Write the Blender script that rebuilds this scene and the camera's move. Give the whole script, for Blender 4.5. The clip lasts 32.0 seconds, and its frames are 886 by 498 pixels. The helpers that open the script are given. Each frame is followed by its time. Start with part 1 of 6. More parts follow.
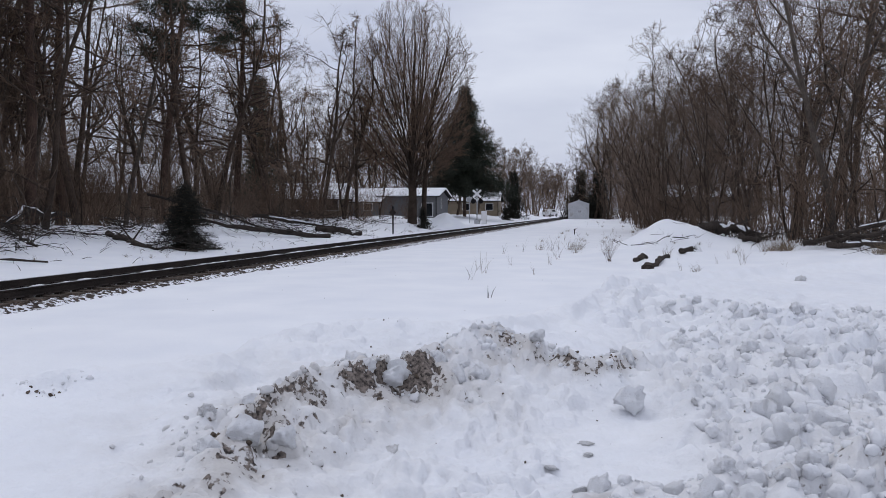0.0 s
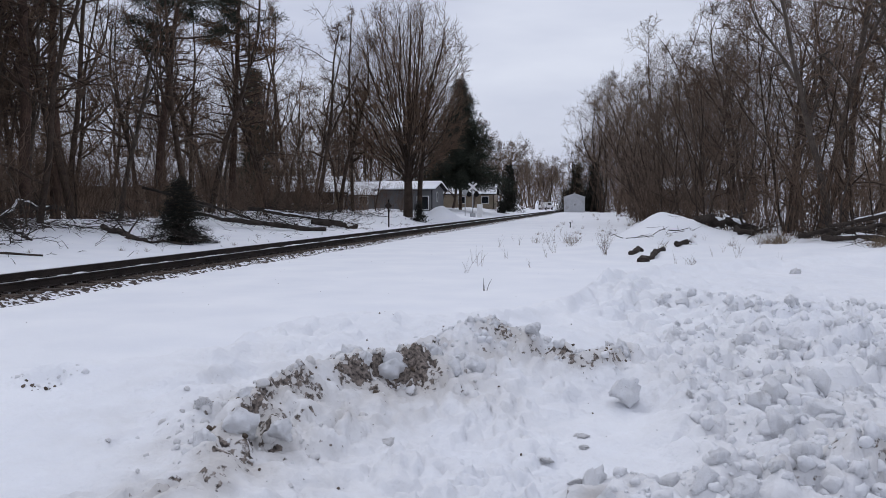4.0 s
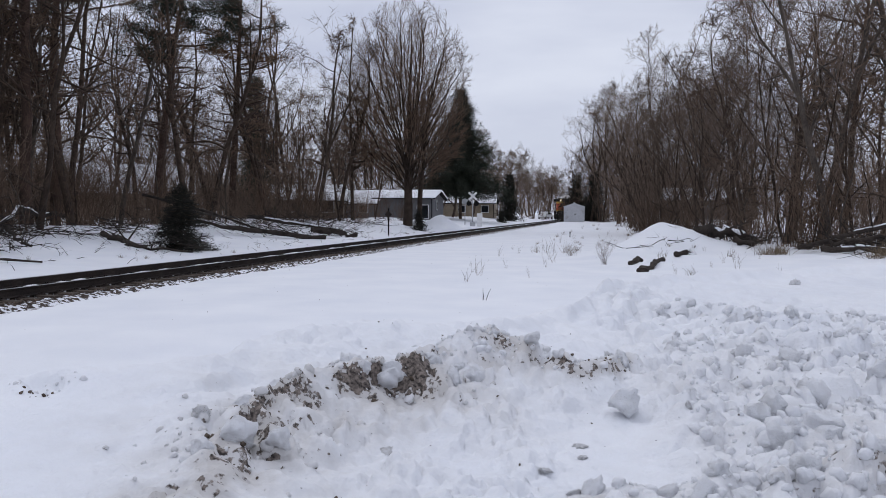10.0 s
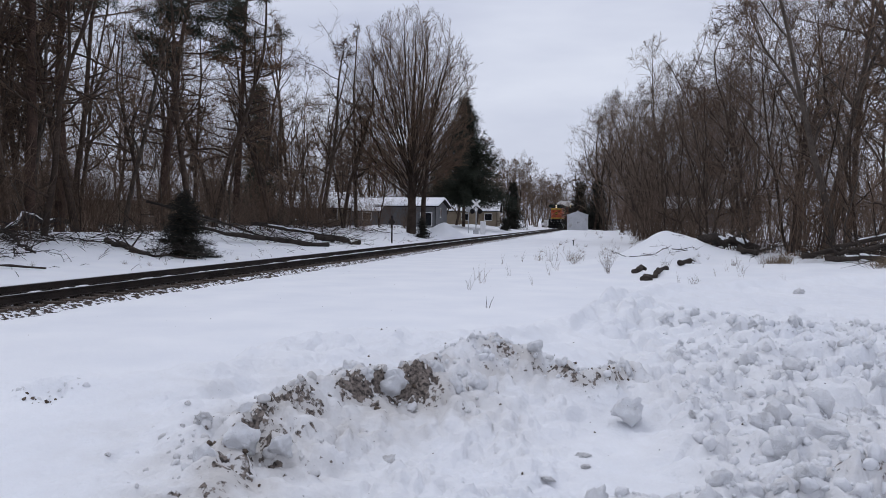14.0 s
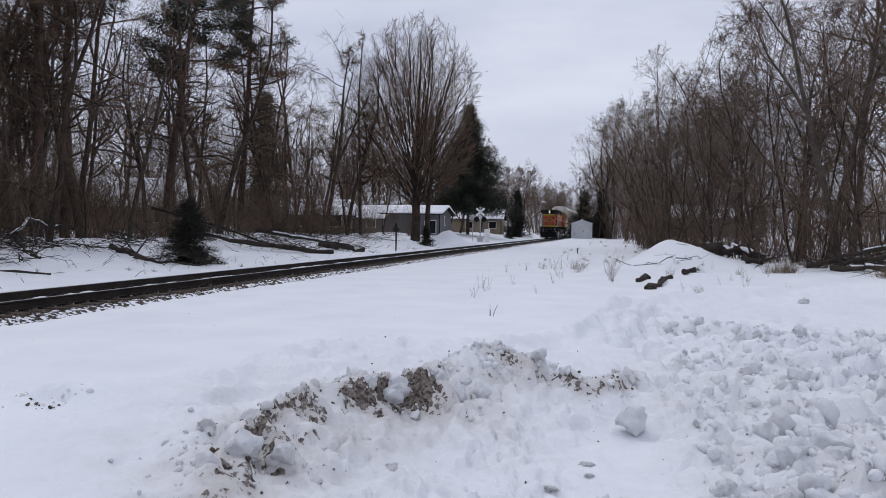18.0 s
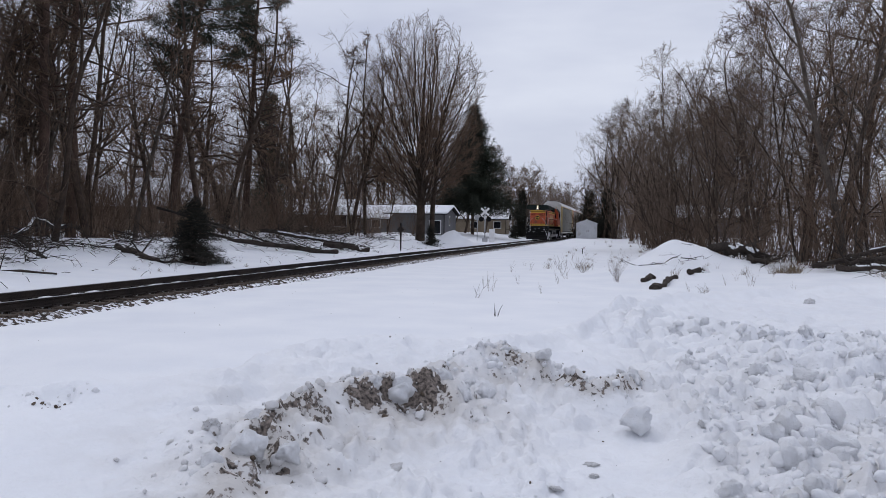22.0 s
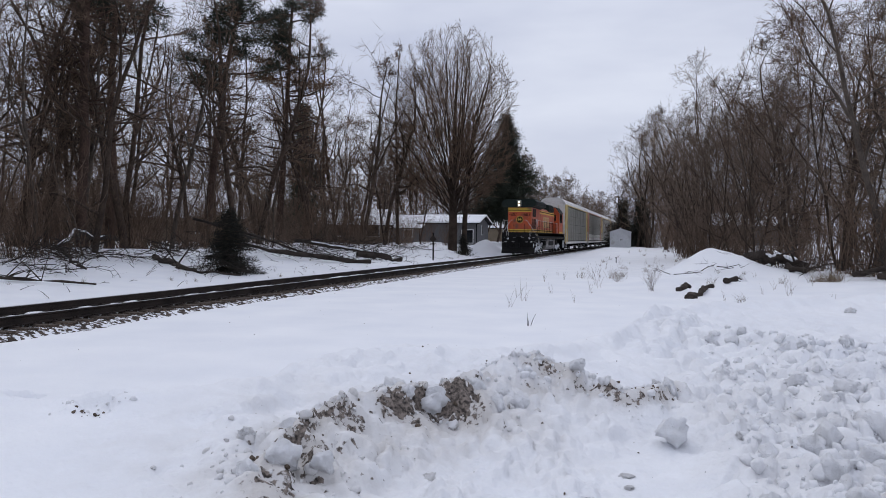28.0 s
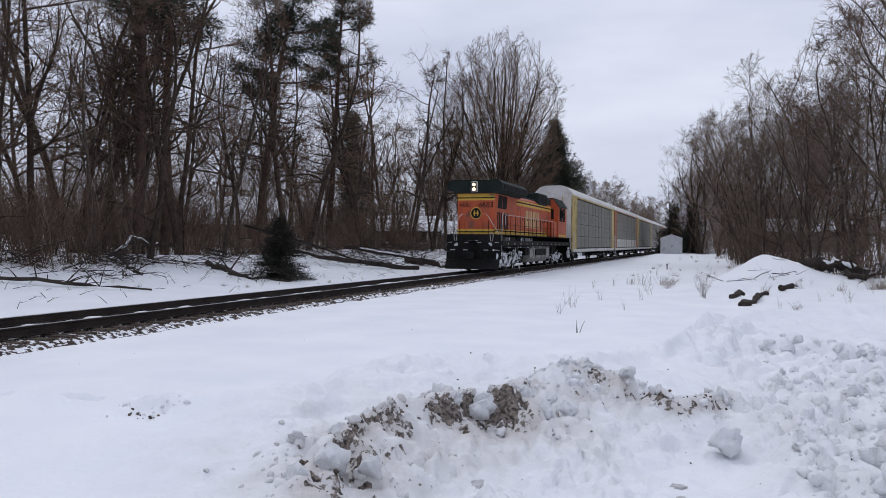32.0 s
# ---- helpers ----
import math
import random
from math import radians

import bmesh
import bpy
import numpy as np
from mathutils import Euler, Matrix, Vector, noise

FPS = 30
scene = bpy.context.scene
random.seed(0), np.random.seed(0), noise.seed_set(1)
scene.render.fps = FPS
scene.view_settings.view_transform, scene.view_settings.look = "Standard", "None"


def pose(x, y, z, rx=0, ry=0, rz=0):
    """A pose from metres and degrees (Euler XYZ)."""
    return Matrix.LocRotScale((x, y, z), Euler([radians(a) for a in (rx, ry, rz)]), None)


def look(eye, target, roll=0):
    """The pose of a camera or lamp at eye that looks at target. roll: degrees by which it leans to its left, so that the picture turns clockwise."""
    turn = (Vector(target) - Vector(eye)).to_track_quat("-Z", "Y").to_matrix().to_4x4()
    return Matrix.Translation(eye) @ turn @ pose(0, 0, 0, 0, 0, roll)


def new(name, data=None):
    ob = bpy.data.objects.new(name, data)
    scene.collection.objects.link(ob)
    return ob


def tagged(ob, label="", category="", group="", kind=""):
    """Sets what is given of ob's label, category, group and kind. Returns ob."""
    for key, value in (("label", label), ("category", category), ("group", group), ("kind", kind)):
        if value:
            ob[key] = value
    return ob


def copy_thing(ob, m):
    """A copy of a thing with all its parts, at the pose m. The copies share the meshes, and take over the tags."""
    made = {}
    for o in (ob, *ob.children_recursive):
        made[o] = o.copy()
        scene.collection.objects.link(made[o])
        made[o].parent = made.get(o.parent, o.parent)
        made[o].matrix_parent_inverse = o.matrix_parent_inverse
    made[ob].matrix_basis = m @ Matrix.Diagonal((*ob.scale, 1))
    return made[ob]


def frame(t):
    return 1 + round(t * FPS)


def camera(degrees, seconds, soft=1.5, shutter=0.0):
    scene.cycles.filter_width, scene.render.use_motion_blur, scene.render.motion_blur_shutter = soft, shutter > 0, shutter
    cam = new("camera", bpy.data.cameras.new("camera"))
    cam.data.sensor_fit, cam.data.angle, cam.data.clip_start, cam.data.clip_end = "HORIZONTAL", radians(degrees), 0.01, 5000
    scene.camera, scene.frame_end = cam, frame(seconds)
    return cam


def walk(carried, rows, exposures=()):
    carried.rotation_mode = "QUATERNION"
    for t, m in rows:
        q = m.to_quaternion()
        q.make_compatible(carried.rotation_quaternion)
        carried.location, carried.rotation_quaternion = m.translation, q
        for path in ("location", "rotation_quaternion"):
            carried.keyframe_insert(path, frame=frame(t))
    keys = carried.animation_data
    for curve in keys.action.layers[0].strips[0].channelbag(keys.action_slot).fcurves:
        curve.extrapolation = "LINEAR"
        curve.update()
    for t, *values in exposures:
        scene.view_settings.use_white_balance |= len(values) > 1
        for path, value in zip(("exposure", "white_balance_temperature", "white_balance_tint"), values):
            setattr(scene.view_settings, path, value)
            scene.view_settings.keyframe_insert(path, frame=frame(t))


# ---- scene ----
SPAN = 1.11          # metres to one unit of the plan in which the ground and what stands on it are laid out
EYE = 1.6 * SPAN     # the eye over the snow field; the rail heads are at RAIL
RAIL = 0.25 * SPAN
MIDLINE = -10.87     # the track's centre line in the plan
TRACK = MIDLINE * SPAN  # the same in metres; it runs along +y

cam = camera(58.5, 32.0, soft=0.65)
# seconds, turn to the left of the track's line, tilt, lean (degrees)
PATH = [
    (0, 12.52, -2.78, 0.00), (0.5, 12.58, -2.86, -0.06), (1, 12.48, -2.96, -0.13), (1.5, 12.36, -2.95, -0.15),
    (2, 12.29, -2.95, -0.16), (2.5, 12.25, -3.01, -0.14), (3, 12.23, -3.10, -0.08), (3.5, 12.24, -3.19, -0.05),
    (5.5, 12.07, -3.42, 0.06), (6, 12.05, -3.40, 0.12), (6.5, 11.99, -3.37, 0.12), (7, 11.96, -3.30, 0.15),
    (7.5, 11.99, -3.25, 0.26), (8, 12.06, -3.12, 0.30), (8.5, 12.10, -2.97, 0.32), (9, 12.14, -2.88, 0.31),
    (9.5, 12.17, -2.77, 0.34), (10, 12.19, -2.63, 0.31), (10.5, 12.17, -2.49, 0.30), (11, 12.23, -2.40, 0.34),
    (11.5, 12.26, -2.40, 0.36), (12, 12.29, -2.34, 0.37), (12.5, 12.31, -2.26, 0.40), (13, 12.33, -2.20, 0.38),
    (13.5, 12.39, -2.16, 0.47), (14, 12.43, -2.07, 0.51), (14.5, 12.43, -2.01, 0.59), (16.5, 12.64, -1.58, 0.70),
    (17, 12.62, -1.46, 0.72), (17.5, 12.67, -1.45, 0.80), (18, 12.73, -1.51, 0.78), (18.5, 12.75, -1.56, 0.84),
    (19, 12.75, -1.54, 0.76), (19.5, 12.68, -1.58, 0.62), (20, 12.67, -1.63, 0.62), (20.5, 12.74, -1.57, 0.74),
    (21, 12.85, -1.44, 0.87), (21.5, 12.96, -1.51, 0.81), (22, 13.07, -1.52, 0.79), (22.5, 13.18, -1.54, 0.74),
    (23, 13.35, -1.52, 0.73), (23.5, 13.57, -1.34, 0.72), (24, 13.75, -1.21, 0.70), (24.5, 13.92, -1.08, 0.70),
    (25, 14.10, -1.00, 0.62), (25.5, 14.28, -1.00, 0.60), (27.5, 15.24, -0.99, 0.45), (28, 15.43, -0.86, 0.53),
    (28.5, 15.78, -0.55, 0.52), (29, 16.15, -0.47, 0.47), (29.5, 16.50, -0.51, 0.50), (30, 16.75, -0.66, 0.50),
    (30.5, 17.10, -0.85, 0.42), (31, 17.56, -0.86, 0.44), (31.5, 18.14, -0.57, 0.49), (32, 18.90, -0.43, 0.48)]


def aim(turn, tilt, lean):
    """A camera pose at the eye, from degrees."""
    a, b = radians(turn), radians(tilt)
    ahead = Vector((-math.sin(a) * math.cos(b), math.cos(a) * math.cos(b), math.sin(b)))
    return look((0, 0, EYE), Vector((0, 0, EYE)) + ahead * 10, lean)


walk(cam, [(t, aim(*a)) for t, *a in PATH], exposures=[(0, 0.05), (26, 0.05), (29, 0.11), (32, 0.14)])

# ---- light: an overcast winter day ----
world = bpy.data.worlds.new("overcast")
world.use_nodes = True
scene.world = world
nt = world.node_tree
bg = nt.nodes["Background"]
sky = nt.nodes.new("ShaderNodeTexSky")
sky.sky_type, sky.sun_disc = "NISHITA", False
sky.sun_elevation, sky.sun_rotation = radians(54), radians(308)
coord = nt.nodes.new("ShaderNodeTexCoord")
cloud = nt.nodes.new("ShaderNodeTexNoise")
cloud.inputs["Scale"].default_value, cloud.inputs["Detail"].default_value = 2.2, 5.0
stretch = nt.nodes.new("ShaderNodeMapping")
stretch.inputs["Scale"].default_value = (1, 1, 4)
ramp = nt.nodes.new("ShaderNodeValToRGB")
ramp.color_ramp.elements[0].position, ramp.color_ramp.elements[1].position = 0.38, 0.64
ramp.color_ramp.elements[0].color = (5.25, 5.6, 6.95, 1)
ramp.color_ramp.elements[1].color = (6.85, 7.2, 8.35, 1)
mix = nt.nodes.new("ShaderNodeMix")
mix.data_type = "RGBA"
mix.inputs[0].default_value = 0.94
nt.links.new(coord.outputs["Generated"], stretch.inputs[0])
nt.links.new(stretch.outputs[0], cloud.inputs["Vector"])
nt.links.new(cloud.outputs["Fac"], ramp.inputs[0])
nt.links.new(sky.outputs[0], mix.inputs[6])
nt.links.new(ramp.outputs[0], mix.inputs[7])
# an overcast sky is brighter overhead than at the skyline
high = nt.nodes.new("ShaderNodeSeparateXYZ")
nt.links.new(coord.outputs["Generated"], high.inputs[0])
lift = nt.nodes.new("ShaderNodeMapRange")
lift.inputs[1].default_value, lift.inputs[2].default_value = 0.25, 1.0
lift.inputs[3].default_value, lift.inputs[4].default_value = 1.0, 1.25
nt.links.new(high.outputs[2], lift.inputs[0])
bright = nt.nodes.new("ShaderNodeVectorMath")
bright.operation = "SCALE"
nt.links.new(mix.outputs[2], bright.inputs[0])
nt.links.new(lift.outputs[0], bright.inputs["Scale"])
nt.links.new(bright.outputs[0], bg.inputs[0])
bg.inputs[1].default_value = 0.1
sun = new("sun", bpy.data.lights.new("sun", "SUN"))
sun.data.energy, sun.data.angle, sun.data.color = 0.5, radians(40), (1.0, 0.97, 0.94)
sun.matrix_world = look((0, 0, 50), Vector((0, 0, 50)) + Vector((0.45, -0.35, -0.8)))

# ---- materials ----


def material(name, rough=0.8, metal=0.0):
    m = bpy.data.materials.new(name)
    m.use_nodes = True
    b = m.node_tree.nodes["Principled BSDF"]
    b.inputs["Roughness"].default_value, b.inputs["Metallic"].default_value = rough, metal
    if rough >= 0.7:
        b.inputs["Specular IOR Level"].default_value = 0.2
    return m, m.node_tree.nodes, m.node_tree.links, b


def mottled(name, a, b, scale=3.0, fine=40.0, rough=0.8, metal=0.0, bump=0.3, depth=0.01, vary=0.0, spots=None):
    """Two colours mixed by coarse and fine noise, with relief; vary: brightness changes from thing to thing; spots: a third colour in patches."""
    m, n, l, p = material(name, rough, metal)
    tc = n.new("ShaderNodeTexCoord")
    big, small = n.new("ShaderNodeTexNoise"), n.new("ShaderNodeTexNoise")
    big.inputs["Scale"].default_value, big.inputs["Detail"].default_value = scale, 6
    small.inputs["Scale"].default_value, small.inputs["Detail"].default_value = fine, 4
    for q in (big, small):
        l.new(tc.outputs["Object"], q.inputs["Vector"])
    add = n.new("ShaderNodeMath")
    add.operation = "MULTIPLY_ADD"
    add.inputs[1].default_value = 0.45
    l.new(small.outputs["Fac"], add.inputs[0])
    half = n.new("ShaderNodeMath")
    half.operation = "MULTIPLY"
    half.inputs[1].default_value = 0.55
    l.new(big.outputs["Fac"], half.inputs[0])
    l.new(half.outputs[0], add.inputs[2])
    r = n.new("ShaderNodeValToRGB")
    r.color_ramp.elements[0].position, r.color_ramp.elements[1].position = 0.36, 0.62
    r.color_ramp.elements[0].color, r.color_ramp.elements[1].color = (*a, 1), (*b, 1)
    l.new(add.outputs[0], r.inputs[0])
    out = r.outputs[0]
    if spots:
        colour, low, high = spots
        sn = n.new("ShaderNodeTexNoise")
        sn.inputs["Scale"].default_value, sn.inputs["Detail"].default_value = scale * 1.7, 8
        l.new(tc.outputs["Object"], sn.inputs["Vector"])
        sr = n.new("ShaderNodeMapRange")
        sr.inputs[1].default_value, sr.inputs[2].default_value = low, high
        l.new(sn.outputs["Fac"], sr.inputs[0])
        mx = n.new("ShaderNodeMix")
        mx.data_type = "RGBA"
        mx.inputs[7].default_value = (*colour, 1)
        l.new(sr.outputs[0], mx.inputs[0])
        l.new(out, mx.inputs[6])
        out = mx.outputs[2]
    if vary:
        oi, hv, mr = n.new("ShaderNodeObjectInfo"), n.new("ShaderNodeHueSaturation"), n.new("ShaderNodeMapRange")
        mr.inputs[3].default_value, mr.inputs[4].default_value = 1 - vary, 1 + vary
        l.new(oi.outputs["Random"], mr.inputs[0])
        l.new(mr.outputs[0], hv.inputs["Value"])
        l.new(out, hv.inputs["Color"])
        out = hv.outputs[0]
    l.new(out, p.inputs["Base Color"])
    if bump:
        bp = n.new("ShaderNodeBump")
        bp.inputs["Strength"].default_value, bp.inputs["Distance"].default_value = bump, depth
        l.new(add.outputs[0], bp.inputs["Height"])
        l.new(bp.outputs[0], p.inputs["Normal"])
    return m


def snow_material(name):
    """Old snow; where its mask attribute is high, grit and earth are ploughed into it; low values grey it for dirt and
    painted lump shade.
    """
    m, n, l, p = material(name, 0.7)
    p.inputs["Specular IOR Level"].default_value = 0.25
    tc, at = n.new("ShaderNodeTexCoord"), n.new("ShaderNodeAttribute")
    at.attribute_name = "soil_shade"
    tone, grit, grain = n.new("ShaderNodeTexNoise"), n.new("ShaderNodeTexNoise"), n.new("ShaderNodeTexNoise")
    for q, s, d in ((tone, 0.7, 6), (grit, 21, 14), (grain, 38, 8)):
        q.inputs["Scale"].default_value, q.inputs["Detail"].default_value = s, d
        l.new(tc.outputs["Object"], q.inputs["Vector"])
    white = n.new("ShaderNodeValToRGB")
    white.color_ramp.elements[0].position, white.color_ramp.elements[1].position = 0.3, 0.7
    white.color_ramp.elements[0].color, white.color_ramp.elements[1].color = (0.735, 0.752, 0.79, 1), (0.81, 0.82, 0.84, 1)
    l.new(tone.outputs["Fac"], white.inputs[0])
    earth = n.new("ShaderNodeValToRGB")
    earth.color_ramp.elements[0].color, earth.color_ramp.elements[1].color = (0.030, 0.024, 0.021, 1), (0.235, 0.196, 0.170, 1)
    earth.color_ramp.elements[0].position, earth.color_ramp.elements[1].position = 0.35, 0.65
    l.new(grain.outputs["Fac"], earth.inputs[0])
    sub = n.new("ShaderNodeMath")
    sub.operation = "MULTIPLY_ADD"
    sub.inputs[1].default_value, sub.inputs[2].default_value = 1.0, -0.79
    l.new(grit.outputs["Fac"], sub.inputs[0])
    plus = n.new("ShaderNodeMath")
    plus.operation = "ADD"
    l.new(sub.outputs[0], plus.inputs[0])
    l.new(at.outputs["Fac"], plus.inputs[1])
    # fresh snow lies on what faces up, so earth shows on the steep broken faces
    geo, part_z, lie = n.new("ShaderNodeNewGeometry"), n.new("ShaderNodeSeparateXYZ"), n.new("ShaderNodeMapRange")
    l.new(geo.outputs["Normal"], part_z.inputs[0])
    l.new(part_z.outputs[2], lie.inputs[0])
    lie.inputs[1].default_value, lie.inputs[2].default_value, lie.inputs[4].default_value = 0.70, 0.96, 0.15
    bare = n.new("ShaderNodeMath")
    bare.operation = "SUBTRACT"
    l.new(plus.outputs[0], bare.inputs[0])
    l.new(lie.outputs[0], bare.inputs[1])
    mr = n.new("ShaderNodeMapRange")
    mr.inputs[1].default_value, mr.inputs[2].default_value = 0.0, 0.07
    l.new(bare.outputs[0], mr.inputs[0])
    # grey for fine dirt and painted lump shade, before it shows as earth
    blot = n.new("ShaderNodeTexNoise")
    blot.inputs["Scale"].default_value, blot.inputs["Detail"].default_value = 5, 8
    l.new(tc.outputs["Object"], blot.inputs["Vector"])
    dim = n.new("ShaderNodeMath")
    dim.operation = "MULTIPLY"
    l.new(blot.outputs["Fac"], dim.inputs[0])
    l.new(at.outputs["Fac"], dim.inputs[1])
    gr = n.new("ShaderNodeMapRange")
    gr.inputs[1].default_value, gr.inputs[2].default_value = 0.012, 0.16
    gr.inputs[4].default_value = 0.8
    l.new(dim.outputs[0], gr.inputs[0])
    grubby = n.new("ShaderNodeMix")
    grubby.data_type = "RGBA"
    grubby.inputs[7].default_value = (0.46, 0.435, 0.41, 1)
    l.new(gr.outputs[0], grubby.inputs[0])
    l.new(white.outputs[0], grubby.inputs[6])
    mx = n.new("ShaderNodeMix")
    mx.data_type = "RGBA"
    l.new(mr.outputs[0], mx.inputs[0])
    l.new(grubby.outputs[2], mx.inputs[6])
    l.new(earth.outputs[0], mx.inputs[7])
    l.new(mx.outputs[2], p.inputs["Base Color"])
    bp = n.new("ShaderNodeBump")
    bp.inputs["Strength"].default_value, bp.inputs["Distance"].default_value = 0.7, 0.028
    l.new(grit.outputs["Fac"], bp.inputs["Height"])
    l.new(bp.outputs[0], p.inputs["Normal"])
    return m


def glow(name, colour, strength):
    m, n, l, p = material(name, 0.3)
    p.inputs["Base Color"].default_value = (*colour, 1)
    p.inputs["Emission Color"].default_value = (*colour, 1)
    p.inputs["Emission Strength"].default_value = strength
    return m


SNOW = snow_material("old_snow")
BARK = mottled("bark", (0.026, 0.019, 0.015), (0.086, 0.062, 0.047), 2.0, 26, 0.95, bump=0.6, depth=0.02, vary=0.25)
BARK_GREY = mottled("grey_bark", (0.036, 0.029, 0.024), (0.105, 0.085, 0.070), 2.0, 26, 0.95, bump=0.6, depth=0.02, vary=0.2)
BARK_PINE = mottled("pine_bark", (0.030, 0.021, 0.017), (0.085, 0.054, 0.041), 2.0, 18, 0.95, bump=0.7, depth=0.03, vary=0.15)
TWIG = mottled("twig_bark", (0.058, 0.038, 0.027), (0.165, 0.112, 0.079), 1.0, 9, 0.95, bump=0, vary=0.25)
TWIG_WARM = mottled("brown_twig_bark", (0.072, 0.053, 0.041), (0.19, 0.142, 0.108), 1.0, 9, 0.95, bump=0, vary=0.25)
STEM = mottled("brush_stem", (0.082, 0.058, 0.044), (0.20, 0.143, 0.105), 1.0, 9, 0.95, bump=0, vary=0.3)
STRAW = mottled("dry_grass", (0.115, 0.084, 0.055), (0.23, 0.175, 0.118), 2.0, 12, 0.95, bump=0, vary=0.2)
NEEDLE = mottled("pine_needles", (0.016, 0.022, 0.016), (0.046, 0.052, 0.036), 0.8, 9, 0.85, bump=0, vary=0.2)
NEEDLE_DRY = mottled("browned_needles", (0.07, 0.040, 0.022), (0.16, 0.09, 0.05), 0.8, 9, 0.85, bump=0)
CEDAR = mottled("cedar_foliage", (0.010, 0.011, 0.009), (0.028, 0.028, 0.022), 1.2, 14, 0.85, bump=0, vary=0.2)
DEADWOOD = mottled("weathered_dead_wood", (0.016, 0.013, 0.011), (0.062, 0.050, 0.042), 2.5, 22, 0.95, bump=0.6, depth=0.02, vary=0.2)
RUST = mottled("rusty_rail_steel", (0.014, 0.011, 0.010), (0.042, 0.032, 0.027), 1.5, 30, 0.75, 0.3, 0.3, 0.004)
BRIGHT = mottled("worn_railhead_steel", (0.30, 0.30, 0.31), (0.46, 0.46, 0.47), 1.0, 40, 0.32, 1.0, 0.05, 0.001)
TIE = mottled("creosoted_timber", (0.030, 0.024, 0.020), (0.085, 0.068, 0.055), 3, 40, 0.95, bump=0.6, depth=0.01, vary=0.25, spots=((0.8, 0.81, 0.84), 0.53, 0.60))


# ---- mesh tools ----


class Solid:
    """Gathers boxes, prisms and tubes into one mesh."""

    def __init__(self):
        self.v, self.f = [], []

    def box(self, x0, x1, y0, y1, z0, z1, b=0.0):
        o = len(self.v)
        if b <= 0:
            self.v += [(x, y, z) for z in (z0, z1) for y in (y0, y1) for x in (x0, x1)]
            self.f += [tuple(o + i for i in q) for q in ((0, 2, 3, 1), (4, 5, 7, 6), (0, 1, 5, 4), (2, 6, 7, 3), (0, 4, 6, 2), (1, 3, 7, 5))]
            return self
        b = min(b, 0.45 * min(x1 - x0, y1 - y0, z1 - z0))
        lo, hi, at = (x0, y0, z0), (x1, y1, z1), {}
        for c in range(8):
            bits = [(c >> k) & 1 for k in range(3)]
            for k in range(3):
                p = [(hi[j] if bits[j] else lo[j]) if j == k else (hi[j] - b if bits[j] else lo[j] + b) for j in range(3)]
                at[c, k] = len(self.v)
                self.v.append(tuple(p))
        mid = Vector(((x0 + x1) / 2, (y0 + y1) / 2, (z0 + z1) / 2))

        def face(ids):
            a, c, d = (Vector(self.v[i]) for i in ids[:3])
            if (c - a).cross(d - a).dot(a - mid) < 0:
                ids = ids[::-1]
            self.f.append(tuple(ids))
        for k in range(3):
            i, j = (k + 1) % 3, (k + 2) % 3
            for s in (0, 1):
                ring = [(s << k) | (p << i) | (q << j) for p, q in ((0, 0), (1, 0), (1, 1), (0, 1))]
                face([at[c, k] for c in ring])
            for p in (0, 1):
                for q in (0, 1):
                    c0 = (p << i) | (q << j)
                    c1 = c0 | (1 << k)
                    face([at[c0, i], at[c1, i], at[c1, j], at[c0, j]])
        for c in range(8):
            face([at[c, 0], at[c, 1], at[c, 2]])
        return self

    def prism(self, poly, axis, a, b):
        """A polygon, given in the two axes after this one in turn (x: y z, y: x z, z: x y), drawn out from a to b."""
        o, n = len(self.v), len(poly)
        for w in (a, b):
            for p, q in poly:
                self.v.append((w, p, q) if axis == "x" else (p, w, q) if axis == "y" else (p, q, w))
        self.f.append(tuple(o + i for i in range(n))[::-1])
        self.f.append(tuple(o + n + i for i in range(n)))
        self.f += [(o + i, o + (i + 1) % n, o + n + (i + 1) % n, o + n + i) for i in range(n)]
        return self

    def tube(self, pts, radii, n=5, cap=True):
        """A tube along points; a radius of 0 ends it in a tip."""
        pts = [Vector(p) for p in pts]
        if not hasattr(radii, "__len__"):
            radii = [radii] * len(pts)
        d = (pts[-1] - pts[0])
        d = d.normalized() if d.length > 1e-9 else Vector((0, 0, 1))
        u = d.cross(Vector((0.31, 0.83, 0.46))).normalized()
        w = d.cross(u)
        prev = None
        for i, (p, r) in enumerate(zip(pts, radii)):
            o = len(self.v)
            if r <= 0:
                self.v.append(tuple(p))
                ring = [o] * n
            else:
                for k in range(n):
                    c, s = math.cos(6.28318 * k / n), math.sin(6.28318 * k / n)
                    self.v.append(tuple(p + u * (r * c) + w * (r * s)))
                ring = list(range(o, o + n))
            if prev:
                if r <= 0:
                    self.f += [(prev[k], prev[(k + 1) % n], o) for k in range(n)]
                else:
                    self.f += [(prev[k], prev[(k + 1) % n], ring[(k + 1) % n], ring[k]) for k in range(n)]
            elif cap and r > 0:
                self.f.append(tuple(ring[::-1]))
            prev = ring
        if cap and radii[-1] > 0:
            self.f.append(tuple(prev))
        return self

    def rod(self, p, q, r, n=6):
        return self.tube([p, q], [r, r], n)

    def mesh(self, name, mat, smooth=False):
        me = bpy.data.meshes.new(name)
        me.from_pydata(self.v, [], self.f)
        me.materials.append(mat)
        if smooth:
            me.polygons.foreach_set("use_smooth", [True] * len(me.polygons))
        me.update()
        return me


def part(name, solid, mat, parent, label="", smooth=False):
    """Links a Solid or a mesh as one mesh object under a thing or a part."""
    me = solid if isinstance(solid, bpy.types.Mesh) else solid.mesh(name, mat, smooth)
    ob = new(name, me)
    ob.parent = parent
    return tagged(ob, label)


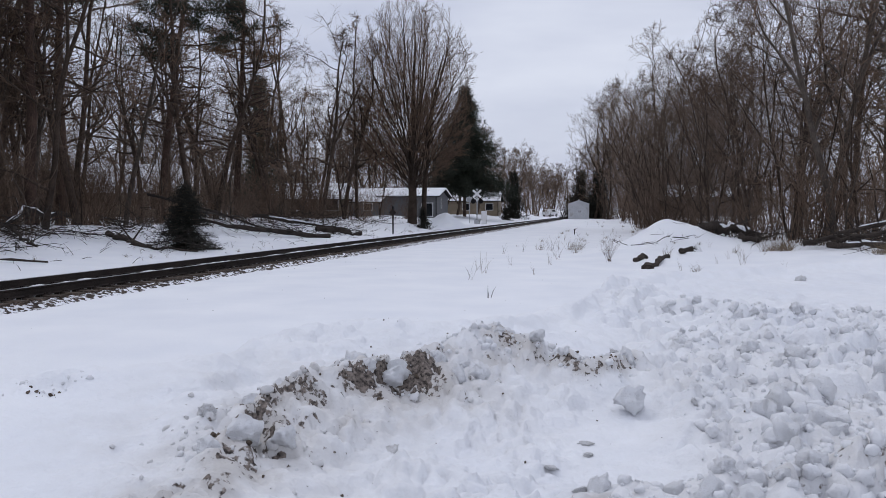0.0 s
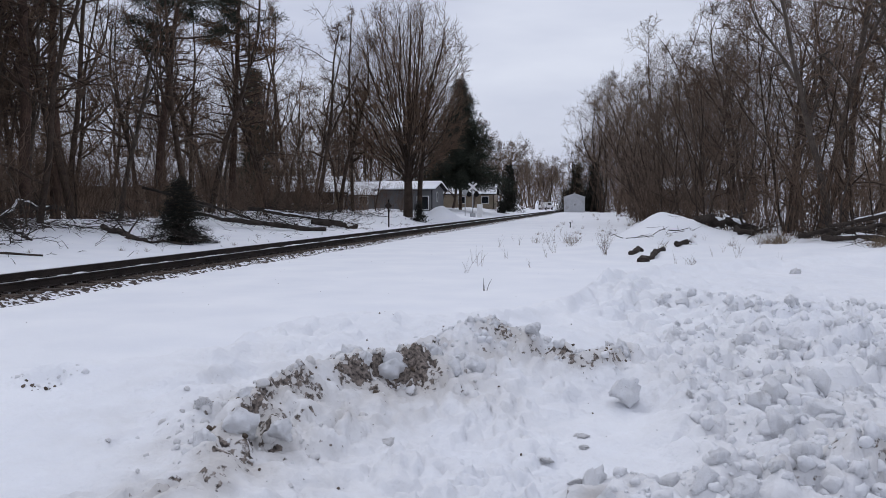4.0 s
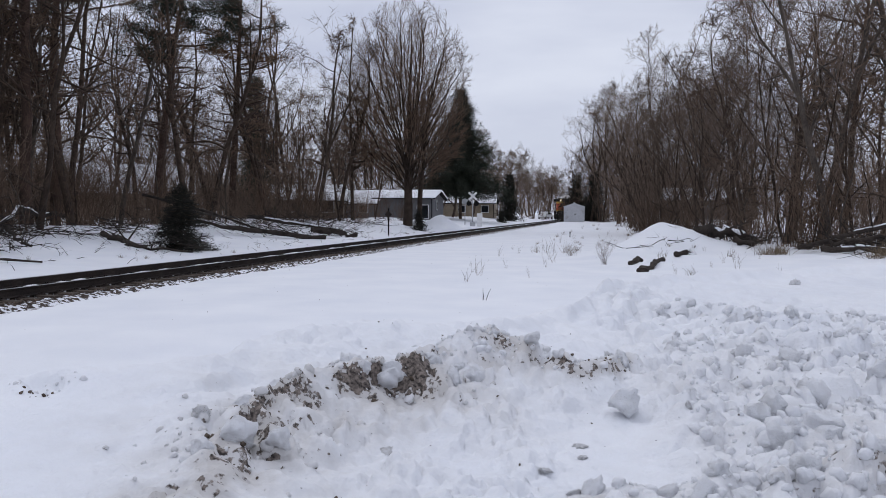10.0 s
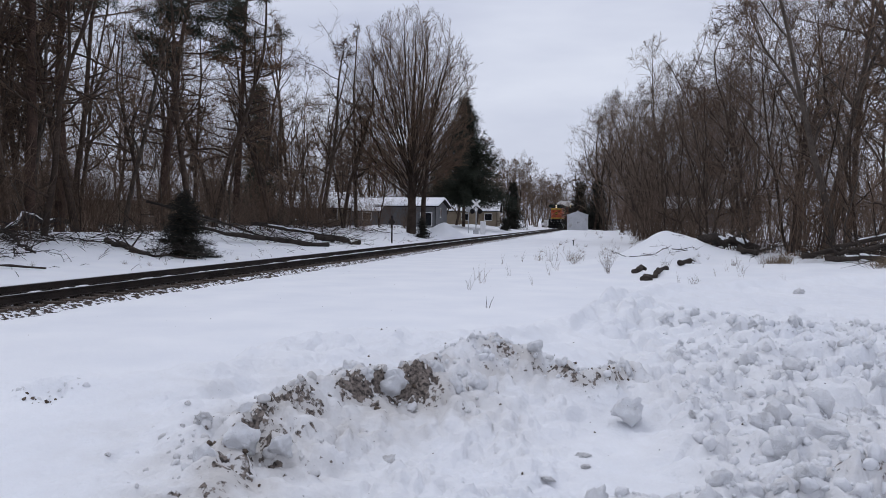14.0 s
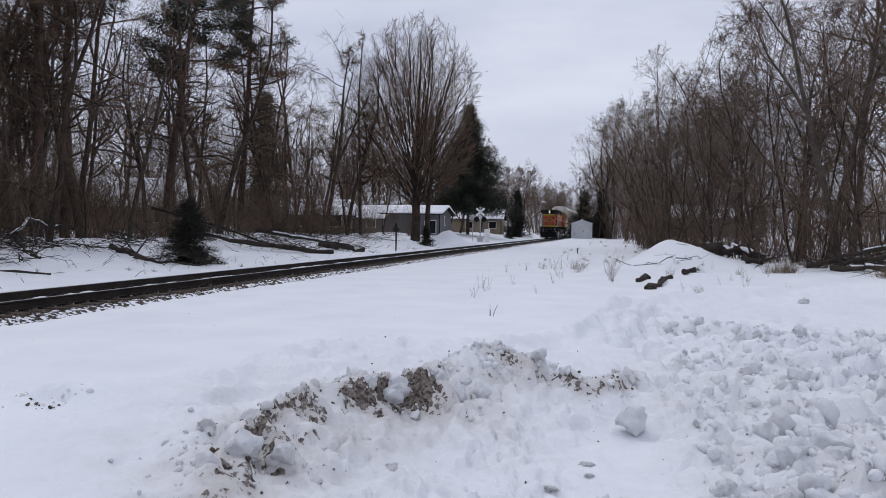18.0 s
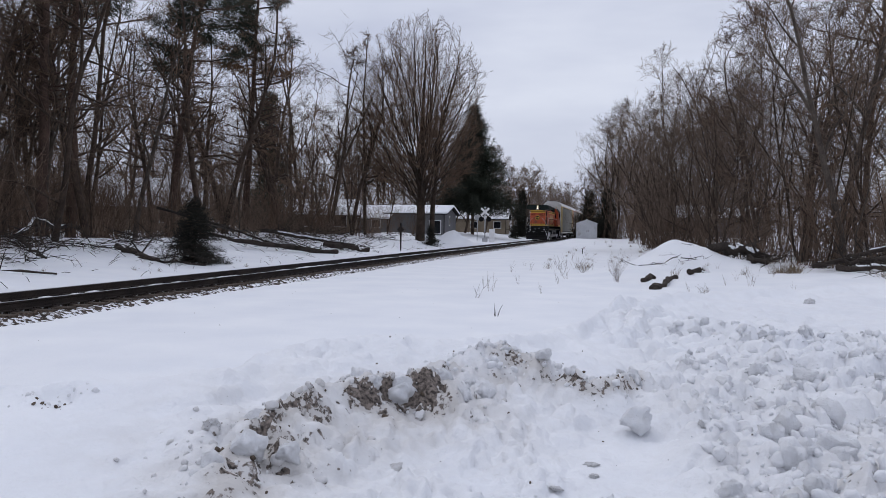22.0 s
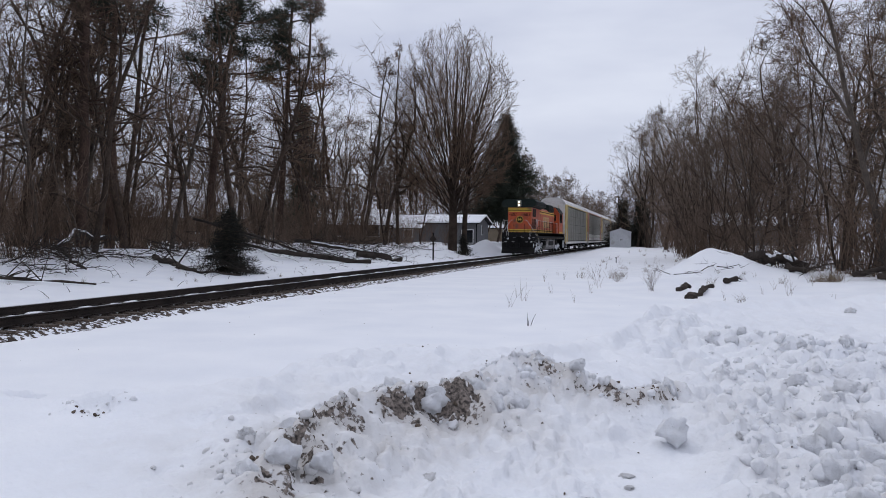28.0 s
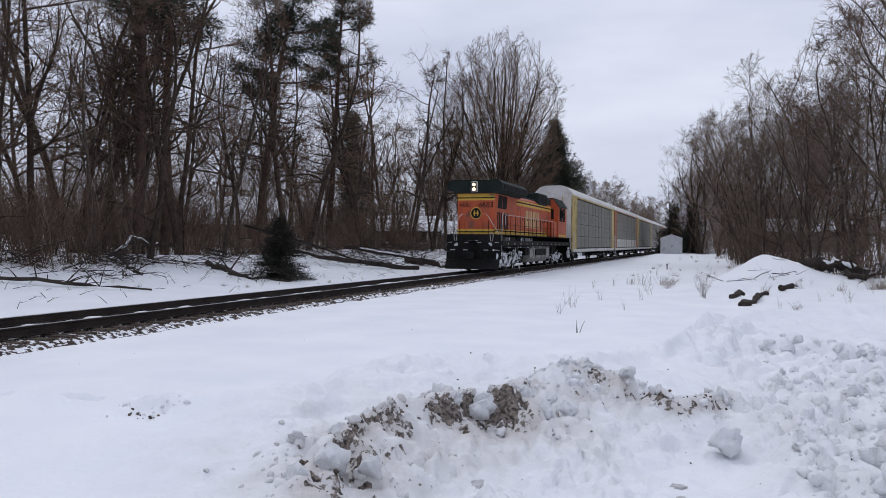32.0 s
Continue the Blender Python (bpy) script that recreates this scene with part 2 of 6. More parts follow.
def thing(name, m, label, category, group="", kind=""):
    ob = new(name)
    ob.matrix_basis = m
    ob.empty_display_size = 0.1
    return tagged(ob, label, category, group, kind)


def single(name, solid, mat, m, label, category, group="", kind="", smooth=False):
    me = solid if isinstance(solid, bpy.types.Mesh) else solid.mesh(name, mat, smooth)
    ob = new(name, me)
    ob.matrix_basis = m
    return tagged(ob, label, category, group, kind)


def lattice(ix, iy, seed):
    h = (ix.astype(np.int64) * 374761393 + iy.astype(np.int64) * 668265263 + seed * 974711) & 0xFFFFFFFF
    h = ((h ^ (h >> 13)) * 1274126177) & 0xFFFFFFFF
    return ((h ^ (h >> 16)) & 0xFFFF) / 65535.0


def value_noise(x, y, seed):
    ix, iy = np.floor(x), np.floor(y)
    fx, fy = x - ix, y - iy
    fx, fy = fx * fx * (3 - 2 * fx), fy * fy * (3 - 2 * fy)
    a, b, c, d = (lattice(ix + i, iy + j, seed) for j in (0, 1) for i in (0, 1))
    return (a + (b - a) * fx) * (1 - fy) + (c + (d - c) * fx) * fy


def fbm(x, y, seed, octaves=4):
    """Noise in -1..1."""
    s, amp, tot = 0, 1.0, 0
    for k in range(octaves):
        s = s + amp * (2 * value_noise(x * 2**k + 17.3 * k, y * 2**k - 9.1 * k, seed + k) - 1)
        tot, amp = tot + amp, amp * 0.5
    return s / tot


def step(a, b, x):
    t = np.clip((x - a) / (b - a), 0, 1)
    return t * t * (3 - 2 * t)


def near_line(x, y, pts):
    """Distance to a line through points, and how far along it (0..1)."""
    best, along = np.full(np.shape(x), 1e9), np.zeros(np.shape(x))
    n = len(pts) - 1
    for i, ((ax, ay), (bx, by)) in enumerate(zip(pts, pts[1:])):
        dx, dy = bx - ax, by - ay
        t = np.clip(((x - ax) * dx + (y - ay) * dy) / (dx * dx + dy * dy), 0, 1)
        d = np.hypot(x - ax - t * dx, y - ay - t * dy)
        along = np.where(d < best, (i + t) / n, along)
        best = np.minimum(best, d)
    return best, along

# ---- ground: one sheet of snow ----
BANK_EDGE = [(-9, 3.0), (-5.0, 5.6), (-4.25, 6.0), (-3.5, 6.4), (-3.5, 7.2), (-3.0, 8.3), (-2.1, 8.9), (-1.3, 9.4), (-0.6, 10.8), (0.1, 14.4), (1.2, 16.2), (3.7, 18.4), (9, 20.5)]
RIDGE_A = [(-2.05, 3.7), (-2.25, 4.3), (-2.2, 4.95), (-2.05, 5.5), (-1.75, 5.9), (-1.45, 6.0)]
RIDGE_B = [(-1.45, 6.4), (-1.22, 7.1), (-1.0, 7.1), (-0.66, 6.95), (-0.2, 6.8), (0.15, 7.2)]
EDGE_TURN = np.array([math.atan2(-x, y) for x, y in BANK_EDGE])[::-1]
EDGE_FAR = np.array([math.hypot(x, y) for x, y in BANK_EDGE])[::-1]
RIDGE_C = [(-0.1, 3.85), (0.3, 4.1), (0.9, 4.3), (1.6, 4.5), (2.6, 4.9)]
MOUNDS = [(1.6, 31.5, 0.86, 1.4, 1.5), (2.9, 31.0, 0.55, 1.9, 1.5), (0.4, 28.5, 0.25, 1.2, 1.0), (2.3, 26.3, 0.22, 1.6, 0.9), (1.2, 24.6, 0.15, 1.2, 0.8),
          (-15.0, 68.5, 1.6, 1.4, 1.5), (-13.4, 71.5, 0.35, 1.2, 1.2), (-17.5, 62.0, 0.5, 1.5, 2.0)]


def bank_parts(x, y):
    r, turn = np.hypot(x, y), np.arctan2(-x, y)
    inside = np.interp(turn, EDGE_TURN, EDGE_FAR) - r
    inside = inside + 0.35 * fbm(x * 0.8, y * 0.8, 5, 3)
    ahead = step(1.6, 3.0, r)
    da, aa = near_line(x, y, RIDGE_A)
    db, ab = near_line(x, y, RIDGE_B)
    rough = step(0.9, 0.45, turn) * step(-0.1, 0.5, inside)
    chunky = step(-0.15, 0.6, x + 0.12 * (y - 7)) * step(0.4, 1.6, inside) * step(17, 11, r) * step(-0.62, -0.44, turn)
    return inside, ahead, da, db, rough, chunky


SCARP_TURN = np.array([math.atan2(-x, y) for x, y in RIDGE_A + RIDGE_B])[::-1]
SCARP_FAR = np.array([math.hypot(x, y) for x, y in RIDGE_A + RIDGE_B])[::-1]


def scarp(x, y):
    """How far behind the broken front of the two ridges a place lies, and how high that front stands there."""
    turn = np.arctan2(-x, y)
    q = np.hypot(x, y) - np.interp(turn, SCARP_TURN, SCARP_FAR) + 0.15 + 0.16 * fbm(x * 2.2, y * 2.2, 70, 4) + 0.025 * fbm(x * 9, y * 9, 71, 3)
    high = np.interp(turn, (-0.03, 0.0, 0.10, 0.16, 0.22, 0.27, 0.33, 0.42, 0.47, 0.52), (0.0, 0.10, 0.11, 0.06, 0.05, 0.13, 0.15, 0.12, 0.08, 0.0))
    return q, high


def clods(x, y, cell, seed):
    """Rounded lumps, one to a cell, of uneven size: 0..1."""
    gx, gy = x / cell, y / cell
    ix, iy = np.floor(gx), np.floor(gy)
    top = np.zeros(np.shape(x))
    for i in (-1, 0, 1):
        for j in (-1, 0, 1):
            a, b = ix + i, iy + j
            px, py = a + lattice(a, b, seed), b + lattice(a, b, seed + 1)
            size = 0.25 + 0.55 * lattice(a, b, seed + 2)
            d = ((gx - px) ** 2 + (gy - py) ** 2) / size**2
            top = np.maximum(top, size * np.minimum(np.clip(1.25 - 1.25 * d, 0, 1) ** 0.6, 0.85) * (0.8 + 0.5 * lattice(a, b, seed + 3) * (gx - px) / size))
    return top


def ground_z(x, y):
    x, y = np.asarray(x, float), np.asarray(y, float)
    r = np.hypot(x, y)
    z = 0.035 * fbm(x * 0.12, y * 0.12, 1, 3) + 0.012 * fbm(x * 0.9, y * 0.9, 2, 3)
    z = z + 0.9 * step(-13.3, -25, x) + 0.35 * step(-14, -22, x) * fbm(x * 0.15, y * 0.15, 3, 3)
    z = z + 0.45 * step(0, 9, x) * step(15, 28, y) + 0.52 * step(55, 98, y) * step(-8.8, -6.2, x)
    z = z + 0.05 * step(-7, 0, x) * step(18, 30, y) * fbm(x * 0.6, y * 0.6, 4, 4)
    for cx, cy, h, sx, sy in MOUNDS:
        g = np.exp(-(((x - cx) / sx) ** 2 + ((y - cy) / sy) ** 2) ** 0.8)
        z = z + h * g * (1 + 0.18 * fbm(x * 1.1, y * 1.1, 6, 4))
    inside, ahead, da, db, rough, chunky = bank_parts(x, y)
    z = z + ahead * (0.32 * step(-0.7, 0.5, inside) + 0.12 * np.exp(-((inside - 0.75) / 0.4) ** 2) * step(0.75, 0.45, np.arctan2(-x, y)) - 0.05 * np.clip(inside - 1, 0, 4.5))
    z = z + ahead * (0.10 * np.exp(-(da / 0.30) ** 2) + 0.10 * np.exp(-(db / 0.30) ** 2)) * (0.75 + 0.5 * fbm(x * 2.3, y * 2.3, 8, 3))
    z = z + 0.13 * np.exp(-(((x + 1.15) / 0.35) ** 2 + ((y - 7.0) / 0.4) ** 2))
    z = z - 0.10 * np.exp(-(((x + 0.75) / 1.2) ** 2 + ((y - 4.8) / 1.1) ** 2))
    wx, wy = x + 0.16 * fbm(x * 4, y * 4, 15, 4), y + 0.16 * fbm(x * 4, y * 4, 16, 4)
    lumpy = clods(wx, wy, 0.36, 40) * 0.9 + 0.6 * clods(wx, wy, 0.17, 44)
    z = z + ahead * chunky * (0.25 * lumpy * (0.6 + 0.8 * value_noise(x * 1.3, y * 1.3, 17)) + 0.12 * fbm(x * 0.9, y * 0.9, 10, 3) + 0.04 * np.abs(fbm(x * 9, y * 9, 14, 3)) - 0.04)
    z = z + ahead * rough * np.exp(-np.minimum(da, db) / 0.8) * (0.10 * clods(wx, wy, 0.24, 50) + 0.17 * clods(wx, wy, 0.5, 54) + 0.08 * np.abs(fbm(x * 4, y * 4, 11, 4)) + 0.04 * fbm(x * 13, y * 13, 12, 3))
    q, high = scarp(x, y)
    z = z + ahead * high * step(-0.13, 0.07, q) * np.exp(-np.maximum(q, 0) / 0.55) * (0.8 + 0.5 * fbm(x * 3, y * 3, 72, 3))
    pitted = step(-0.15, 0.3, fbm(x * 1.1, y * 1.1, 74, 3) + 0.25) * step(0.3, -0.1, q) * step(-0.02, 0.12, np.arctan2(-x, y))
    z = z + ahead * rough * pitted * (0.11 * clods(wx, wy, 0.13, 80) + 0.08 * np.abs(fbm(x * 8, y * 8, 75, 3)))
    z = z + ahead * 0.03 * fbm(x * 14, y * 14, 76, 3) * np.exp(-(q / 0.2) ** 2) * step(0.0, 0.1, high)
    dc, ac = near_line(x, y, RIDGE_C)
    z = z + ahead * np.exp(-(dc / 0.3) ** 2) * (0.06 + 0.16 * clods(wx, wy, 0.24, 60) + 0.06 * np.abs(fbm(x * 6, y * 6, 18, 3)))
    crest = rough * np.exp(-((inside - 1.1) / 1.1) ** 2)
    z = z + ahead * crest * (0.11 * fbm(x * 1.7, y * 1.7, 19, 5) + 0.12 * clods(wx, wy, 0.3, 64) * step(-0.1, 0.4, fbm(x * 0.8, y * 0.8, 20, 2)))
    z = z + ahead * rough * (0.03 * fbm(x * 5, y * 5, 13, 4))
    for fx, fy, s in ((-4.05, 5.0, 0.16), (-3.95, 4.85, 0.13), (-4.8, 5.1, 0.15), (-5.6, 5.0, 0.15)):
        d2 = ((x - fx) / s) ** 2 + ((y - fy) / (s * 0.7)) ** 2
        z = z - 0.15 * np.exp(-d2 * d2) + 0.05 * np.exp(-d2 / 4) * (1 + fbm(x * 9, y * 9, 23, 3))
    bed = step(1.62, 1.32, np.abs(x - MIDLINE) + 0.12 * fbm(x * 2.5, y * 2.5, 22, 3))
    return z * (1 - bed) - 0.12 * bed


def soil_shade(x, y):
    """Where the plough has turned up earth: along the two ridges and in scattered flecks. Low values grey the bank, for
    dirt and painted lump shade.
    """
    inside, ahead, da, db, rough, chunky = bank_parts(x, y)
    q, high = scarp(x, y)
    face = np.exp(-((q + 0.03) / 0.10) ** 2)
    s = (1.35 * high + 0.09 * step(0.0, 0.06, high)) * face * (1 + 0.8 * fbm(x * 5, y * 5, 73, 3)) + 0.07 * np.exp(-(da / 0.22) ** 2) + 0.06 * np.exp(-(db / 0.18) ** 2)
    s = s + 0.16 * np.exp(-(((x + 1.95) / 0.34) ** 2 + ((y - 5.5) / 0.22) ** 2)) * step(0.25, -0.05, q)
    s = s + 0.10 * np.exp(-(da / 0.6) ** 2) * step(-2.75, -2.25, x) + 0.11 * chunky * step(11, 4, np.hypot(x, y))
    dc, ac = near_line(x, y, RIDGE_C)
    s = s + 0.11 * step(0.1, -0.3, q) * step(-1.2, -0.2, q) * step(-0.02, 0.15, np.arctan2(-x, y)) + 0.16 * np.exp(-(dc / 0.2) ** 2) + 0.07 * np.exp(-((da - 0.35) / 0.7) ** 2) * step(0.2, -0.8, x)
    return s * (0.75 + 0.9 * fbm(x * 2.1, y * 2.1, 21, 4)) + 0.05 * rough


def build_ground():
    turns = np.concatenate([np.linspace(-2.7, -0.42, 40, endpoint=False), np.linspace(-0.42, 0.98, 440, endpoint=False), np.linspace(0.98, 2 * math.pi - 2.7, 60, endpoint=False)])
    far = np.concatenate([[0.6, 1.2, 1.8, 2.2], 1 / np.linspace(1 / 2.6, 1 / 7, 170), np.arange(7.05, 14, 0.052), np.arange(14, 20, 0.11), np.arange(20, 40, 0.3), np.arange(40, 125, 1.1), 125 * 24 ** (np.arange(36) / 35)])
    tt, rr = np.meshgrid(turns, far)
    x, y = -np.sin(tt) * rr, np.cos(tt) * rr
    z = ground_z(x, y)
    nr, na = rr.shape
    co = np.stack([x, y, z], -1).reshape(-1, 3)
    co = np.vstack([co, [[0, 0, float(ground_z(0.0, 0.0))]]])
    i, j = np.meshgrid(np.arange(nr - 1), np.arange(na), indexing="ij")
    k = (j + 1) % na
    quads = np.stack([i * na + j, (i + 1) * na + j, (i + 1) * na + k, i * na + k], -1).reshape(-1, 4)
    tris = [(nr * na, q, (q + 1) % na) for q in range(na)]
    me = bpy.data.meshes.new("ground")
    me.from_pydata(co, [], quads.tolist() + tris)
    at = me.attributes.new("soil_shade", "FLOAT", "POINT")
    s = soil_shade(co[:, 0], co[:, 1])
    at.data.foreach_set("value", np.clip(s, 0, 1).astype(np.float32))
    me.materials.append(SNOW)
    me.polygons.foreach_set("use_smooth", [True] * len(me.polygons))
    me.update()
    return tagged(new("ground", me), "snow-covered ground with ploughed, dirty banks", "ground", kind="structure")


build_ground()


def on_ground(x, y, dz=0.0):
    return (x, y, float(ground_z(x, y)) + dz)

# ---- the railway track ----


def build_track():
    track = thing("railway_track", pose(TRACK, 0, RAIL - 0.25), "single railway track with dark rails on half-buried timber ties", "railway track", kind="structure")
    y0, y1, HEAD = -40, 460, 0.25
    prof = [(-0.075, 0), (0.075, 0), (0.075, 0.012), (0.012, 0.032), (0.009, 0.125), (0.034, 0.145), (0.036, 0.172), (-0.036, 0.172), (-0.034, 0.145), (-0.009, 0.125), (-0.012, 0.032), (-0.075, 0.012)]
    for sx in (-0.753, 0.753):
        rail = part("rail", Solid().prism([(sx + a, HEAD - 0.18 + b) for a, b in prof], "y", y0, y1), RUST, track, "dark rusty steel rail")
        part("rail_head", Solid().box(sx - 0.036, sx + 0.036, y0, y1, HEAD - 0.008, HEAD, 0.006), BRIGHT, rail, "worn shiny running surface")
    # ballast shoulder, a rough strip
    xs, ys = np.linspace(-1.95, 1.95, 40), np.concatenate([np.arange(-10, 60, 0.12), np.arange(60, 300, 1.0)])
    gx, gy = np.meshgrid(xs, ys)
    gz = 0.02 + 0.035 * fbm(gx * 7, gy * 7, 31, 3) - 0.10 * step(1.25, 1.6, np.abs(gx)) + 0.02 * fbm(gx, gy, 32, 2)
    me = bpy.data.meshes.new("ballast")
    n, w = gx.shape
    i, j = np.meshgrid(np.arange(n - 1), np.arange(w - 1), indexing="ij")
    me.from_pydata(np.stack([gx, gy, gz], -1).reshape(-1, 3), [], np.stack([i * w + j, i * w + j + 1, (i + 1) * w + j + 1, (i + 1) * w + j], -1).reshape(-1, 4).tolist())
    me.materials.append(BALLAST_SNOW)
    tagged(part("ballast", me, None, track, "brown gravel ballast patched with snow"), kind="stuff")
    rnd = random.Random(3)
    tie = Solid().box(-1.28, 1.28, -0.11, 0.11, -0.1, 0.062, 0.012).mesh("tie", TIE)
    plate = Solid()
    for sx in (-0.753, 0.753):
        plate.box(sx - 0.17, sx + 0.17, -0.09, 0.09, 0.062, 0.078, 0.004)
        for k in (-0.1, 0.1):
            plate.box(sx + k - 0.012, sx + k + 0.012, -0.05, -0.02, 0.078, 0.11)
            plate.box(sx + k - 0.012, sx + k + 0.012, 0.02, 0.05, 0.078, 0.11)
    plate = plate.mesh("tie_plates", RUST)
    rest = Solid()
    for k in range(300):
        y = -6 + k * 0.52 + rnd.uniform(-0.03, 0.03)
        ob = part("tie", tie, None, track)
        ob.location, ob.rotation_euler = (rnd.uniform(-0.05, 0.05), y, rnd.uniform(-0.012, 0.0)), (0, 0, rnd.uniform(-0.015, 0.015))
        if y < 48:
            p = part("tie_plates", plate, None, ob, "rusty tie plates and spikes")
    for k in range(300, 560):
        rest.box(-1.28, 1.28, -6 + k * 0.52 - 0.11, -6 + k * 0.52 + 0.11, -0.1, 0.06)
    tagged(part("far_ties", rest, TIE, track), kind="stuff")
    # joint bars on the near rail
    for y in (9.0, 20.9, 32.8, 44.7):
        j = Solid().box(0.753 + 0.012, 0.753 + 0.03, y - 0.45, y + 0.45, HEAD - 0.15, HEAD - 0.05, 0.006)
        for b in (-0.36, -0.22, -0.08, 0.08, 0.22, 0.36):
            j.box(0.78, 0.81, y + b - 0.018, y + b + 0.018, HEAD - 0.115, HEAD - 0.08)
        part("joint_bar", j, RUST, track, "bolted steel joint bar")
    # snow lying between the rails, level with the ties
    sx, sy = np.meshgrid(np.linspace(-0.63, 0.63, 12), np.arange(-8, 130, 0.14))
    sz = 0.076 + 0.055 * fbm(sx * 2, sy * 2.2, 33, 4) + 0.035 * np.cos(sy * 2 * math.pi / 0.52) - 0.03 * step(0.45, 0.63, np.abs(sx))
    sm = bpy.data.meshes.new("track_snow")
    n, w = sx.shape
    i, j = np.meshgrid(np.arange(n - 1), np.arange(w - 1), indexing="ij")
    sm.from_pydata(np.stack([sx, sy, sz], -1).reshape(-1, 3), [], np.stack([i * w + j, i * w + j + 1, (i + 1) * w + j + 1, (i + 1) * w + j], -1).reshape(-1, 4).tolist())
    sm.materials.append(SNOW)
    sm.polygons.foreach_set("use_smooth", [True] * len(sm.polygons))
    tagged(part("track_snow", sm, None, track, "patchy snow between the rails"), kind="stuff")
    # leaf litter and small stones along the shoulder
    litter = Solid()
    for k in range(5200):
        side = 1 if rnd.random() < 0.85 else -1
        y = 3 + 75 * rnd.random() ** 1.5
        x, s = side * rnd.gauss(1.22, 0.16), rnd.uniform(0.01, 0.034)
        z = 0.03 - 0.07 * float(step(1.3, 1.75, abs(x)))
        a = [Vector((x, y, z)) + Vector((rnd.uniform(-1, 1), rnd.uniform(-1, 1), rnd.uniform(-0.2, 0.9))) * s * 1.4 for _ in range(4)]
        o = len(litter.v)
        litter.v += [tuple(q) for q in a]
        litter.f += [(o, o + 1, o + 2), (o, o + 2, o + 3), (o, o + 3, o + 1), (o + 1, o + 3, o + 2)]
    tagged(part("litter", litter, LITTER, track, "scattered stones and dead leaves"), kind="stuff")


BALLAST_SNOW = mottled("snowy_ballast", (0.03, 0.023, 0.019), (0.11, 0.085, 0.07), 5, 45, 0.95, bump=1.0, depth=0.05, spots=((0.82, 0.83, 0.86), 0.485, 0.53))
LITTER = mottled("leaf_litter", (0.045, 0.032, 0.025), (0.15, 0.11, 0.085), 5, 40, 0.95, bump=0)
build_track()

# ---- the train ----
ORANGE = mottled("orange_enamel", (0.36, 0.056, 0.014), (0.50, 0.085, 0.020), 0.8, 12, 0.5, bump=0.05, depth=0.003, spots=((0.13, 0.045, 0.025), 0.53, 0.72))
GREEN_BLACK = mottled("dark_green_paint", (0.006, 0.011, 0.009), (0.016, 0.022, 0.019), 1.0, 14, 0.75, bump=0.08, depth=0.003)
YELLOW = mottled("yellow_paint", (0.50, 0.30, 0.03), (0.68, 0.43, 0.05), 1.0, 14, 0.5, bump=0.05, depth=0.003, spots=((0.22, 0.14, 0.05), 0.56, 0.74))
BLACK = mottled("sooty_black_steel", (0.004, 0.004, 0.004), (0.013, 0.012, 0.012), 1.5, 16, 0.85, 0.0, 0.2, 0.005)
FROST = mottled("frosted_black_steel", (0.010, 0.010, 0.010), (0.045, 0.043, 0.041), 2.0, 16, 0.85, bump=0.3, depth=0.01, spots=((0.55, 0.56, 0.59), 0.54, 0.62))
TANK = mottled("grimy_silver_tank", (0.16, 0.15, 0.14), (0.36, 0.345, 0.33), 1.2, 14, 0.6, 0.2, 0.15, 0.004, spots=((0.07, 0.06, 0.055), 0.5, 0.66))
WHITE_RAIL = mottled("white_handrail_paint", (0.36, 0.36, 0.355), (0.55, 0.55, 0.54), 2, 20, 0.5, bump=0)
GLASS_DARK = mottled("dark_cab_glass", (0.01, 0.012, 0.014), (0.02, 0.022, 0.025), 1, 5, 0.06, bump=0)
CREAM = mottled("cream_lettering", (0.48, 0.36, 0.17), (0.60, 0.47, 0.24), 2, 20, 0.6, bump=0)
LAMP = glow("lit_headlight", (1.0, 0.82, 0.52), 3.0)
LAMP_OFF = mottled("dull_red_lens", (0.10, 0.012, 0.01), (0.16, 0.02, 0.015), 3, 20, 0.3, bump=0)
RACK_GREY = mottled("galvanised_panel", (0.17, 0.165, 0.145), (0.27, 0.26, 0.23), 0.7, 9, 0.6, 0.25, 0.1, 0.003, vary=0.10, spots=((0.13, 0.11, 0.09), 0.56, 0.76))
RACK_YELLOW = mottled("faded_yellow_car_paint", (0.42, 0.31, 0.10), (0.56, 0.43, 0.17), 0.8, 9, 0.6, bump=0.1, depth=0.003, spots=((0.20, 0.13, 0.07), 0.56, 0.72))
RACK_BROWN = mottled("faded_orange_brown_car_paint", (0.26, 0.09, 0.045), (0.40, 0.16, 0.075), 0.8, 9, 0.6, bump=0.1, depth=0.003)
RACK_WHITE = mottled("dirty_white_car_paint", (0.50, 0.49, 0.46), (0.66, 0.65, 0.61), 0.8, 9, 0.6, bump=0.1, depth=0.003, spots=((0.25, 0.22, 0.18), 0.55, 0.74))
RACK_ROOF = mottled("weathered_white_roof", (0.52, 0.52, 0.50), (0.70, 0.70, 0.68), 0.6, 8, 0.55, 0.1, 0.1, 0.003, spots=((0.36, 0.30, 0.24), 0.57, 0.74))


def lettering(text, size):
    """A flat mesh of built-in letters, centred, upright in x and z."""
    cu = bpy.data.curves.new("number", "FONT")
    cu.body, cu.size, cu.extrude, cu.align_x, cu.align_y = text, size, 0.004, "CENTER", "CENTER"
    ob = bpy.data.objects.new("number", cu)
    scene.collection.objects.link(ob)
    me = bpy.data.meshes.new_from_object(ob.evaluated_get(bpy.context.evaluated_depsgraph_get()))
    bpy.data.objects.remove(ob)
    me.transform(Matrix.Rotation(radians(90), 4, "X"))
    return me


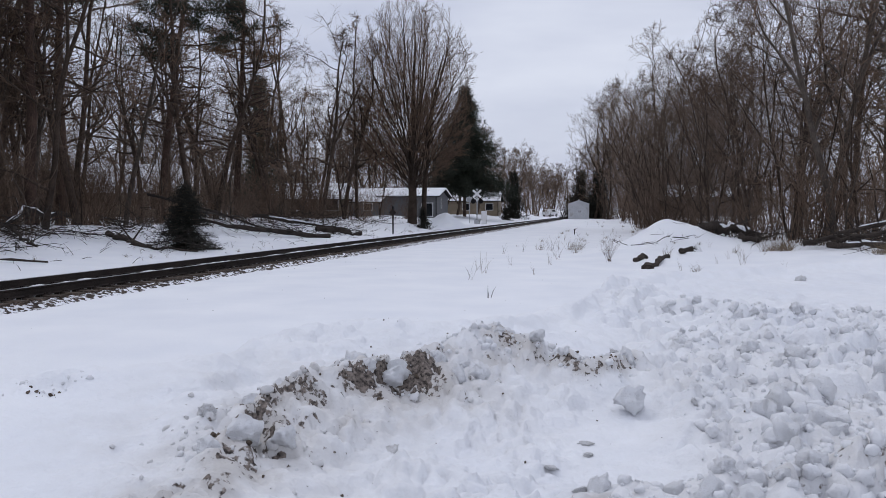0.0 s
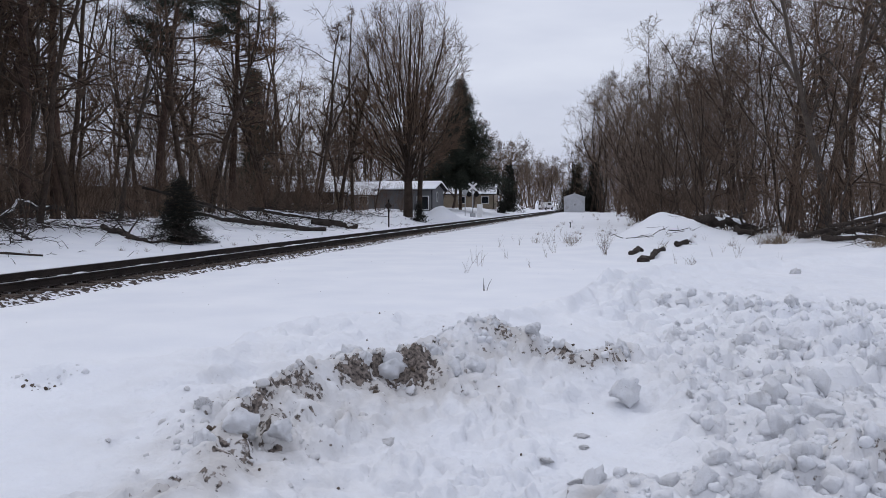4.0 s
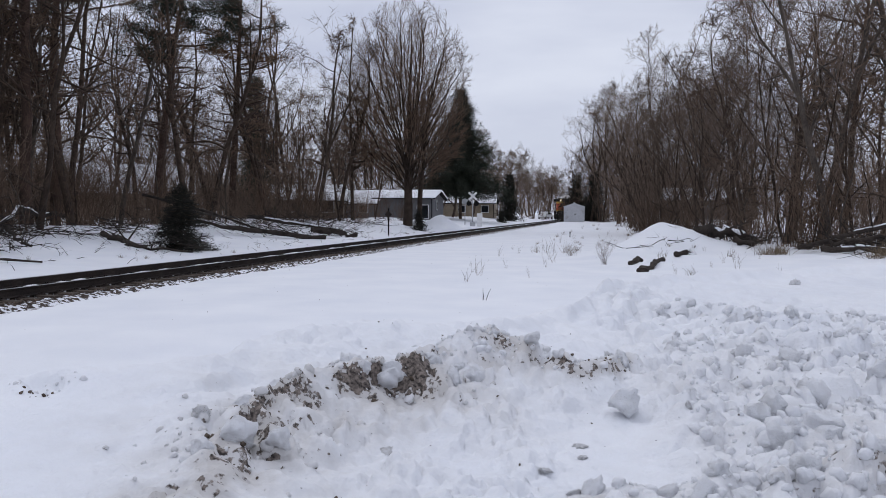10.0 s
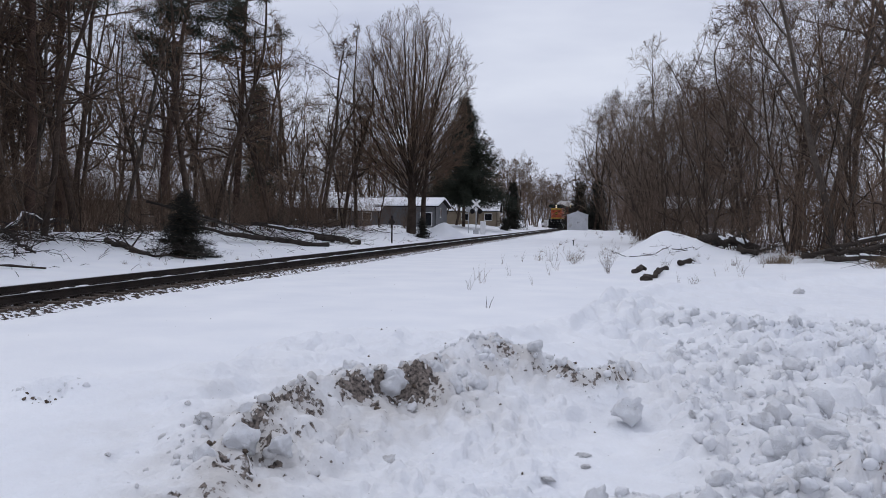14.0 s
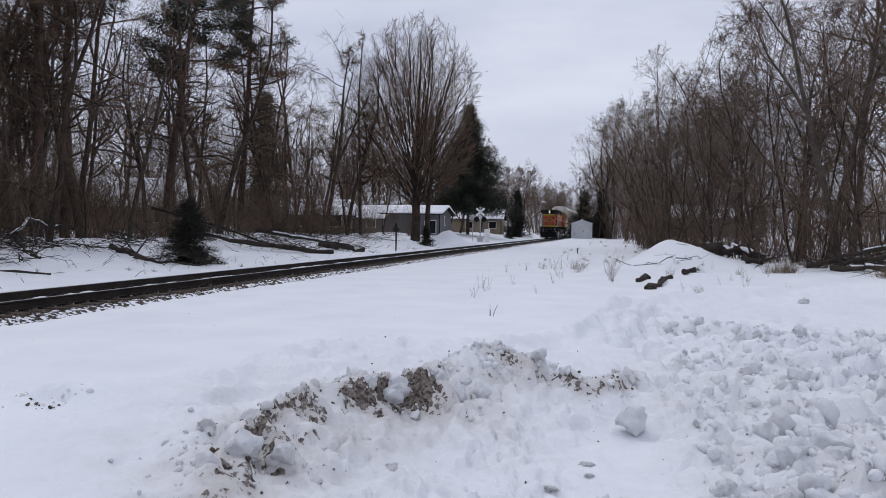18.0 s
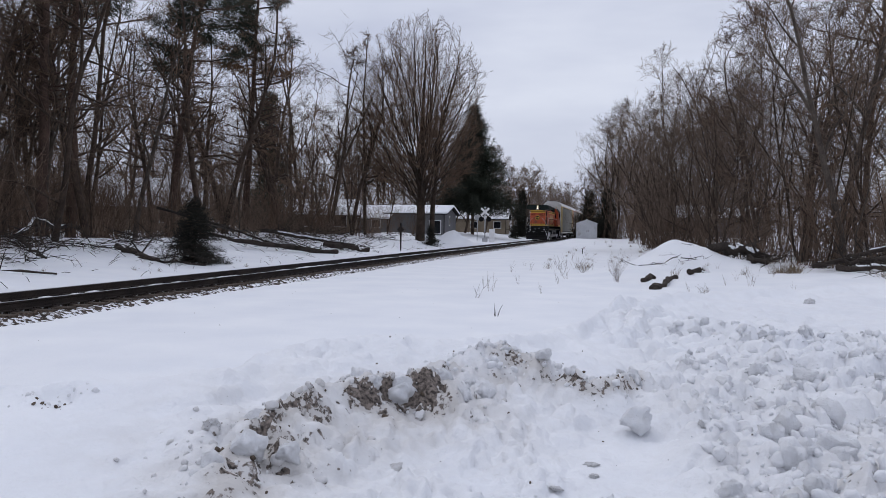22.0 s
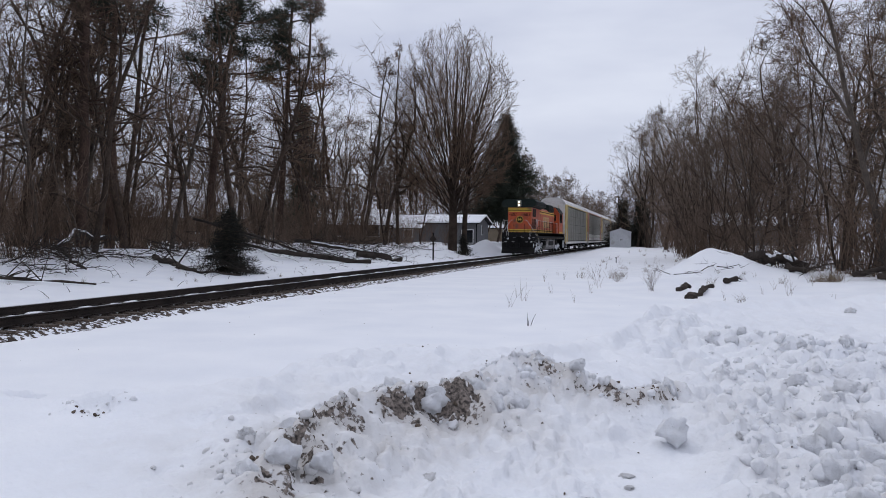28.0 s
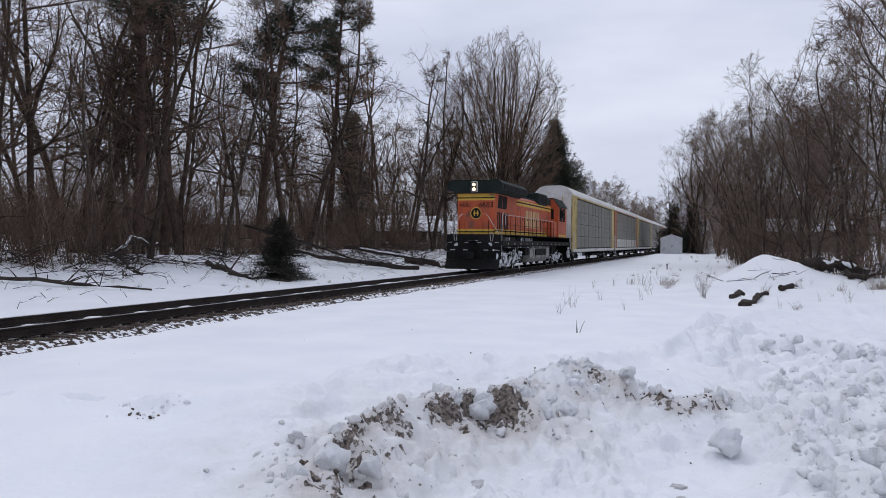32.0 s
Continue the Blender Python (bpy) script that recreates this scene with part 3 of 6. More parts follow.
def wheelset(r=0.52, gauge=0.753):
    s = Solid()
    for sx in (-1, 1):
        a, b = sx * (gauge - 0.045), sx * (gauge + 0.06)
        s.tube([(a - sx * 0.03, 0, 0), (a - sx * 0.03, 0, 0), (a, 0, 0), (a, 0, 0), (b, 0, 0), (b, 0, 0), (b - sx * 0.03, 0, 0), (b - sx * 0.03, 0, 0)],
               [0.1, r + 0.028, r + 0.028, r, r - 0.005, r - 0.09, r - 0.11, 0.12], 24)
    s.tube([(-1.05, 0, 0), (1.05, 0, 0)], 0.085, 10)
    for k in range(4):
        a = k * 1.5708
        for sx in (-1, 1):
            x = sx * (gauge + 0.055)
            s.box(min(x, x + sx * 0.02), max(x, x + sx * 0.02), 0.27 * math.cos(a) - 0.05, 0.27 * math.cos(a) + 0.05, 0.27 * math.sin(a) - 0.05, 0.27 * math.sin(a) + 0.05)
    return s.mesh("wheelset", FROST)


def truck(parent, y, spread, three, wheel_me, r):
    """A bogie at y along its car; returns its wheelsets."""
    tr = part("truck", Solid().box(-0.55, 0.55, y - 0.35, y + 0.35, 0.35, 0.8, 0.05).box(-0.9, 0.9, y - spread - 0.2, y + spread + 0.2, 0.55, 0.66, 0.03), BLACK, parent, "dark steel bogie caked with snow")
    for sx in (-1, 1):
        x = sx * 1.0
        f = Solid()
        h = spread + 0.45
        f.prism([(y - h, 0.62), (y - h + 0.25, 0.48), (y - 0.5, 0.34), (y + 0.5, 0.34), (y + h - 0.25, 0.48), (y + h, 0.62), (y + h, 0.82), (y + 0.6, 0.86), (y - 0.6, 0.86), (y - h, 0.82)], "x", x - 0.07, x + 0.07)
        part("side_frame", f, FROST, tr, "cast side frame with packed snow")
        for a in ((-spread, 0, spread) if three else (-spread, spread)):
            part("axle_box", Solid().box(x - 0.12 + sx * 0.08, x + 0.12 + sx * 0.08, y + a - 0.17, y + a + 0.17, r - 0.17, r + 0.2, 0.04), FROST, tr)
        for a in ((-spread / 2, spread / 2) if three else (0,)):
            part("spring", Solid().tube([(x + sx * 0.1, y + a, 0.36), (x + sx * 0.1, y + a, 0.7)], 0.11, 10), FROST, tr)
        part("brake_cylinder", Solid().tube([(x + sx * 0.12, y - 0.55, 0.78), (x + sx * 0.12, y + 0.1, 0.78)], 0.1, 10), BLACK, tr)
    out = []
    for a in ((-spread, 0, spread) if three else (-spread, spread)):
        w = part("wheelset", wheel_me, None, tr)
        w.location = (0, y + a, r)
        out.append((w, y + a, r))
    return out


def stripe_box(parent, name, x0, x1, y0, y1, z0, z1, mat):
    return part(name, Solid().box(x0, x1, y0, y1, z0, z1, 0.01), mat, parent)


def build_locomotive():
    """Long hood leading: y runs back along the engine from its leading end, z up from the rail heads."""
    lo = thing("locomotive", pose(TRACK, 36, RAIL), "orange, dark green and yellow diesel locomotive running long hood first", "locomotive")
    W = 1.55
    # frame, end pilot
    fr = part("underframe", Solid().box(-W, W, 0.5, 21.3, 1.38, 1.66, 0.04).box(-0.6, 0.6, 1.0, 20.5, 0.95, 1.4, 0.03), BLACK, lo, "black steel underframe")
    part("walkway", Solid().box(-W, W, 0.55, 21.25, 1.662, 1.70, 0.01), BLACK, fr)
    [part("reflector", Solid().box(W + 0.003, W + 0.010, 1.6 + 1.5 * k, 1.75 + 1.5 * k, 1.46, 1.52), CREAM, fr, "small pale reflector") for k in range(13)]
    for y0, y1 in ((0.25, 0.5), (21.3, 21.55)):
        pil = part("pilot", Solid().box(-1.5, 1.5, y0, y1, 0.62, 1.70, 0.04), BLACK, lo, "black end plate over the snow plough")
        s = -1 if y0 < 1 else 1
        e = y0 if s < 0 else y1
        part("snow_plough", Solid().prism([(e, 0.70), (e + s * 0.12, 0.62), (e + s * 0.36, 0.16), (e + s * 0.30, 0.14), (e + s * 0.02, 0.40)], "x", -1.45, 1.45), BLACK, pil, "black angled snow plough")
        c = Solid().box(-0.16, 0.16, min(e, e + s * 0.5), max(e, e + s * 0.5), 0.72, 1.0, 0.03)
        c.box(-0.2, 0.2, min(e + s * 0.45, e + s * 0.75), max(e + s * 0.45, e + s * 0.75), 0.66, 1.06, 0.06)
        part("coupler", c, BLACK, pil, "heavy knuckle coupler")
        for x in (-1.05, -0.75, -0.45, 0.45, 0.75, 1.05):
            part("air_hose", Solid().tube([(x, e, 1.0), (x, e + s * 0.14, 0.95), (x * 0.95, e + s * 0.2, 0.6), (x * 0.9, e + s * 0.17, 0.42)], 0.026, 6), BLACK, pil)
        for x in (-0.95, 0.95):
            part("ditch_lamp", Solid().tube([(x, e + s * 0.01, 1.45), (x, e + s * 0.1, 1.45)], 0.1, 14), FROST, pil)
        ring = Solid().tube([(0.30 * math.cos(k * math.pi / 10), e + s * 0.03, 1.36 + 0.30 * math.sin(k * math.pi / 10)) for k in range(21)], 0.035, 6)
        part("cable_loop", ring, BLACK, pil)
        for x in (-1.25, -0.55, 0.6, 1.2):
            part("cut_lever", Solid().rod((x, e + s * 0.05, 1.15), (x + 0.25, e + s * 0.05, 1.15), 0.02, 5), WHITE_RAIL, pil)
        for sx in (-1, 1):
            for k in range(4):
                part("step", Solid().box(sx * 1.42 - 0.11, sx * 1.42 + 0.11, min(e, e - s * 0.5), max(e, e - s * 0.5), 0.40 + 0.33 * k, 0.43 + 0.33 * k, 0.006), FROST, pil, "snowy steel step")
        for x in (-1.3, -0.35, 0.35, 1.3):
            part("grab_iron", Solid().tube([(x - 0.1, e, 1.55), (x - 0.1, e + s * 0.07, 1.55), (x + 0.1, e + s * 0.07, 1.55), (x + 0.1, e, 1.55)], 0.012, 5), WHITE_RAIL, pil)
        part("drop_step", Solid().box(-0.32, 0.32, min(e, e + s * 0.3), max(e, e + s * 0.3), 1.62, 1.66, 0.006), FROST, pil, "snowy walkway plate over the coupler")
        for x in (-1.38, 1.38):
            part("packed_snow", Solid().tube([(x, e - s * 0.25, 0.45), (x * 0.98, e - s * 0.2, 0.8), (x, e - s * 0.3, 1.25)], [0.10, 0.14, 0.05], 7), SNOW, pil, "snow packed on the steps")
    # long hood with chamfered roof edges
    H = 1.04
    hood = part("long_hood", Solid().prism([(-H, 1.70), (H, 1.70), (H, 3.78), (0.86, 3.92), (-0.86, 3.92), (-H, 3.78)], "y", 0.75, 16.0), ORANGE, lo, "orange engine hood")
    for sx in (-1, 1):
        a, b = sorted((sx * H, sx * (H + 0.006)))
        stripe_box(hood, "stripe", a, b, 0.745, 16.0, 1.71, 1.86, YELLOW)
        stripe_box(hood, "stripe", a, b, 0.745, 16.0, 1.93, 1.98, YELLOW)
        stripe_box(hood, "dark_band", a, b, 0.745, 16.0, 1.865, 1.925, BLACK)
        stripe_box(hood, "stripe", a, b, 5.6, 16.0, 3.42, 3.55, YELLOW)
        stripe_box(hood, "stripe", a, b, 5.6, 16.0, 3.64, 3.72, YELLOW)
        stripe_box(hood, "dark_band", a, b, 5.6, 16.0, 3.56, 3.63, BLACK)
        # doors along the hood
        for k in range(15):
            y = 5.9 + k * 0.66
            d = part("hood_door", Solid().box(min(sx * H, sx * (H + 0.018)), max(sx * H, sx * (H + 0.018)), y, y + 0.62, 2.05, 3.36, 0.006), ORANGE, hood)
            part("latch", Solid().box(min(sx * (H + 0.018), sx * (H + 0.04)), max(sx * (H + 0.018), sx * (H + 0.04)), y + 0.5, y + 0.56, 2.6, 2.72), BLACK, d)
        # open grilles under the radiator
        for k in range(7):
            y = 1.25 + k * 0.36
            part("side_grille", Solid().box(min(sx * H, sx * (H + 0.012)), max(sx * H, sx * (H + 0.012)), y, y + 0.2, 1.98, 2.86), BLACK, hood, "dark slotted grille")
        for y in (1.3, 2.3):
            q = Solid().prism([(y, 3.06), (y + 0.86, 3.06), (y + 1.06, 3.74), (y + 0.2, 3.74)], "x", sx * (H + 0.002), sx * (H + 0.016))
            part("intake_screen", q, BLACK, hood, "black slanted intake screen")
        # brand letters become plain cream blocks
        if sx > 0:
            for k in range(4):
                y = 7.9 + k * 1.05
                part("emblem_bar", Solid().box(H + 0.02, H + 0.026, y, y + 0.26, 2.18, 3.2), CREAM, hood, "plain cream bar on the hood side")
                part("emblem_bar", Solid().box(H + 0.02, H + 0.026, y + 0.42, y + 0.72, 2.18, 3.2), CREAM, hood, "plain cream bar on the hood side")
    # the leading end
    ye = 0.75
    for z0, z1, m, nm in ((1.72, 1.80, YELLOW, "stripe"), (1.86, 1.97, YELLOW, "stripe"), (1.80, 1.86, BLACK, "dark_band"), (3.44, 3.54, YELLOW, "stripe"), (3.60, 3.78, YELLOW, "stripe"), (3.54, 3.60, BLACK, "dark_band")):
        part(nm, Solid().box(-H - 0.004, H + 0.004, ye - 0.012, ye - 0.002, z0, z1), m, hood)
    part("end_door", Solid().box(-0.34, 0.34, ye - 0.012, ye - 0.001, 2.05, 3.36, 0.008), ORANGE, hood)
    disc = part("emblem", Solid().tube([(0, ye - 0.012, 2.78), (0, ye - 0.024, 2.78)], 0.31, 28), BLACK, hood, "round dark emblem with a yellow ring")
    ring = Solid()
    for k in range(28):
        a, b = k * math.pi / 14, (k + 1) * math.pi / 14
        ring.rod((0.29 * math.cos(a), ye - 0.028, 2.78 + 0.29 * math.sin(a)), (0.29 * math.cos(b), ye - 0.028, 2.78 + 0.29 * math.sin(b)), 0.022, 5)
    part("emblem_ring", ring, YELLOW, disc)
    part("emblem_cross", Solid().box(-0.17, 0.17, ye - 0.032, ye - 0.025, 2.75, 2.81).box(-0.12, -0.06, ye - 0.032, ye - 0.025, 2.64, 2.92).box(0.06, 0.12, ye - 0.032, ye - 0.025, 2.64, 2.92), YELLOW, disc)
    for x, s in ((-0.60, 0.36), (0.55, 0.42)):
        me = lettering("4683", s)
        me.materials.append(BLACK)
        n = part("number", me, None, hood, "black painted engine number")
        n.location = (x, ye - 0.008, 3.20)
    for sx in (-1, 1):
        part("grab_iron", Solid().tube([(sx * 0.82, ye, 2.1), (sx * 0.82, ye - 0.08, 2.1), (sx * 0.82, ye - 0.08, 3.3), (sx * 0.82, ye, 3.3)], 0.014, 5), ORANGE, hood)
        part("marker_lamp", Solid().tube([(sx * 0.8, ye, 3.86), (sx * 0.8, ye - 0.05, 3.86)], 0.06, 12), LAMP_OFF, hood)
    # radiator wings
    rad = part("radiator", Solid().prism([(-H, 3.80), (-1.53, 3.98), (-1.53, 4.28), (-1.30, 4.47), (1.30, 4.47), (1.53, 4.28), (1.53, 3.98), (H, 3.80)], "y", 0.42, 6.3), GREEN_BLACK, lo, "dark green flared radiator wings")
    for k in range(9):
        part("radiator_slat", Solid().box(-1.2, 1.2, 0.9 + k * 0.58, 1.3 + k * 0.58, 4.472, 4.50, 0.008), BLACK, rad)
    for sx in (-1, 1):
        for k in range(4):
            a, b = sorted((sx * 1.532, sx * 1.55))
            part("radiator_screen", Solid().box(a, b, 0.8 + k * 1.35, 1.95 + k * 1.35, 4.02, 4.25, 0.006), BLACK, rad)
    part("headlight_box", Solid().box(-0.17, 0.17, 0.30, 0.46, 3.84, 4.38, 0.03), WHITE_RAIL, rad, "white twin headlight housing")
    part("headlight_back", Solid().box(-0.145, 0.145, 0.296, 0.301, 3.86, 4.36), BLACK, rad)
    for z in (3.98, 4.22):
        part("headlight", Solid().tube([(0, 0.30, z), (0, 0.282, z)], 0.085, 18), LAMP, rad, "lit round headlight")
    # roof gear over the engine
    roof = part("hood_roof", Solid().prism([(-0.86, 3.90), (0.86, 3.90), (0.80, 4.04), (-0.80, 4.04)], "y", 6.3, 16.0), GREEN_BLACK, lo, "dark green hood roof")
    part("dynamic_brake_box", Solid().box(-1.1, 1.1, 11.4, 14.4, 3.72, 4.46, 0.06), GREEN_BLACK, roof, "dark blower housing")
    for k in range(4):
        part("blower_grille", Solid().box(1.102, 1.116, 11.55 + k * 0.7, 12.1 + k * 0.7, 3.84, 4.34), BLACK, roof)
    part("exhaust_stack", Solid().box(-0.35, 0.35, 8.6, 9.6, 4.04, 4.36, 0.04), BLACK, roof)
    part("air_intake", Solid().box(-0.9, 0.9, 6.4, 8.2, 3.95, 4.26, 0.05), GREEN_BLACK, roof)
    part("equipment_hump", Solid().box(-0.95, 0.95, 14.6, 16.4, 3.72, 4.28, 0.06), GREEN_BLACK, roof)
    # cab, facing back
    cab = part("cab", Solid().prism([(-1.53, 1.70), (1.53, 1.70), (1.53, 3.75), (1.15, 4.30), (-1.15, 4.30), (-1.53, 3.75)], "y", 16.30, 19.50), ORANGE, lo, "orange crew cab")
    part("cab_roof", Solid().prism([(-1.57, 3.76), (-1.17, 4.31), (1.17, 4.31), (1.57, 3.76), (1.57, 3.82), (1.18, 4.38), (-1.18, 4.38), (-1.57, 3.82)], "y", 16.25, 19.60), GREEN_BLACK, cab, "dark green cab roof")
    for sx in (-1, 1):
        for y0, y1 in ((16.75, 17.65), (17.85, 18.80)):
            a, b = sorted((sx * 1.52, sx * 1.545))
            w = part("cab_window", Solid().box(a, b, y0, y1, 2.88, 3.66, 0.01), GLASS_DARK, cab, "dark cab side window")
            part("window_frame", Solid().box(a, b + 0.004 * sx, y0 - 0.06, y1 + 0.06, 2.80, 2.875).box(a, b + 0.004 * sx, y0 - 0.06, y1 + 0.06, 3.665, 3.73), BLACK, w)
        x = sx * 1.62
        part("mirror", Solid().box(x - 0.04, x + 0.16, 16.60, 16.66, 3.05, 3.55, 0.01), BLACK, cab)
    part("cab_side_stripe", Solid().box(1.532, 1.538, 16.32, 19.45, 1.72, 1.88), YELLOW, cab)
    for x in (-0.85, 0.85):
        part("rear_cab_window", Solid().box(x - 0.33, x + 0.33, 16.28, 16.30, 2.95, 3.62), GLASS_DARK, cab)
    part("equipment_cabinet", Solid().box(-1.42, 1.42, 14.60, 16.30, 1.70, 2.75, 0.05), ORANGE, lo, "orange equipment cabinet")
    part("nose", Solid().prism([(-0.95, 1.70), (0.95, 1.70), (0.95, 2.75), (0.7, 3.05), (-0.7, 3.05), (-0.95, 2.75)], "y", 19.50, 21.2), ORANGE, lo, "orange short nose")
    # handrails
    for sx in (-1, 1):
        x = sx * 1.48
        ys = [1.35 + k * 1.12 for k in range(13)]
        for y in ys:
            part("stanchion", Solid().rod((x, y, 1.68), (x, y, 2.72), 0.018, 5), BLACK, lo)
        part("handrail", Solid().tube([(x, 1.35, 2.72), (x, 15.2, 2.72)], 0.017, 5), WHITE_RAIL, lo, "white side handrail")
        part("mid_rail", Solid().tube([(x, 1.35, 2.22), (x, 15.2, 2.22)], 0.012, 5), BLACK, lo)
        part("corner_rail", Solid().tube([(x, 1.34, 2.2), (x, 1.30, 2.66), (x, 1.15, 2.8), (x, 0.85, 2.8), (x, 0.62, 2.62), (x, 0.55, 1.1), (x, 0.55, 0.5)], 0.018, 6), WHITE_RAIL, lo, "white corner step rail")
        part("end_rail", Solid().tube([(sx * 0.45, 0.34, 2.72), (sx * 0.62, 0.34, 2.74), (sx * 0.78, 0.34, 2.62), (sx * 1.36, 0.30, 1.78), (sx * 1.42, 0.30, 0.6)], 0.019, 6), WHITE_RAIL, lo, "white sloping end rail")
        for q in (0.5, 0.8, 1.1):
            part("end_stanchion", Solid().rod((sx * q, 0.36, 1.68), (sx * q, 0.36, 2.42), 0.016, 5), BLACK, lo)
        part("rear_rail", Solid().tube([(x, 20.2, 1.7), (x, 20.3, 2.7), (x, 20.9, 2.7), (x, 21.3, 1.9), (x, 21.35, 0.6)], 0.022, 6), WHITE_RAIL, lo)
        part("coiled_hose", Solid().tube([(sx * 1.0 + 0.09 * math.cos(k * 0.7), 0.26, 1.72 + 0.1 * math.sin(k * 0.7)) for k in range(10)], 0.016, 5), WHITE_RAIL, lo)
    for y in (2.6, 3.6, 4.6, 16.4, 17.4, 18.4):
        part("snow_crust", Solid().tube([(1.16, y - 0.18, 0.42), (1.18, y, 0.62), (1.17, y + 0.2, 0.9)], [0.05, 0.09, 0.03], 6), SNOW, lo, "snow crusted on the bogie")
    part("brake_pipe", Solid().tube([(1.46, 1.2, 1.30), (1.46, 7.4, 1.28), (1.46, 13.8, 1.30)], 0.03, 6), FROST, lo)
    for y in (6.2, 13.9):
        part("sand_hose", Solid().tube([(1.3, y, 1.35), (1.32, y + 0.15, 0.9), (1.1, y + 0.3, 0.35)], 0.03, 6), BLACK, lo)
    # tank and side gear
    tank = part("fuel_tank", Solid().prism([(-1.42, 1.35), (1.42, 1.35), (1.42, 0.62), (1.1, 0.36), (-1.1, 0.36), (-1.42, 0.62)], "y", 7.6, 13.6), TANK, lo, "grimy silver fuel tank")
    part("tank_box", Solid().box(1.42, 1.5, 9.0, 12.2, 0.78, 1.2, 0.03), BLACK, tank, "dark recess with fuel gauges")
    part("air_reservoir", Solid().tube([(1.25, 8.6, 1.16), (1.25, 12.6, 1.16)], 0.17, 14), TANK, tank)
    for y in (6.3, 6.9, 14.3, 15.0):
        part("underfloor_box", Solid().box(1.0, 1.45, y, y + 0.45, 0.8, 1.38, 0.04), BLACK, lo)
    rnd = random.Random(77)
    for name, count, y0, y1, x0, x1, z0, z1 in (("snow_crust", 34, 0.15, 1.3, 1.12, 1.52, 0.3, 1.35), ("snow_crust", 60, 1.6, 6.4, 1.08, 1.30, 0.28, 0.95), ("snow_crust", 30, 15.4, 19.8, 1.08, 1.30, 0.28, 0.9)):
        crust = Solid()
        for _ in range(count):
            p = Vector((rnd.uniform(x0, x1), rnd.uniform(y0, y1), rnd.uniform(z0, z1)))
            q = p + Vector((rnd.gauss(0, 0.04), rnd.gauss(0, 0.14), rnd.gauss(0, 0.16)))
            w = rnd.uniform(0.02, 0.065)
            crust.tube([p, p.lerp(q, 0.5) + Vector((rnd.gauss(0, 0.03), rnd.gauss(0, 0.03), rnd.gauss(0, 0.03))), q], [w * 0.5, w, 0], 5)
        part(name, crust, SNOW, lo, "snow blown against the steps and running gear")
    wm = wheelset(0.53)
    wheels = truck(lo, 3.9, 2.05, True, wm, 0.53) + truck(lo, 17.6, 2.05, True, wm, 0.53)
    return lo, wheels


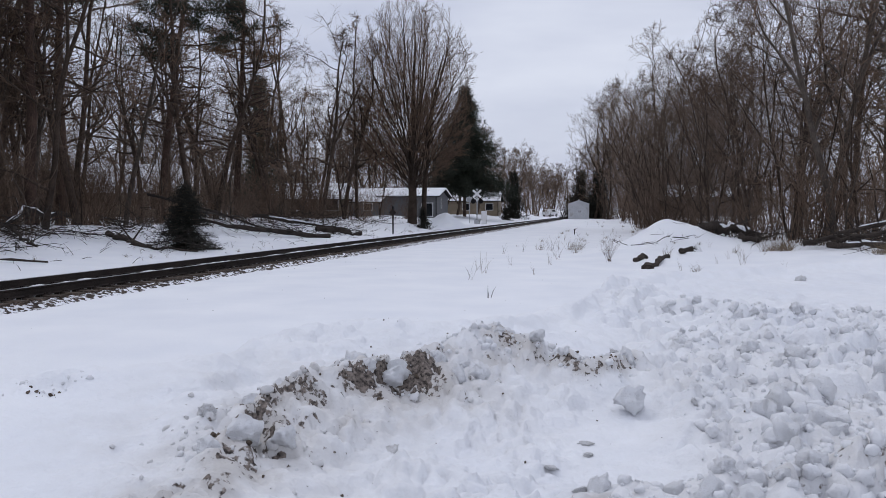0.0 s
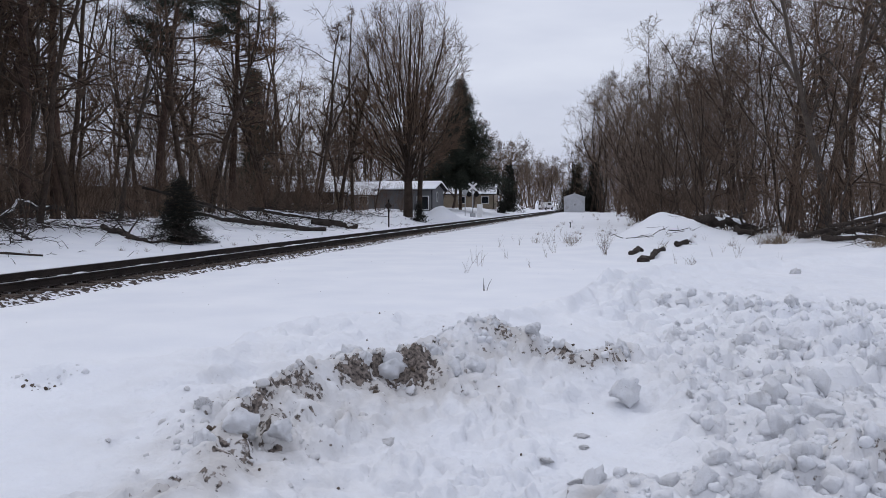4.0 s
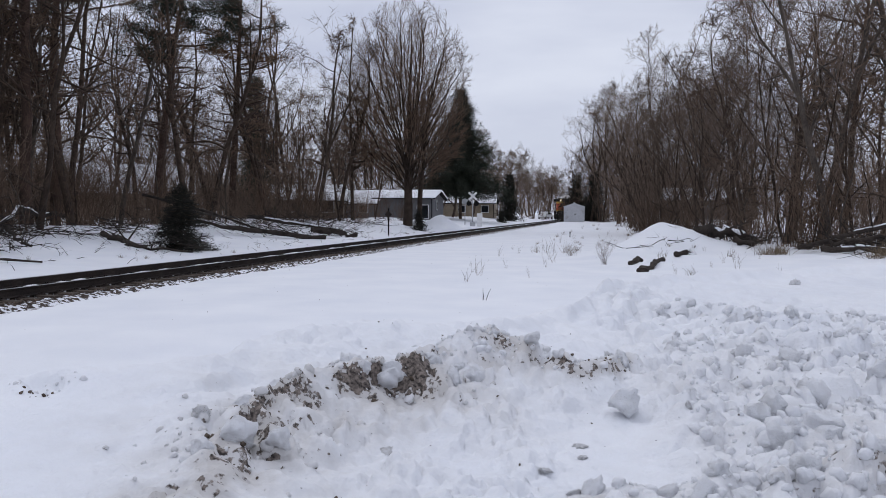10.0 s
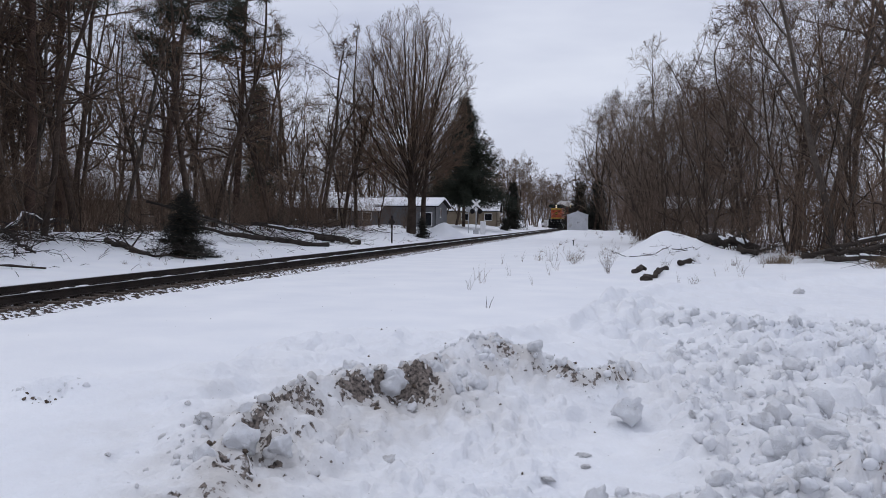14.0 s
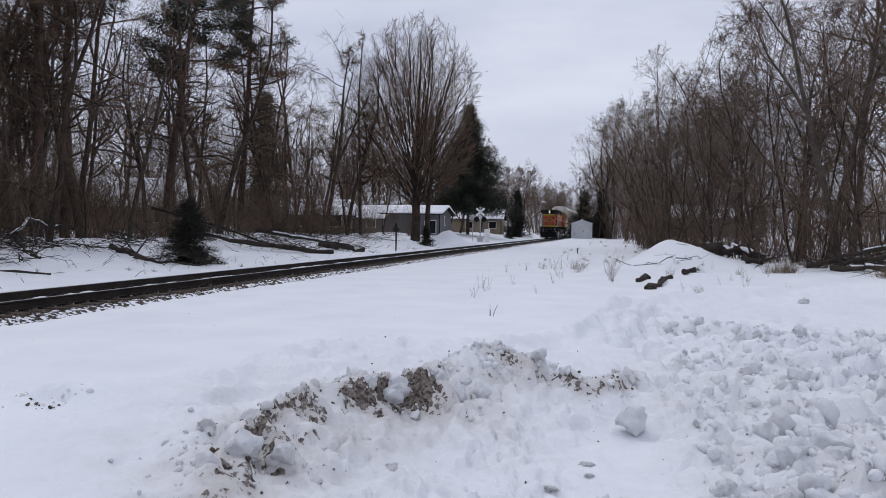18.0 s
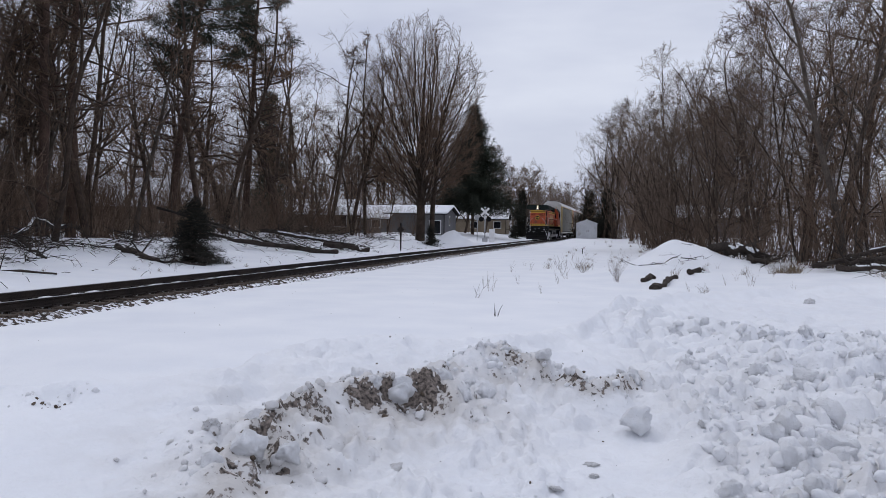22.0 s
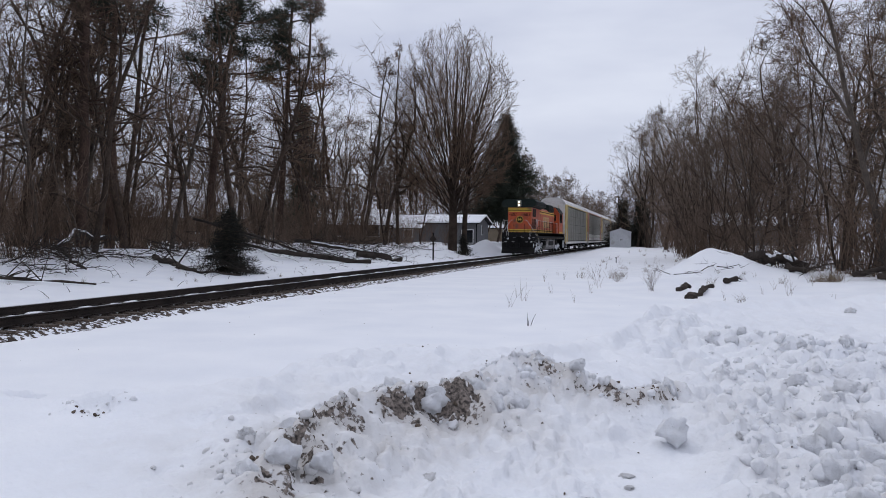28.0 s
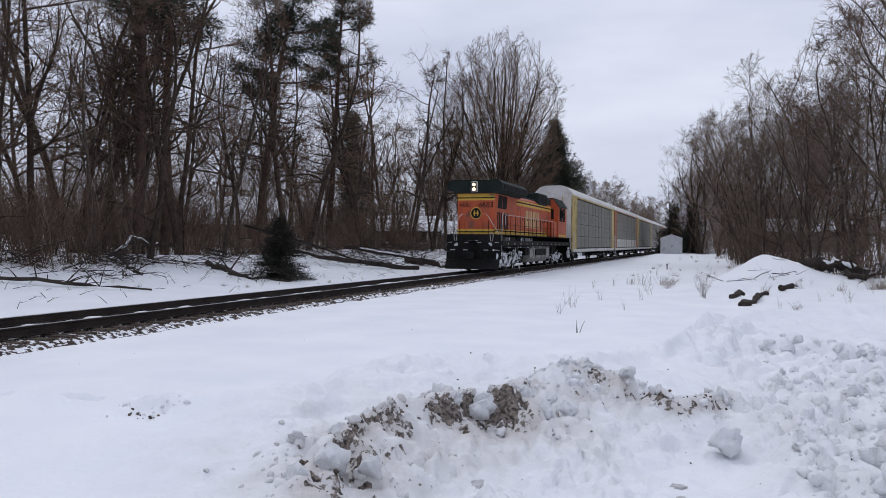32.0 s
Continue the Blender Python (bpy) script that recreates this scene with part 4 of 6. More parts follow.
def build_autorack(post, low, label, wheel_me):
    """A tall two-level car carrier: y runs back from its leading end, z up from the rail heads."""
    car = thing("autorack_car", pose(TRACK, 60, RAIL), label, "railway car", "cars of the train")
    L, W = 27.6, 1.53
    fr = part("car_frame", Solid().box(-W, W, 0.2, L - 0.2, 0.86, 1.12, 0.03).box(-0.4, 0.4, -0.35, L + 0.35, 0.72, 0.98, 0.03), BLACK, car, "dark car frame")
    for sx in (-1, 1):
        a, b = sorted((sx * W, sx * (W + 0.05)))
        part("side_sill", Solid().box(a, b, 0.3, L - 0.3, 0.86, 1.12, 0.02), RACK_WHITE, fr, "steel side sill")
    n, panel = 11, (L - 4.3) / 11
    # black sheets behind both rows of side panels; they show through the gaps
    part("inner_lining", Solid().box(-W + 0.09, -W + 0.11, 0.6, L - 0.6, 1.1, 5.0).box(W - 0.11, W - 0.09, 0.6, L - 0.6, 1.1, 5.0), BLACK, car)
    rows = (1.2, 2.12, 3.04, 3.96, 4.88)
    rib = [(0.02, 0.015)]
    for k in range(6):
        rib += [(0.02, 0.06 + k * 0.15), (0.034, 0.065 + k * 0.15), (0.034, 0.10 + k * 0.15), (0.02, 0.105 + k * 0.15)]
    rib = [(a, b * 1.086) for a, b in rib]
    pm = Solid().prism(rib + [(-a, b) for a, b in rib[::-1]], "y", 0.01, panel - 0.015).mesh("side_panel", RACK_GREY)
    lowm = pm if low is RACK_YELLOW else pm.copy()
    if lowm is not pm:
        lowm.materials[0] = low
    for sx in (-1, 1):
        x = sx * (W - 0.01)
        for k in range(n):
            for j, z in enumerate(rows[:4]):
                p = part("side_panel", lowm if j == 0 else pm, None, car)
                p.location = (x, 2.15 + k * panel, z)
        for k in range(n + 1):
            y = 2.15 + k * panel - 0.045
            part("side_post", Solid().box(x - 0.03, x + 0.055 * 1, y, y + 0.09, 1.1, 4.95, 0.008) if sx > 0 else Solid().box(x - 0.055, x + 0.03, y, y + 0.09, 1.1, 4.95, 0.008), post if k in (0, n) else RACK_GREY, car)
        a, b = sorted((x - sx * 0.05, x + sx * 0.03))
        for y0, y1 in ((0.12, 2.1), (L - 2.1, L - 0.12)):
            part("end_post", Solid().box(a, b, y0, y1, 0.9, 5.0, 0.02), post, car, "painted corner panel")
        for z in (2.08, 3.00, 3.92):
            part("side_rail", Solid().box(min(x, x + sx * 0.04), max(x, x + sx * 0.04), 2.15, L - 2.15, z + 0.01, z + 0.05, 0.006), RACK_GREY, car)
        part("top_rail", Solid().box(a, b, 0.12, L - 0.12, 4.93, 5.06, 0.02), post, car)
    prof = [(-W - 0.02, 5.0), (-W + 0.06, 5.22), (-1.05, 5.62), (-0.6, 5.74), (0.6, 5.74), (1.05, 5.62), (W - 0.06, 5.22), (W + 0.02, 5.0), (W - 0.06, 5.0), (1.0, 5.54), (0.58, 5.66), (-0.58, 5.66), (-1.0, 5.54), (-W + 0.06, 5.0)]
    roof = part("roof", Solid().prism(prof, "y", 0.05, L - 0.05), RACK_ROOF, car, "weathered white rounded roof")
    for k in range(18):
        y = 0.4 + k * (L - 0.8) / 17
        part("roof_seam", Solid().prism([(q * 1.004, z + 0.02) for q, z in prof[:8]] + [(q, z - 0.02) for q, z in prof[8:]], "y", y - 0.03, y + 0.03), RACK_ROOF, roof)
    for y0, y1 in ((0.10, 0.16), (L - 0.16, L - 0.10)):
        for sx in (-1, 1):
            a, b = sorted((sx * 0.02, sx * (W - 0.08)))
            d = part("end_door", Solid().prism([(a, 1.1), (b, 1.1), (b, 5.02 if sx > 0 else 5.6), (a, 5.6 if sx > 0 else 5.02)], "y", y0, y1), RACK_WHITE if post is RACK_YELLOW else post, car, "tall folding end door")
            part("door_bar", Solid().rod((sx * 0.75, y0 - 0.03, 1.2), (sx * 0.75, y0 - 0.03, 5.0), 0.03, 6), post, d)
    for y in (0.09, L - 0.17):
        cap = [(-W + 0.05, 4.9), (W - 0.05, 4.9), (W - 0.05, 5.02), (1.02, 5.55), (0.58, 5.67), (-0.58, 5.67), (-1.02, 5.55), (-W + 0.05, 5.02)]
        part("end_gable", Solid().prism(cap, "y", y, y + 0.08), RACK_ROOF, car, "pale gable under the roof")
    for y in (-0.35, L + 0.05):
        part("coupler", Solid().box(-0.16, 0.16, y, y + 0.3, 0.7, 0.98, 0.04), BLACK, car)
    for sx in (-1, 1):
        for y in (0.25, L - 0.6):
            lad = Solid()
            for k in range(4):
                lad.rod((sx * (W + 0.07), y, 1.2 + 0.35 * k), (sx * (W + 0.07), y + 0.4, 1.2 + 0.35 * k), 0.014, 5)
            lad.rod((sx * (W + 0.07), y, 0.5), (sx * (W + 0.07), y, 2.4), 0.014, 5).rod((sx * (W + 0.07), y + 0.4, 0.5), (sx * (W + 0.07), y + 0.4, 2.4), 0.014, 5)
            part("ladder", lad, WHITE_RAIL, car)
    wheels = truck(car, 4.0, 0.88, False, wheel_me, 0.457) + truck(car, L - 4.0, 0.88, False, wheel_me, 0.457)
    return car, wheels


def lift(vehicle, sill, gain, skip):
    """Sets the bodywork of a vehicle, all that stands over its sill, to its full height."""
    low, high = sill
    done = set()
    for ob in vehicle.children_recursive:
        if ob.name.split(".")[0] in skip:
            continue
        if ob.location.z > low:
            ob.location.z = high + (ob.location.z - low) * gain
        elif ob.data.name not in done:
            done.add(ob.data.name)
            for v in ob.data.vertices:
                if v.co.z > low:
                    v.co.z = high + (v.co.z - low) * gain


LOCO, LOCO_WHEELS = build_locomotive()
lift(LOCO, (1.66, 1.94), 1.045, ("wheelset",))
SMALL_WHEEL = wheelset(0.457)
CARS = [build_autorack(*a, SMALL_WHEEL) for a in (
    (RACK_YELLOW, RACK_YELLOW, "tall covered car carrier with faded yellow posts and grey panels"),
    (RACK_BROWN, RACK_WHITE, "tall covered car carrier with orange-brown ends and a pale sill"),
    (RACK_YELLOW, RACK_YELLOW, "tall covered car carrier with yellow corner posts and grey panels"),
    (RACK_GREY, RACK_WHITE, "tall grey covered car carrier"),
    (RACK_BROWN, RACK_YELLOW, "tall covered car carrier with brown corner posts"))]
for car, _ in CARS:
    lift(car, (1.12, 1.12), 1.082, ("wheelset",))


def train_at(t):
    """Where the leading end stands along the track at t seconds."""
    return 237.75 - 5.139 * t - 0.0326 * t * t


def motions():
    times = [k * 0.5 for k in range(65)]
    walk(LOCO, [(t, pose(TRACK, train_at(t), RAIL)) for t in times])
    back = 22.0
    for k, (car, wheels) in enumerate(CARS):
        walk(car, [(t, pose(TRACK, train_at(t) + back + 28.0 * k, RAIL)) for t in times])
    start = train_at(0)
    for w, y, r in LOCO_WHEELS + [x for c in CARS[:2] for x in c[1]]:
        walk(w, [(k / 10, pose(0, y, r, math.degrees((start - train_at(k / 10)) / r))) for k in range(321)])

# ---- trees ----


def sweep(pts, rad, sides):
    """Tubes along many paths at once: points (paths, steps, 3), radii (paths, steps); each ends in a tip."""
    n, m, _ = pts.shape
    ax = pts[:, -1] - pts[:, 0]
    ax = ax / np.maximum(np.linalg.norm(ax, axis=1, keepdims=True), 1e-9)
    u = np.cross(ax, np.array([0.31, 0.83, 0.46]))
    u = u / np.maximum(np.linalg.norm(u, axis=1, keepdims=True), 1e-9)
    w = np.cross(ax, u)
    a = np.arange(sides) * 2 * math.pi / sides
    ring = u[:, None, :] * np.cos(a)[None, :, None] + w[:, None, :] * np.sin(a)[None, :, None]
    body = (pts[:, :-1, None, :] + rad[:, :-1, None, None] * ring[:, None]).reshape(n, -1, 3)
    co = np.concatenate([body, pts[:, -1:, :]], 1)
    size = co.shape[1]
    k = np.arange(sides)
    k2 = (k + 1) % sides
    quads = np.concatenate([np.stack([j * sides + k, j * sides + k2, (j + 1) * sides + k2, (j + 1) * sides + k], -1) for j in range(m - 2)]) if m > 2 else np.zeros((0, 4), int)
    tris = np.stack([(m - 2) * sides + k, (m - 2) * sides + k2, np.full(sides, size - 1)], -1)
    base = (np.arange(n) * size)[:, None, None]
    return co.reshape(-1, 3), (quads[None] + base).reshape(-1, 4), (tris[None] + base).reshape(-1, 3)


def swept_mesh(name, pieces, mat, smooth=False):
    """One mesh from several results of sweep()."""
    co, corners, starts, o, at = [], [], [], 0, 0
    for v, q, t in pieces:
        co.append(v)
        for f in (q, t):
            corners.append((f + o).ravel())
            starts.append(at + np.arange(len(f)) * f.shape[1])
            at += f.size
        o += len(v)
    co, corners, starts = np.concatenate(co), np.concatenate(corners), np.concatenate(starts)
    me = bpy.data.meshes.new(name)
    me.vertices.add(len(co))
    me.vertices.foreach_set("co", co.astype(np.float32).ravel())
    me.loops.add(len(corners))
    me.loops.foreach_set("vertex_index", corners.astype(np.int32))
    me.polygons.add(len(starts))
    me.polygons.foreach_set("loop_start", starts.astype(np.int32))
    me.update(calc_edges=True)
    me.validate()
    me.materials.append(mat)
    me.polygons.foreach_set("use_smooth", [smooth] * len(me.polygons))
    return me


def unit(v):
    return v / np.maximum(np.linalg.norm(v, axis=-1, keepdims=True), 1e-9)


class Growth:
    """Grows one bare tree, level by level: limbs in one mesh, fine branches in another."""

    def __init__(self, seed, inside=None, fine=0.007):
        self.r, self.limbs, self.twigs, self.inside, self.fine = np.random.default_rng(seed), [], [], inside, fine

    def reach_out(self, p, d, length, n, up, wobble):
        """Crooked paths of n steps."""
        pts, dirs = [p], [d]
        for _ in range(n):
            d = unit(d + self.r.normal(0, wobble, d.shape) + np.array([0, 0, up]))
            p = p + d * (length / n)[:, None]
            pts.append(p)
            dirs.append(d)
        return np.stack(pts, 1), np.stack(dirs, 1)

    def emit(self, pts, rad, level, sides):
        if len(pts):
            (self.limbs if level <= 1 else self.twigs).append(sweep(pts, rad, sides))

    def side_shoots(self, pts, dirs, rad, length, r0, kids, angle, ratio, first, thin=0.6, spread=0.4):
        """Where the side branches of each path start, which way, how long and how thick."""
        n, m = len(pts), pts.shape[1] - 1
        f = np.minimum(0.999, first + (1 - first) * (np.arange(kids)[None] + self.r.random((n, kids))) / kids)
        i = (f * m).astype(int)
        t = (f * m - i)[..., None]
        row = np.arange(n)[:, None]
        q = pts[row, i] * (1 - t) + pts[row, i + 1] * t
        w = (rad[row, i] * (1 - t[..., 0]) + rad[row, i + 1] * t[..., 0])
        d = dirs[row, i + 1]
        u = unit(np.cross(d, self.r.normal(0, 1, d.shape)))
        ang = radians(angle) * self.r.uniform(0.55, 1.35, f.shape)[..., None]
        d = d * np.cos(ang) + u * np.sin(ang)
        far = length[:, None] * ratio * self.r.uniform(1 - spread, 1 + spread, f.shape) * (1.15 - 0.5 * f)
        thick = np.maximum(self.fine, np.minimum(w * thin, r0[:, None] * 0.6))
        keep = self.r.random(f.shape) < 0.92
        return q[keep], d[keep], np.maximum(0.45, far[keep]), thick[keep]

    def crown(self, p, d, length, r0, level, spec):
        """All further levels of branches; spec rows: steps, kids, angle, ratio, up, wobble, first, sides."""
        for lv in range(level, len(spec)):
            n, kids, angle, ratio, up, wobble, first, sides = spec[lv]
            if self.inside:
                full = length.copy()
                for _ in range(7):
                    out = ~self.inside(p + d * length[:, None])
                    length = np.where(out & (length > 0.25), length * 0.8, length)
                keep = (length > 0.36 * full) | (lv == 0)
                p, d, length, r0 = p[keep], d[keep], length[keep], r0[keep]
            if not len(p):
                return
            pts, dirs = self.reach_out(p, d, length, n, up, wobble)
            rad = r0[:, None] * (1 - 0.75 * np.linspace(0, 1, n + 1))[None]
            self.emit(pts, rad, lv, sides)
            if kids:
                p, d, length, r0 = self.side_shoots(pts, dirs, rad, length, r0, kids, angle, ratio, first)


def tree(name, growth, bark, twig, m, label, group=""):
    t = thing(name, m, label, "tree", group)
    part("trunk", swept_mesh("trunk", growth.limbs, bark, True), None, t)
    part("crown", swept_mesh("crown", growth.twigs, twig), None, t, "mass of bare fine branches")
    return t


def egg(cz, rxy, rz):
    return lambda p: (p[..., 0] ** 2 + p[..., 1] ** 2) / rxy**2 + ((p[..., 2] - cz) / rz) ** 2 < 1


# steps, kids, angle, length ratio, upward pull, wobble, first fork, sides
TALL = ((10, 11, 58, 0.30, 0.02, 0.09, 0.20, 8), (6, 7, 50, 0.52, 0.04, 0.15, 0.12, 5), (4, 6, 48, 0.55, 0.03, 0.16, 0.1, 3), (2, 0, 0, 0, 0.02, 0.14, 0, 3))
RAGGED = ((10, 14, 72, 0.28, 0.02, 0.11, 0.12, 8), (6, 7, 54, 0.52, 0.02, 0.18, 0.15, 5), (4, 6, 52, 0.55, 0.01, 0.18, 0.12, 3), (2, 0, 0, 0, 0.0, 0.15, 0, 3))
ROUND = ((8, 10, 44, 0.42, 0.03, 0.10, 0.10, 7), (6, 7, 44, 0.50, 0.06, 0.13, 0.12, 5), (4, 5, 44, 0.58, 0.05, 0.14, 0.1, 3), (2, 1, 40, 0.8, 0.03, 0.13, 0.3, 3), (1, 0, 0, 0, 0.03, 0.1, 0, 3))
DEEP = ((8, 10, 56, 0.32, 0.02, 0.10, 0.14, 6), (5, 7, 50, 0.52, 0.05, 0.16, 0.12, 4), (3, 4, 46, 0.75, 0.03, 0.16, 0.1, 3), (1, 0, 0, 0, 0.02, 0.1, 0, 3))
POLE = ((9, 22, 62, 0.19, 0.02, 0.09, 0.10, 5), (4, 5, 50, 0.55, 0.05, 0.16, 0.12, 3), (2, 2, 44, 0.8, 0.02, 0.14, 0.1, 3), (1, 0, 0, 0, 0.02, 0.1, 0, 3))


def plain(seed, height, thick, wide, spec, lean=0.06, forks=1, leaders=2, fine=0.012, low=0.56):
    """One woods tree, of one trunk or of several from one root, each with a few leaders."""
    g = Growth(seed, egg(height * low, wide, height * (1.04 - low)), fine)
    r = g.r
    a = 6.283 * np.arange(forks) / forks + r.random(forks)
    splay = 0.0 if forks == 1 else 0.26
    d = unit(np.stack([np.cos(a) * splay + r.normal(0, lean, forks), np.sin(a) * splay + r.normal(0, lean, forks), np.ones(forks)], -1))
    p = np.stack([0.12 * np.cos(a) * (forks > 1), 0.12 * np.sin(a) * (forks > 1), np.full(forks, -0.3)], -1)
    length = height * r.uniform(0.86, 1.0, forks)
    for _ in range(8):
        length = np.where(g.inside(p + d * length[:, None]), length, length * 0.93)
    r0 = np.full(forks, thick * (1 if forks == 1 else 0.72))
    n, kids, angle, ratio, up, wobble, first, sides = spec[0]
    pts, dirs = g.reach_out(p, d, length, n, up, wobble)
    rad = r0[:, None] * (1 - 0.85 * np.linspace(0, 1, n + 1))[None] ** 0.9
    g.emit(pts, rad, 0, sides)
    starts = [g.side_shoots(pts, dirs, rad, length, r0, kids, angle, ratio, first)]
    if leaders:
        q, e, far, w = g.side_shoots(pts, dirs, rad, length, r0, leaders, 26, 0.55, 0.25, 0.85, 0.2)
        for _ in range(8):
            far = np.where(g.inside(q + e * far[:, None]), far, far * 0.88)
        lp, ld = g.reach_out(q, e, far, n, up + 0.05, wobble)
        lr = w[:, None] * (1 - 0.85 * np.linspace(0, 1, n + 1))[None]
        g.emit(lp, lr, 0, sides)
        starts.append(g.side_shoots(lp, ld, lr, far, w, max(4, kids - 2), angle, ratio * 1.5, 0.15))
    g.crown(*[np.concatenate(x) for x in zip(*starts)], 1, spec)
    return g


def scale_pose(x, y, turn, k, dz=0.0):
    return pose(*on_ground(x, y, dz), 0, 0, turn) @ Matrix.Scale(k, 4)


KINDS = [
    (plain(1, 18, 0.17, 4.2, TALL), BARK, TWIG, "tall bare deciduous tree in the snowy woods"),
    (plain(2, 16, 0.13, 3.6, TALL, 0.12), BARK_GREY, TWIG, "slender bare grey-barked tree in the snowy woods"),
    (plain(3, 19, 0.20, 4.8, RAGGED, 0.08), BARK, TWIG, "tall bare dark-barked tree with ragged side limbs"),
    (plain(4, 14, 0.12, 4.0, RAGGED, 0.10), BARK, TWIG, "bare tree with many low side branches"),
    (plain(7, 13, 0.12, 5.2, ROUND, 0.05, 3, 1, 0.0095), BARK, TWIG_WARM, "round-headed bare tree with several stems"),
    (plain(8, 17, 0.14, 3.8, DEEP, fine=0.014), BARK, TWIG, "bare tree standing deep in the woods"),
    (plain(9, 15, 0.11, 3.4, DEEP, 0.14, fine=0.014), BARK_GREY, TWIG, "bare leaning tree standing deep in the woods"),
    (plain(10, 17, 0.14, 4.4, DEEP, 0.08, 2, fine=0.014), BARK, TWIG, "bare forked tree standing deep in the woods"),
    (plain(11, 12, 0.10, 3.6, DEEP, 0.10, 1, 3, fine=0.014), BARK, TWIG, "low-branched bare tree standing deep in the woods"),
    (plain(12, 16, 0.22, 6.0, ROUND, 0.05, 1, 3, 0.02), BARK, TWIG, "broad bare tree far down the track"),
    (plain(13, 13, 0.16, 5.0, DEEP, 0.05, 2, 2, 0.02), BARK, TWIG_WARM, "bushy bare tree far down the track"),
    (plain(14, 12, 0.11, 4.8, ROUND, 0.08, 2, 2, 0.0095), BARK, TWIG_WARM, "round-headed bare tree at the edge of the woods"),
    (plain(15, 15, 0.15, 5.0, ROUND, 0.05, 1, 3, 0.0095), BARK, TWIG_WARM, "broad bare tree with ascending limbs"),
    (plain(16, 9, 0.045, 2.2, POLE, 0.12, 1, 0), BARK, TWIG_WARM, "thin bare sapling with fine side twigs"),
    (plain(17, 11, 0.055, 2.4, POLE, 0.10, 1, 1), BARK_GREY, TWIG, "tall thin bare sapling among the trees"),
    (plain(18, 7, 0.035, 2.0, POLE, 0.16, 2, 0), BARK, TWIG_WARM, "forked thin bare sapling at the edge of the woods"),
]
FIRST = {}


def plant(kind, x, y, turn, k, group):
    m = pose(*on_ground(x, y, -0.05), 0, 0, turn)
    if kind not in FIRST:
        g, bark, twig, words = KINDS[kind]
        FIRST[kind] = tree("sapling" if kind in (13, 14, 15) else "bare_tree", g, bark, twig, m @ Matrix.Scale(k, 4), words, group)
        return FIRST[kind]
    return tagged(copy_thing(FIRST[kind], m @ Matrix.Scale(k / FIRST[kind].matrix_basis.to_scale()[0], 4)), group=group)


def clear_of(x, y):
    for cx, cy, r in ((-25.9, 93, 6.0), (-36, 90, 6), (-31, 76, 5), (-43.6, 66, 5.5), (-18.7, 69.5, 3.5), (-20.9, 108, 3.5), (-5, 101, 2.6), (16, 66, 5), (-25, 138, 7.5), (-16, 190, 5)):
        if math.hypot(x - cx, y - cy) < r:
            return False
    return True


def scatter(seed, count, region, gap, kinds, lo, hi, group):
    """Plants count trees where region(random) puts them, at least gap apart."""
    r, spots, tries = random.Random(seed), [], 0
    while len(spots) < count and tries < 20000:
        tries += 1
        x, y = region(r)
        if clear_of(x, y) and all(math.hypot(x - a, y - b) > gap for a, b in spots):
            spots.append((x, y))
            plant(r.choice(kinds), x, y, r.uniform(0, 360), r.uniform(lo, hi), group)


def near_edge(y):
    """x of the near woods' edge at y."""
    return float(np.interp(y, (28, 40, 60, 80, 105, 140, 230), (6.8, 4.8, 2.0, 0.5, -2.6, -3.5, -4)))


def near_spot(r, y0, y1, deep):
    y = r.uniform(y0, y1)
    return near_edge(y) + deep * r.random() ** 1.3, y


ACROSS, FAR, NEAR = "trees of the woods across the track", "trees beside the far track", "trees of the near woods"
scatter(11, 36, lambda r: (-23.5 - 5 * r.random(), r.uniform(13, 74)), 1.3, (0, 1, 2, 2, 3, 0), 0.75, 1.1, ACROSS)
scatter(21, 40, lambda r: (-22.3 - 6 * r.random(), r.uniform(12, 72)), 0.8, (13, 14, 15), 0.6, 1.05, ACROSS)
scatter(23, 15, lambda r: (-23 - 12 * r.random(), r.uniform(11, 34)), 1.4, (2, 3, 0, 1, 2), 0.8, 1.15, ACROSS)
scatter(12, 66, lambda r: (-28.5 - 30 * r.random() ** 1.2, r.uniform(16, 112)), 1.5, (5, 6, 7, 8), 0.8, 1.2, ACROSS)
for x, y, kind, k in ((-22.9, 28.0, 3, 1.2), (-25.4, 30.2, 3, 1.2), (-26.5, 34.5, 0, 1.0)):
    plant(kind, x, y, 70 * x, k, ACROSS)
scatter(24, 9, lambda r: (r.uniform(7.2, 13), r.uniform(31, 46)), 1.3, (3, 1, 0, 3), 0.85, 1.1, NEAR)
scatter(13, 50, lambda r: (-16 - 30 * r.random() ** 1.4, r.uniform(112, 280)), 2.0, (9, 10, 10), 0.8, 1.1, FAR)
scatter(18, 9, lambda r: (r.uniform(-37, -23.5), r.uniform(72, 110)), 1.6, (5, 7, 8), 0.8, 1.1, ACROSS)
scatter(19, 12, lambda r: (r.uniform(-46, -22), r.uniform(100, 135)), 1.8, (9, 10, 7), 0.9, 1.2, ACROSS)
for x, y, kind, k in ((-3.1, 106.5, 2, 0.95), (-1.6, 98, 12, 1.05), (0.4, 88, 12, 1.0), (-4.4, 112, 10, 0.9), (1.6, 76, 4, 1.1), (3.0, 62, 12, 0.98), (6.2, 47, 11, 0.95), (4.4, 54, 4, 0.9)):
    plant(kind, x, y, 40 * x, k, NEAR)
scatter(14, 12, lambda r: near_spot(r, 29, 42, 8), 1.3, (3, 3, 11, 1, 8), 0.75, 1.0, NEAR)
scatter(22, 30, lambda r: near_spot(r, 28, 62, 7), 0.9, (13, 14, 15), 0.65, 1.1, NEAR)
scatter(20, 11, lambda r: near_spot(r, 42, 64, 6), 1.5, (11, 4, 12), 0.66, 0.9, NEAR)
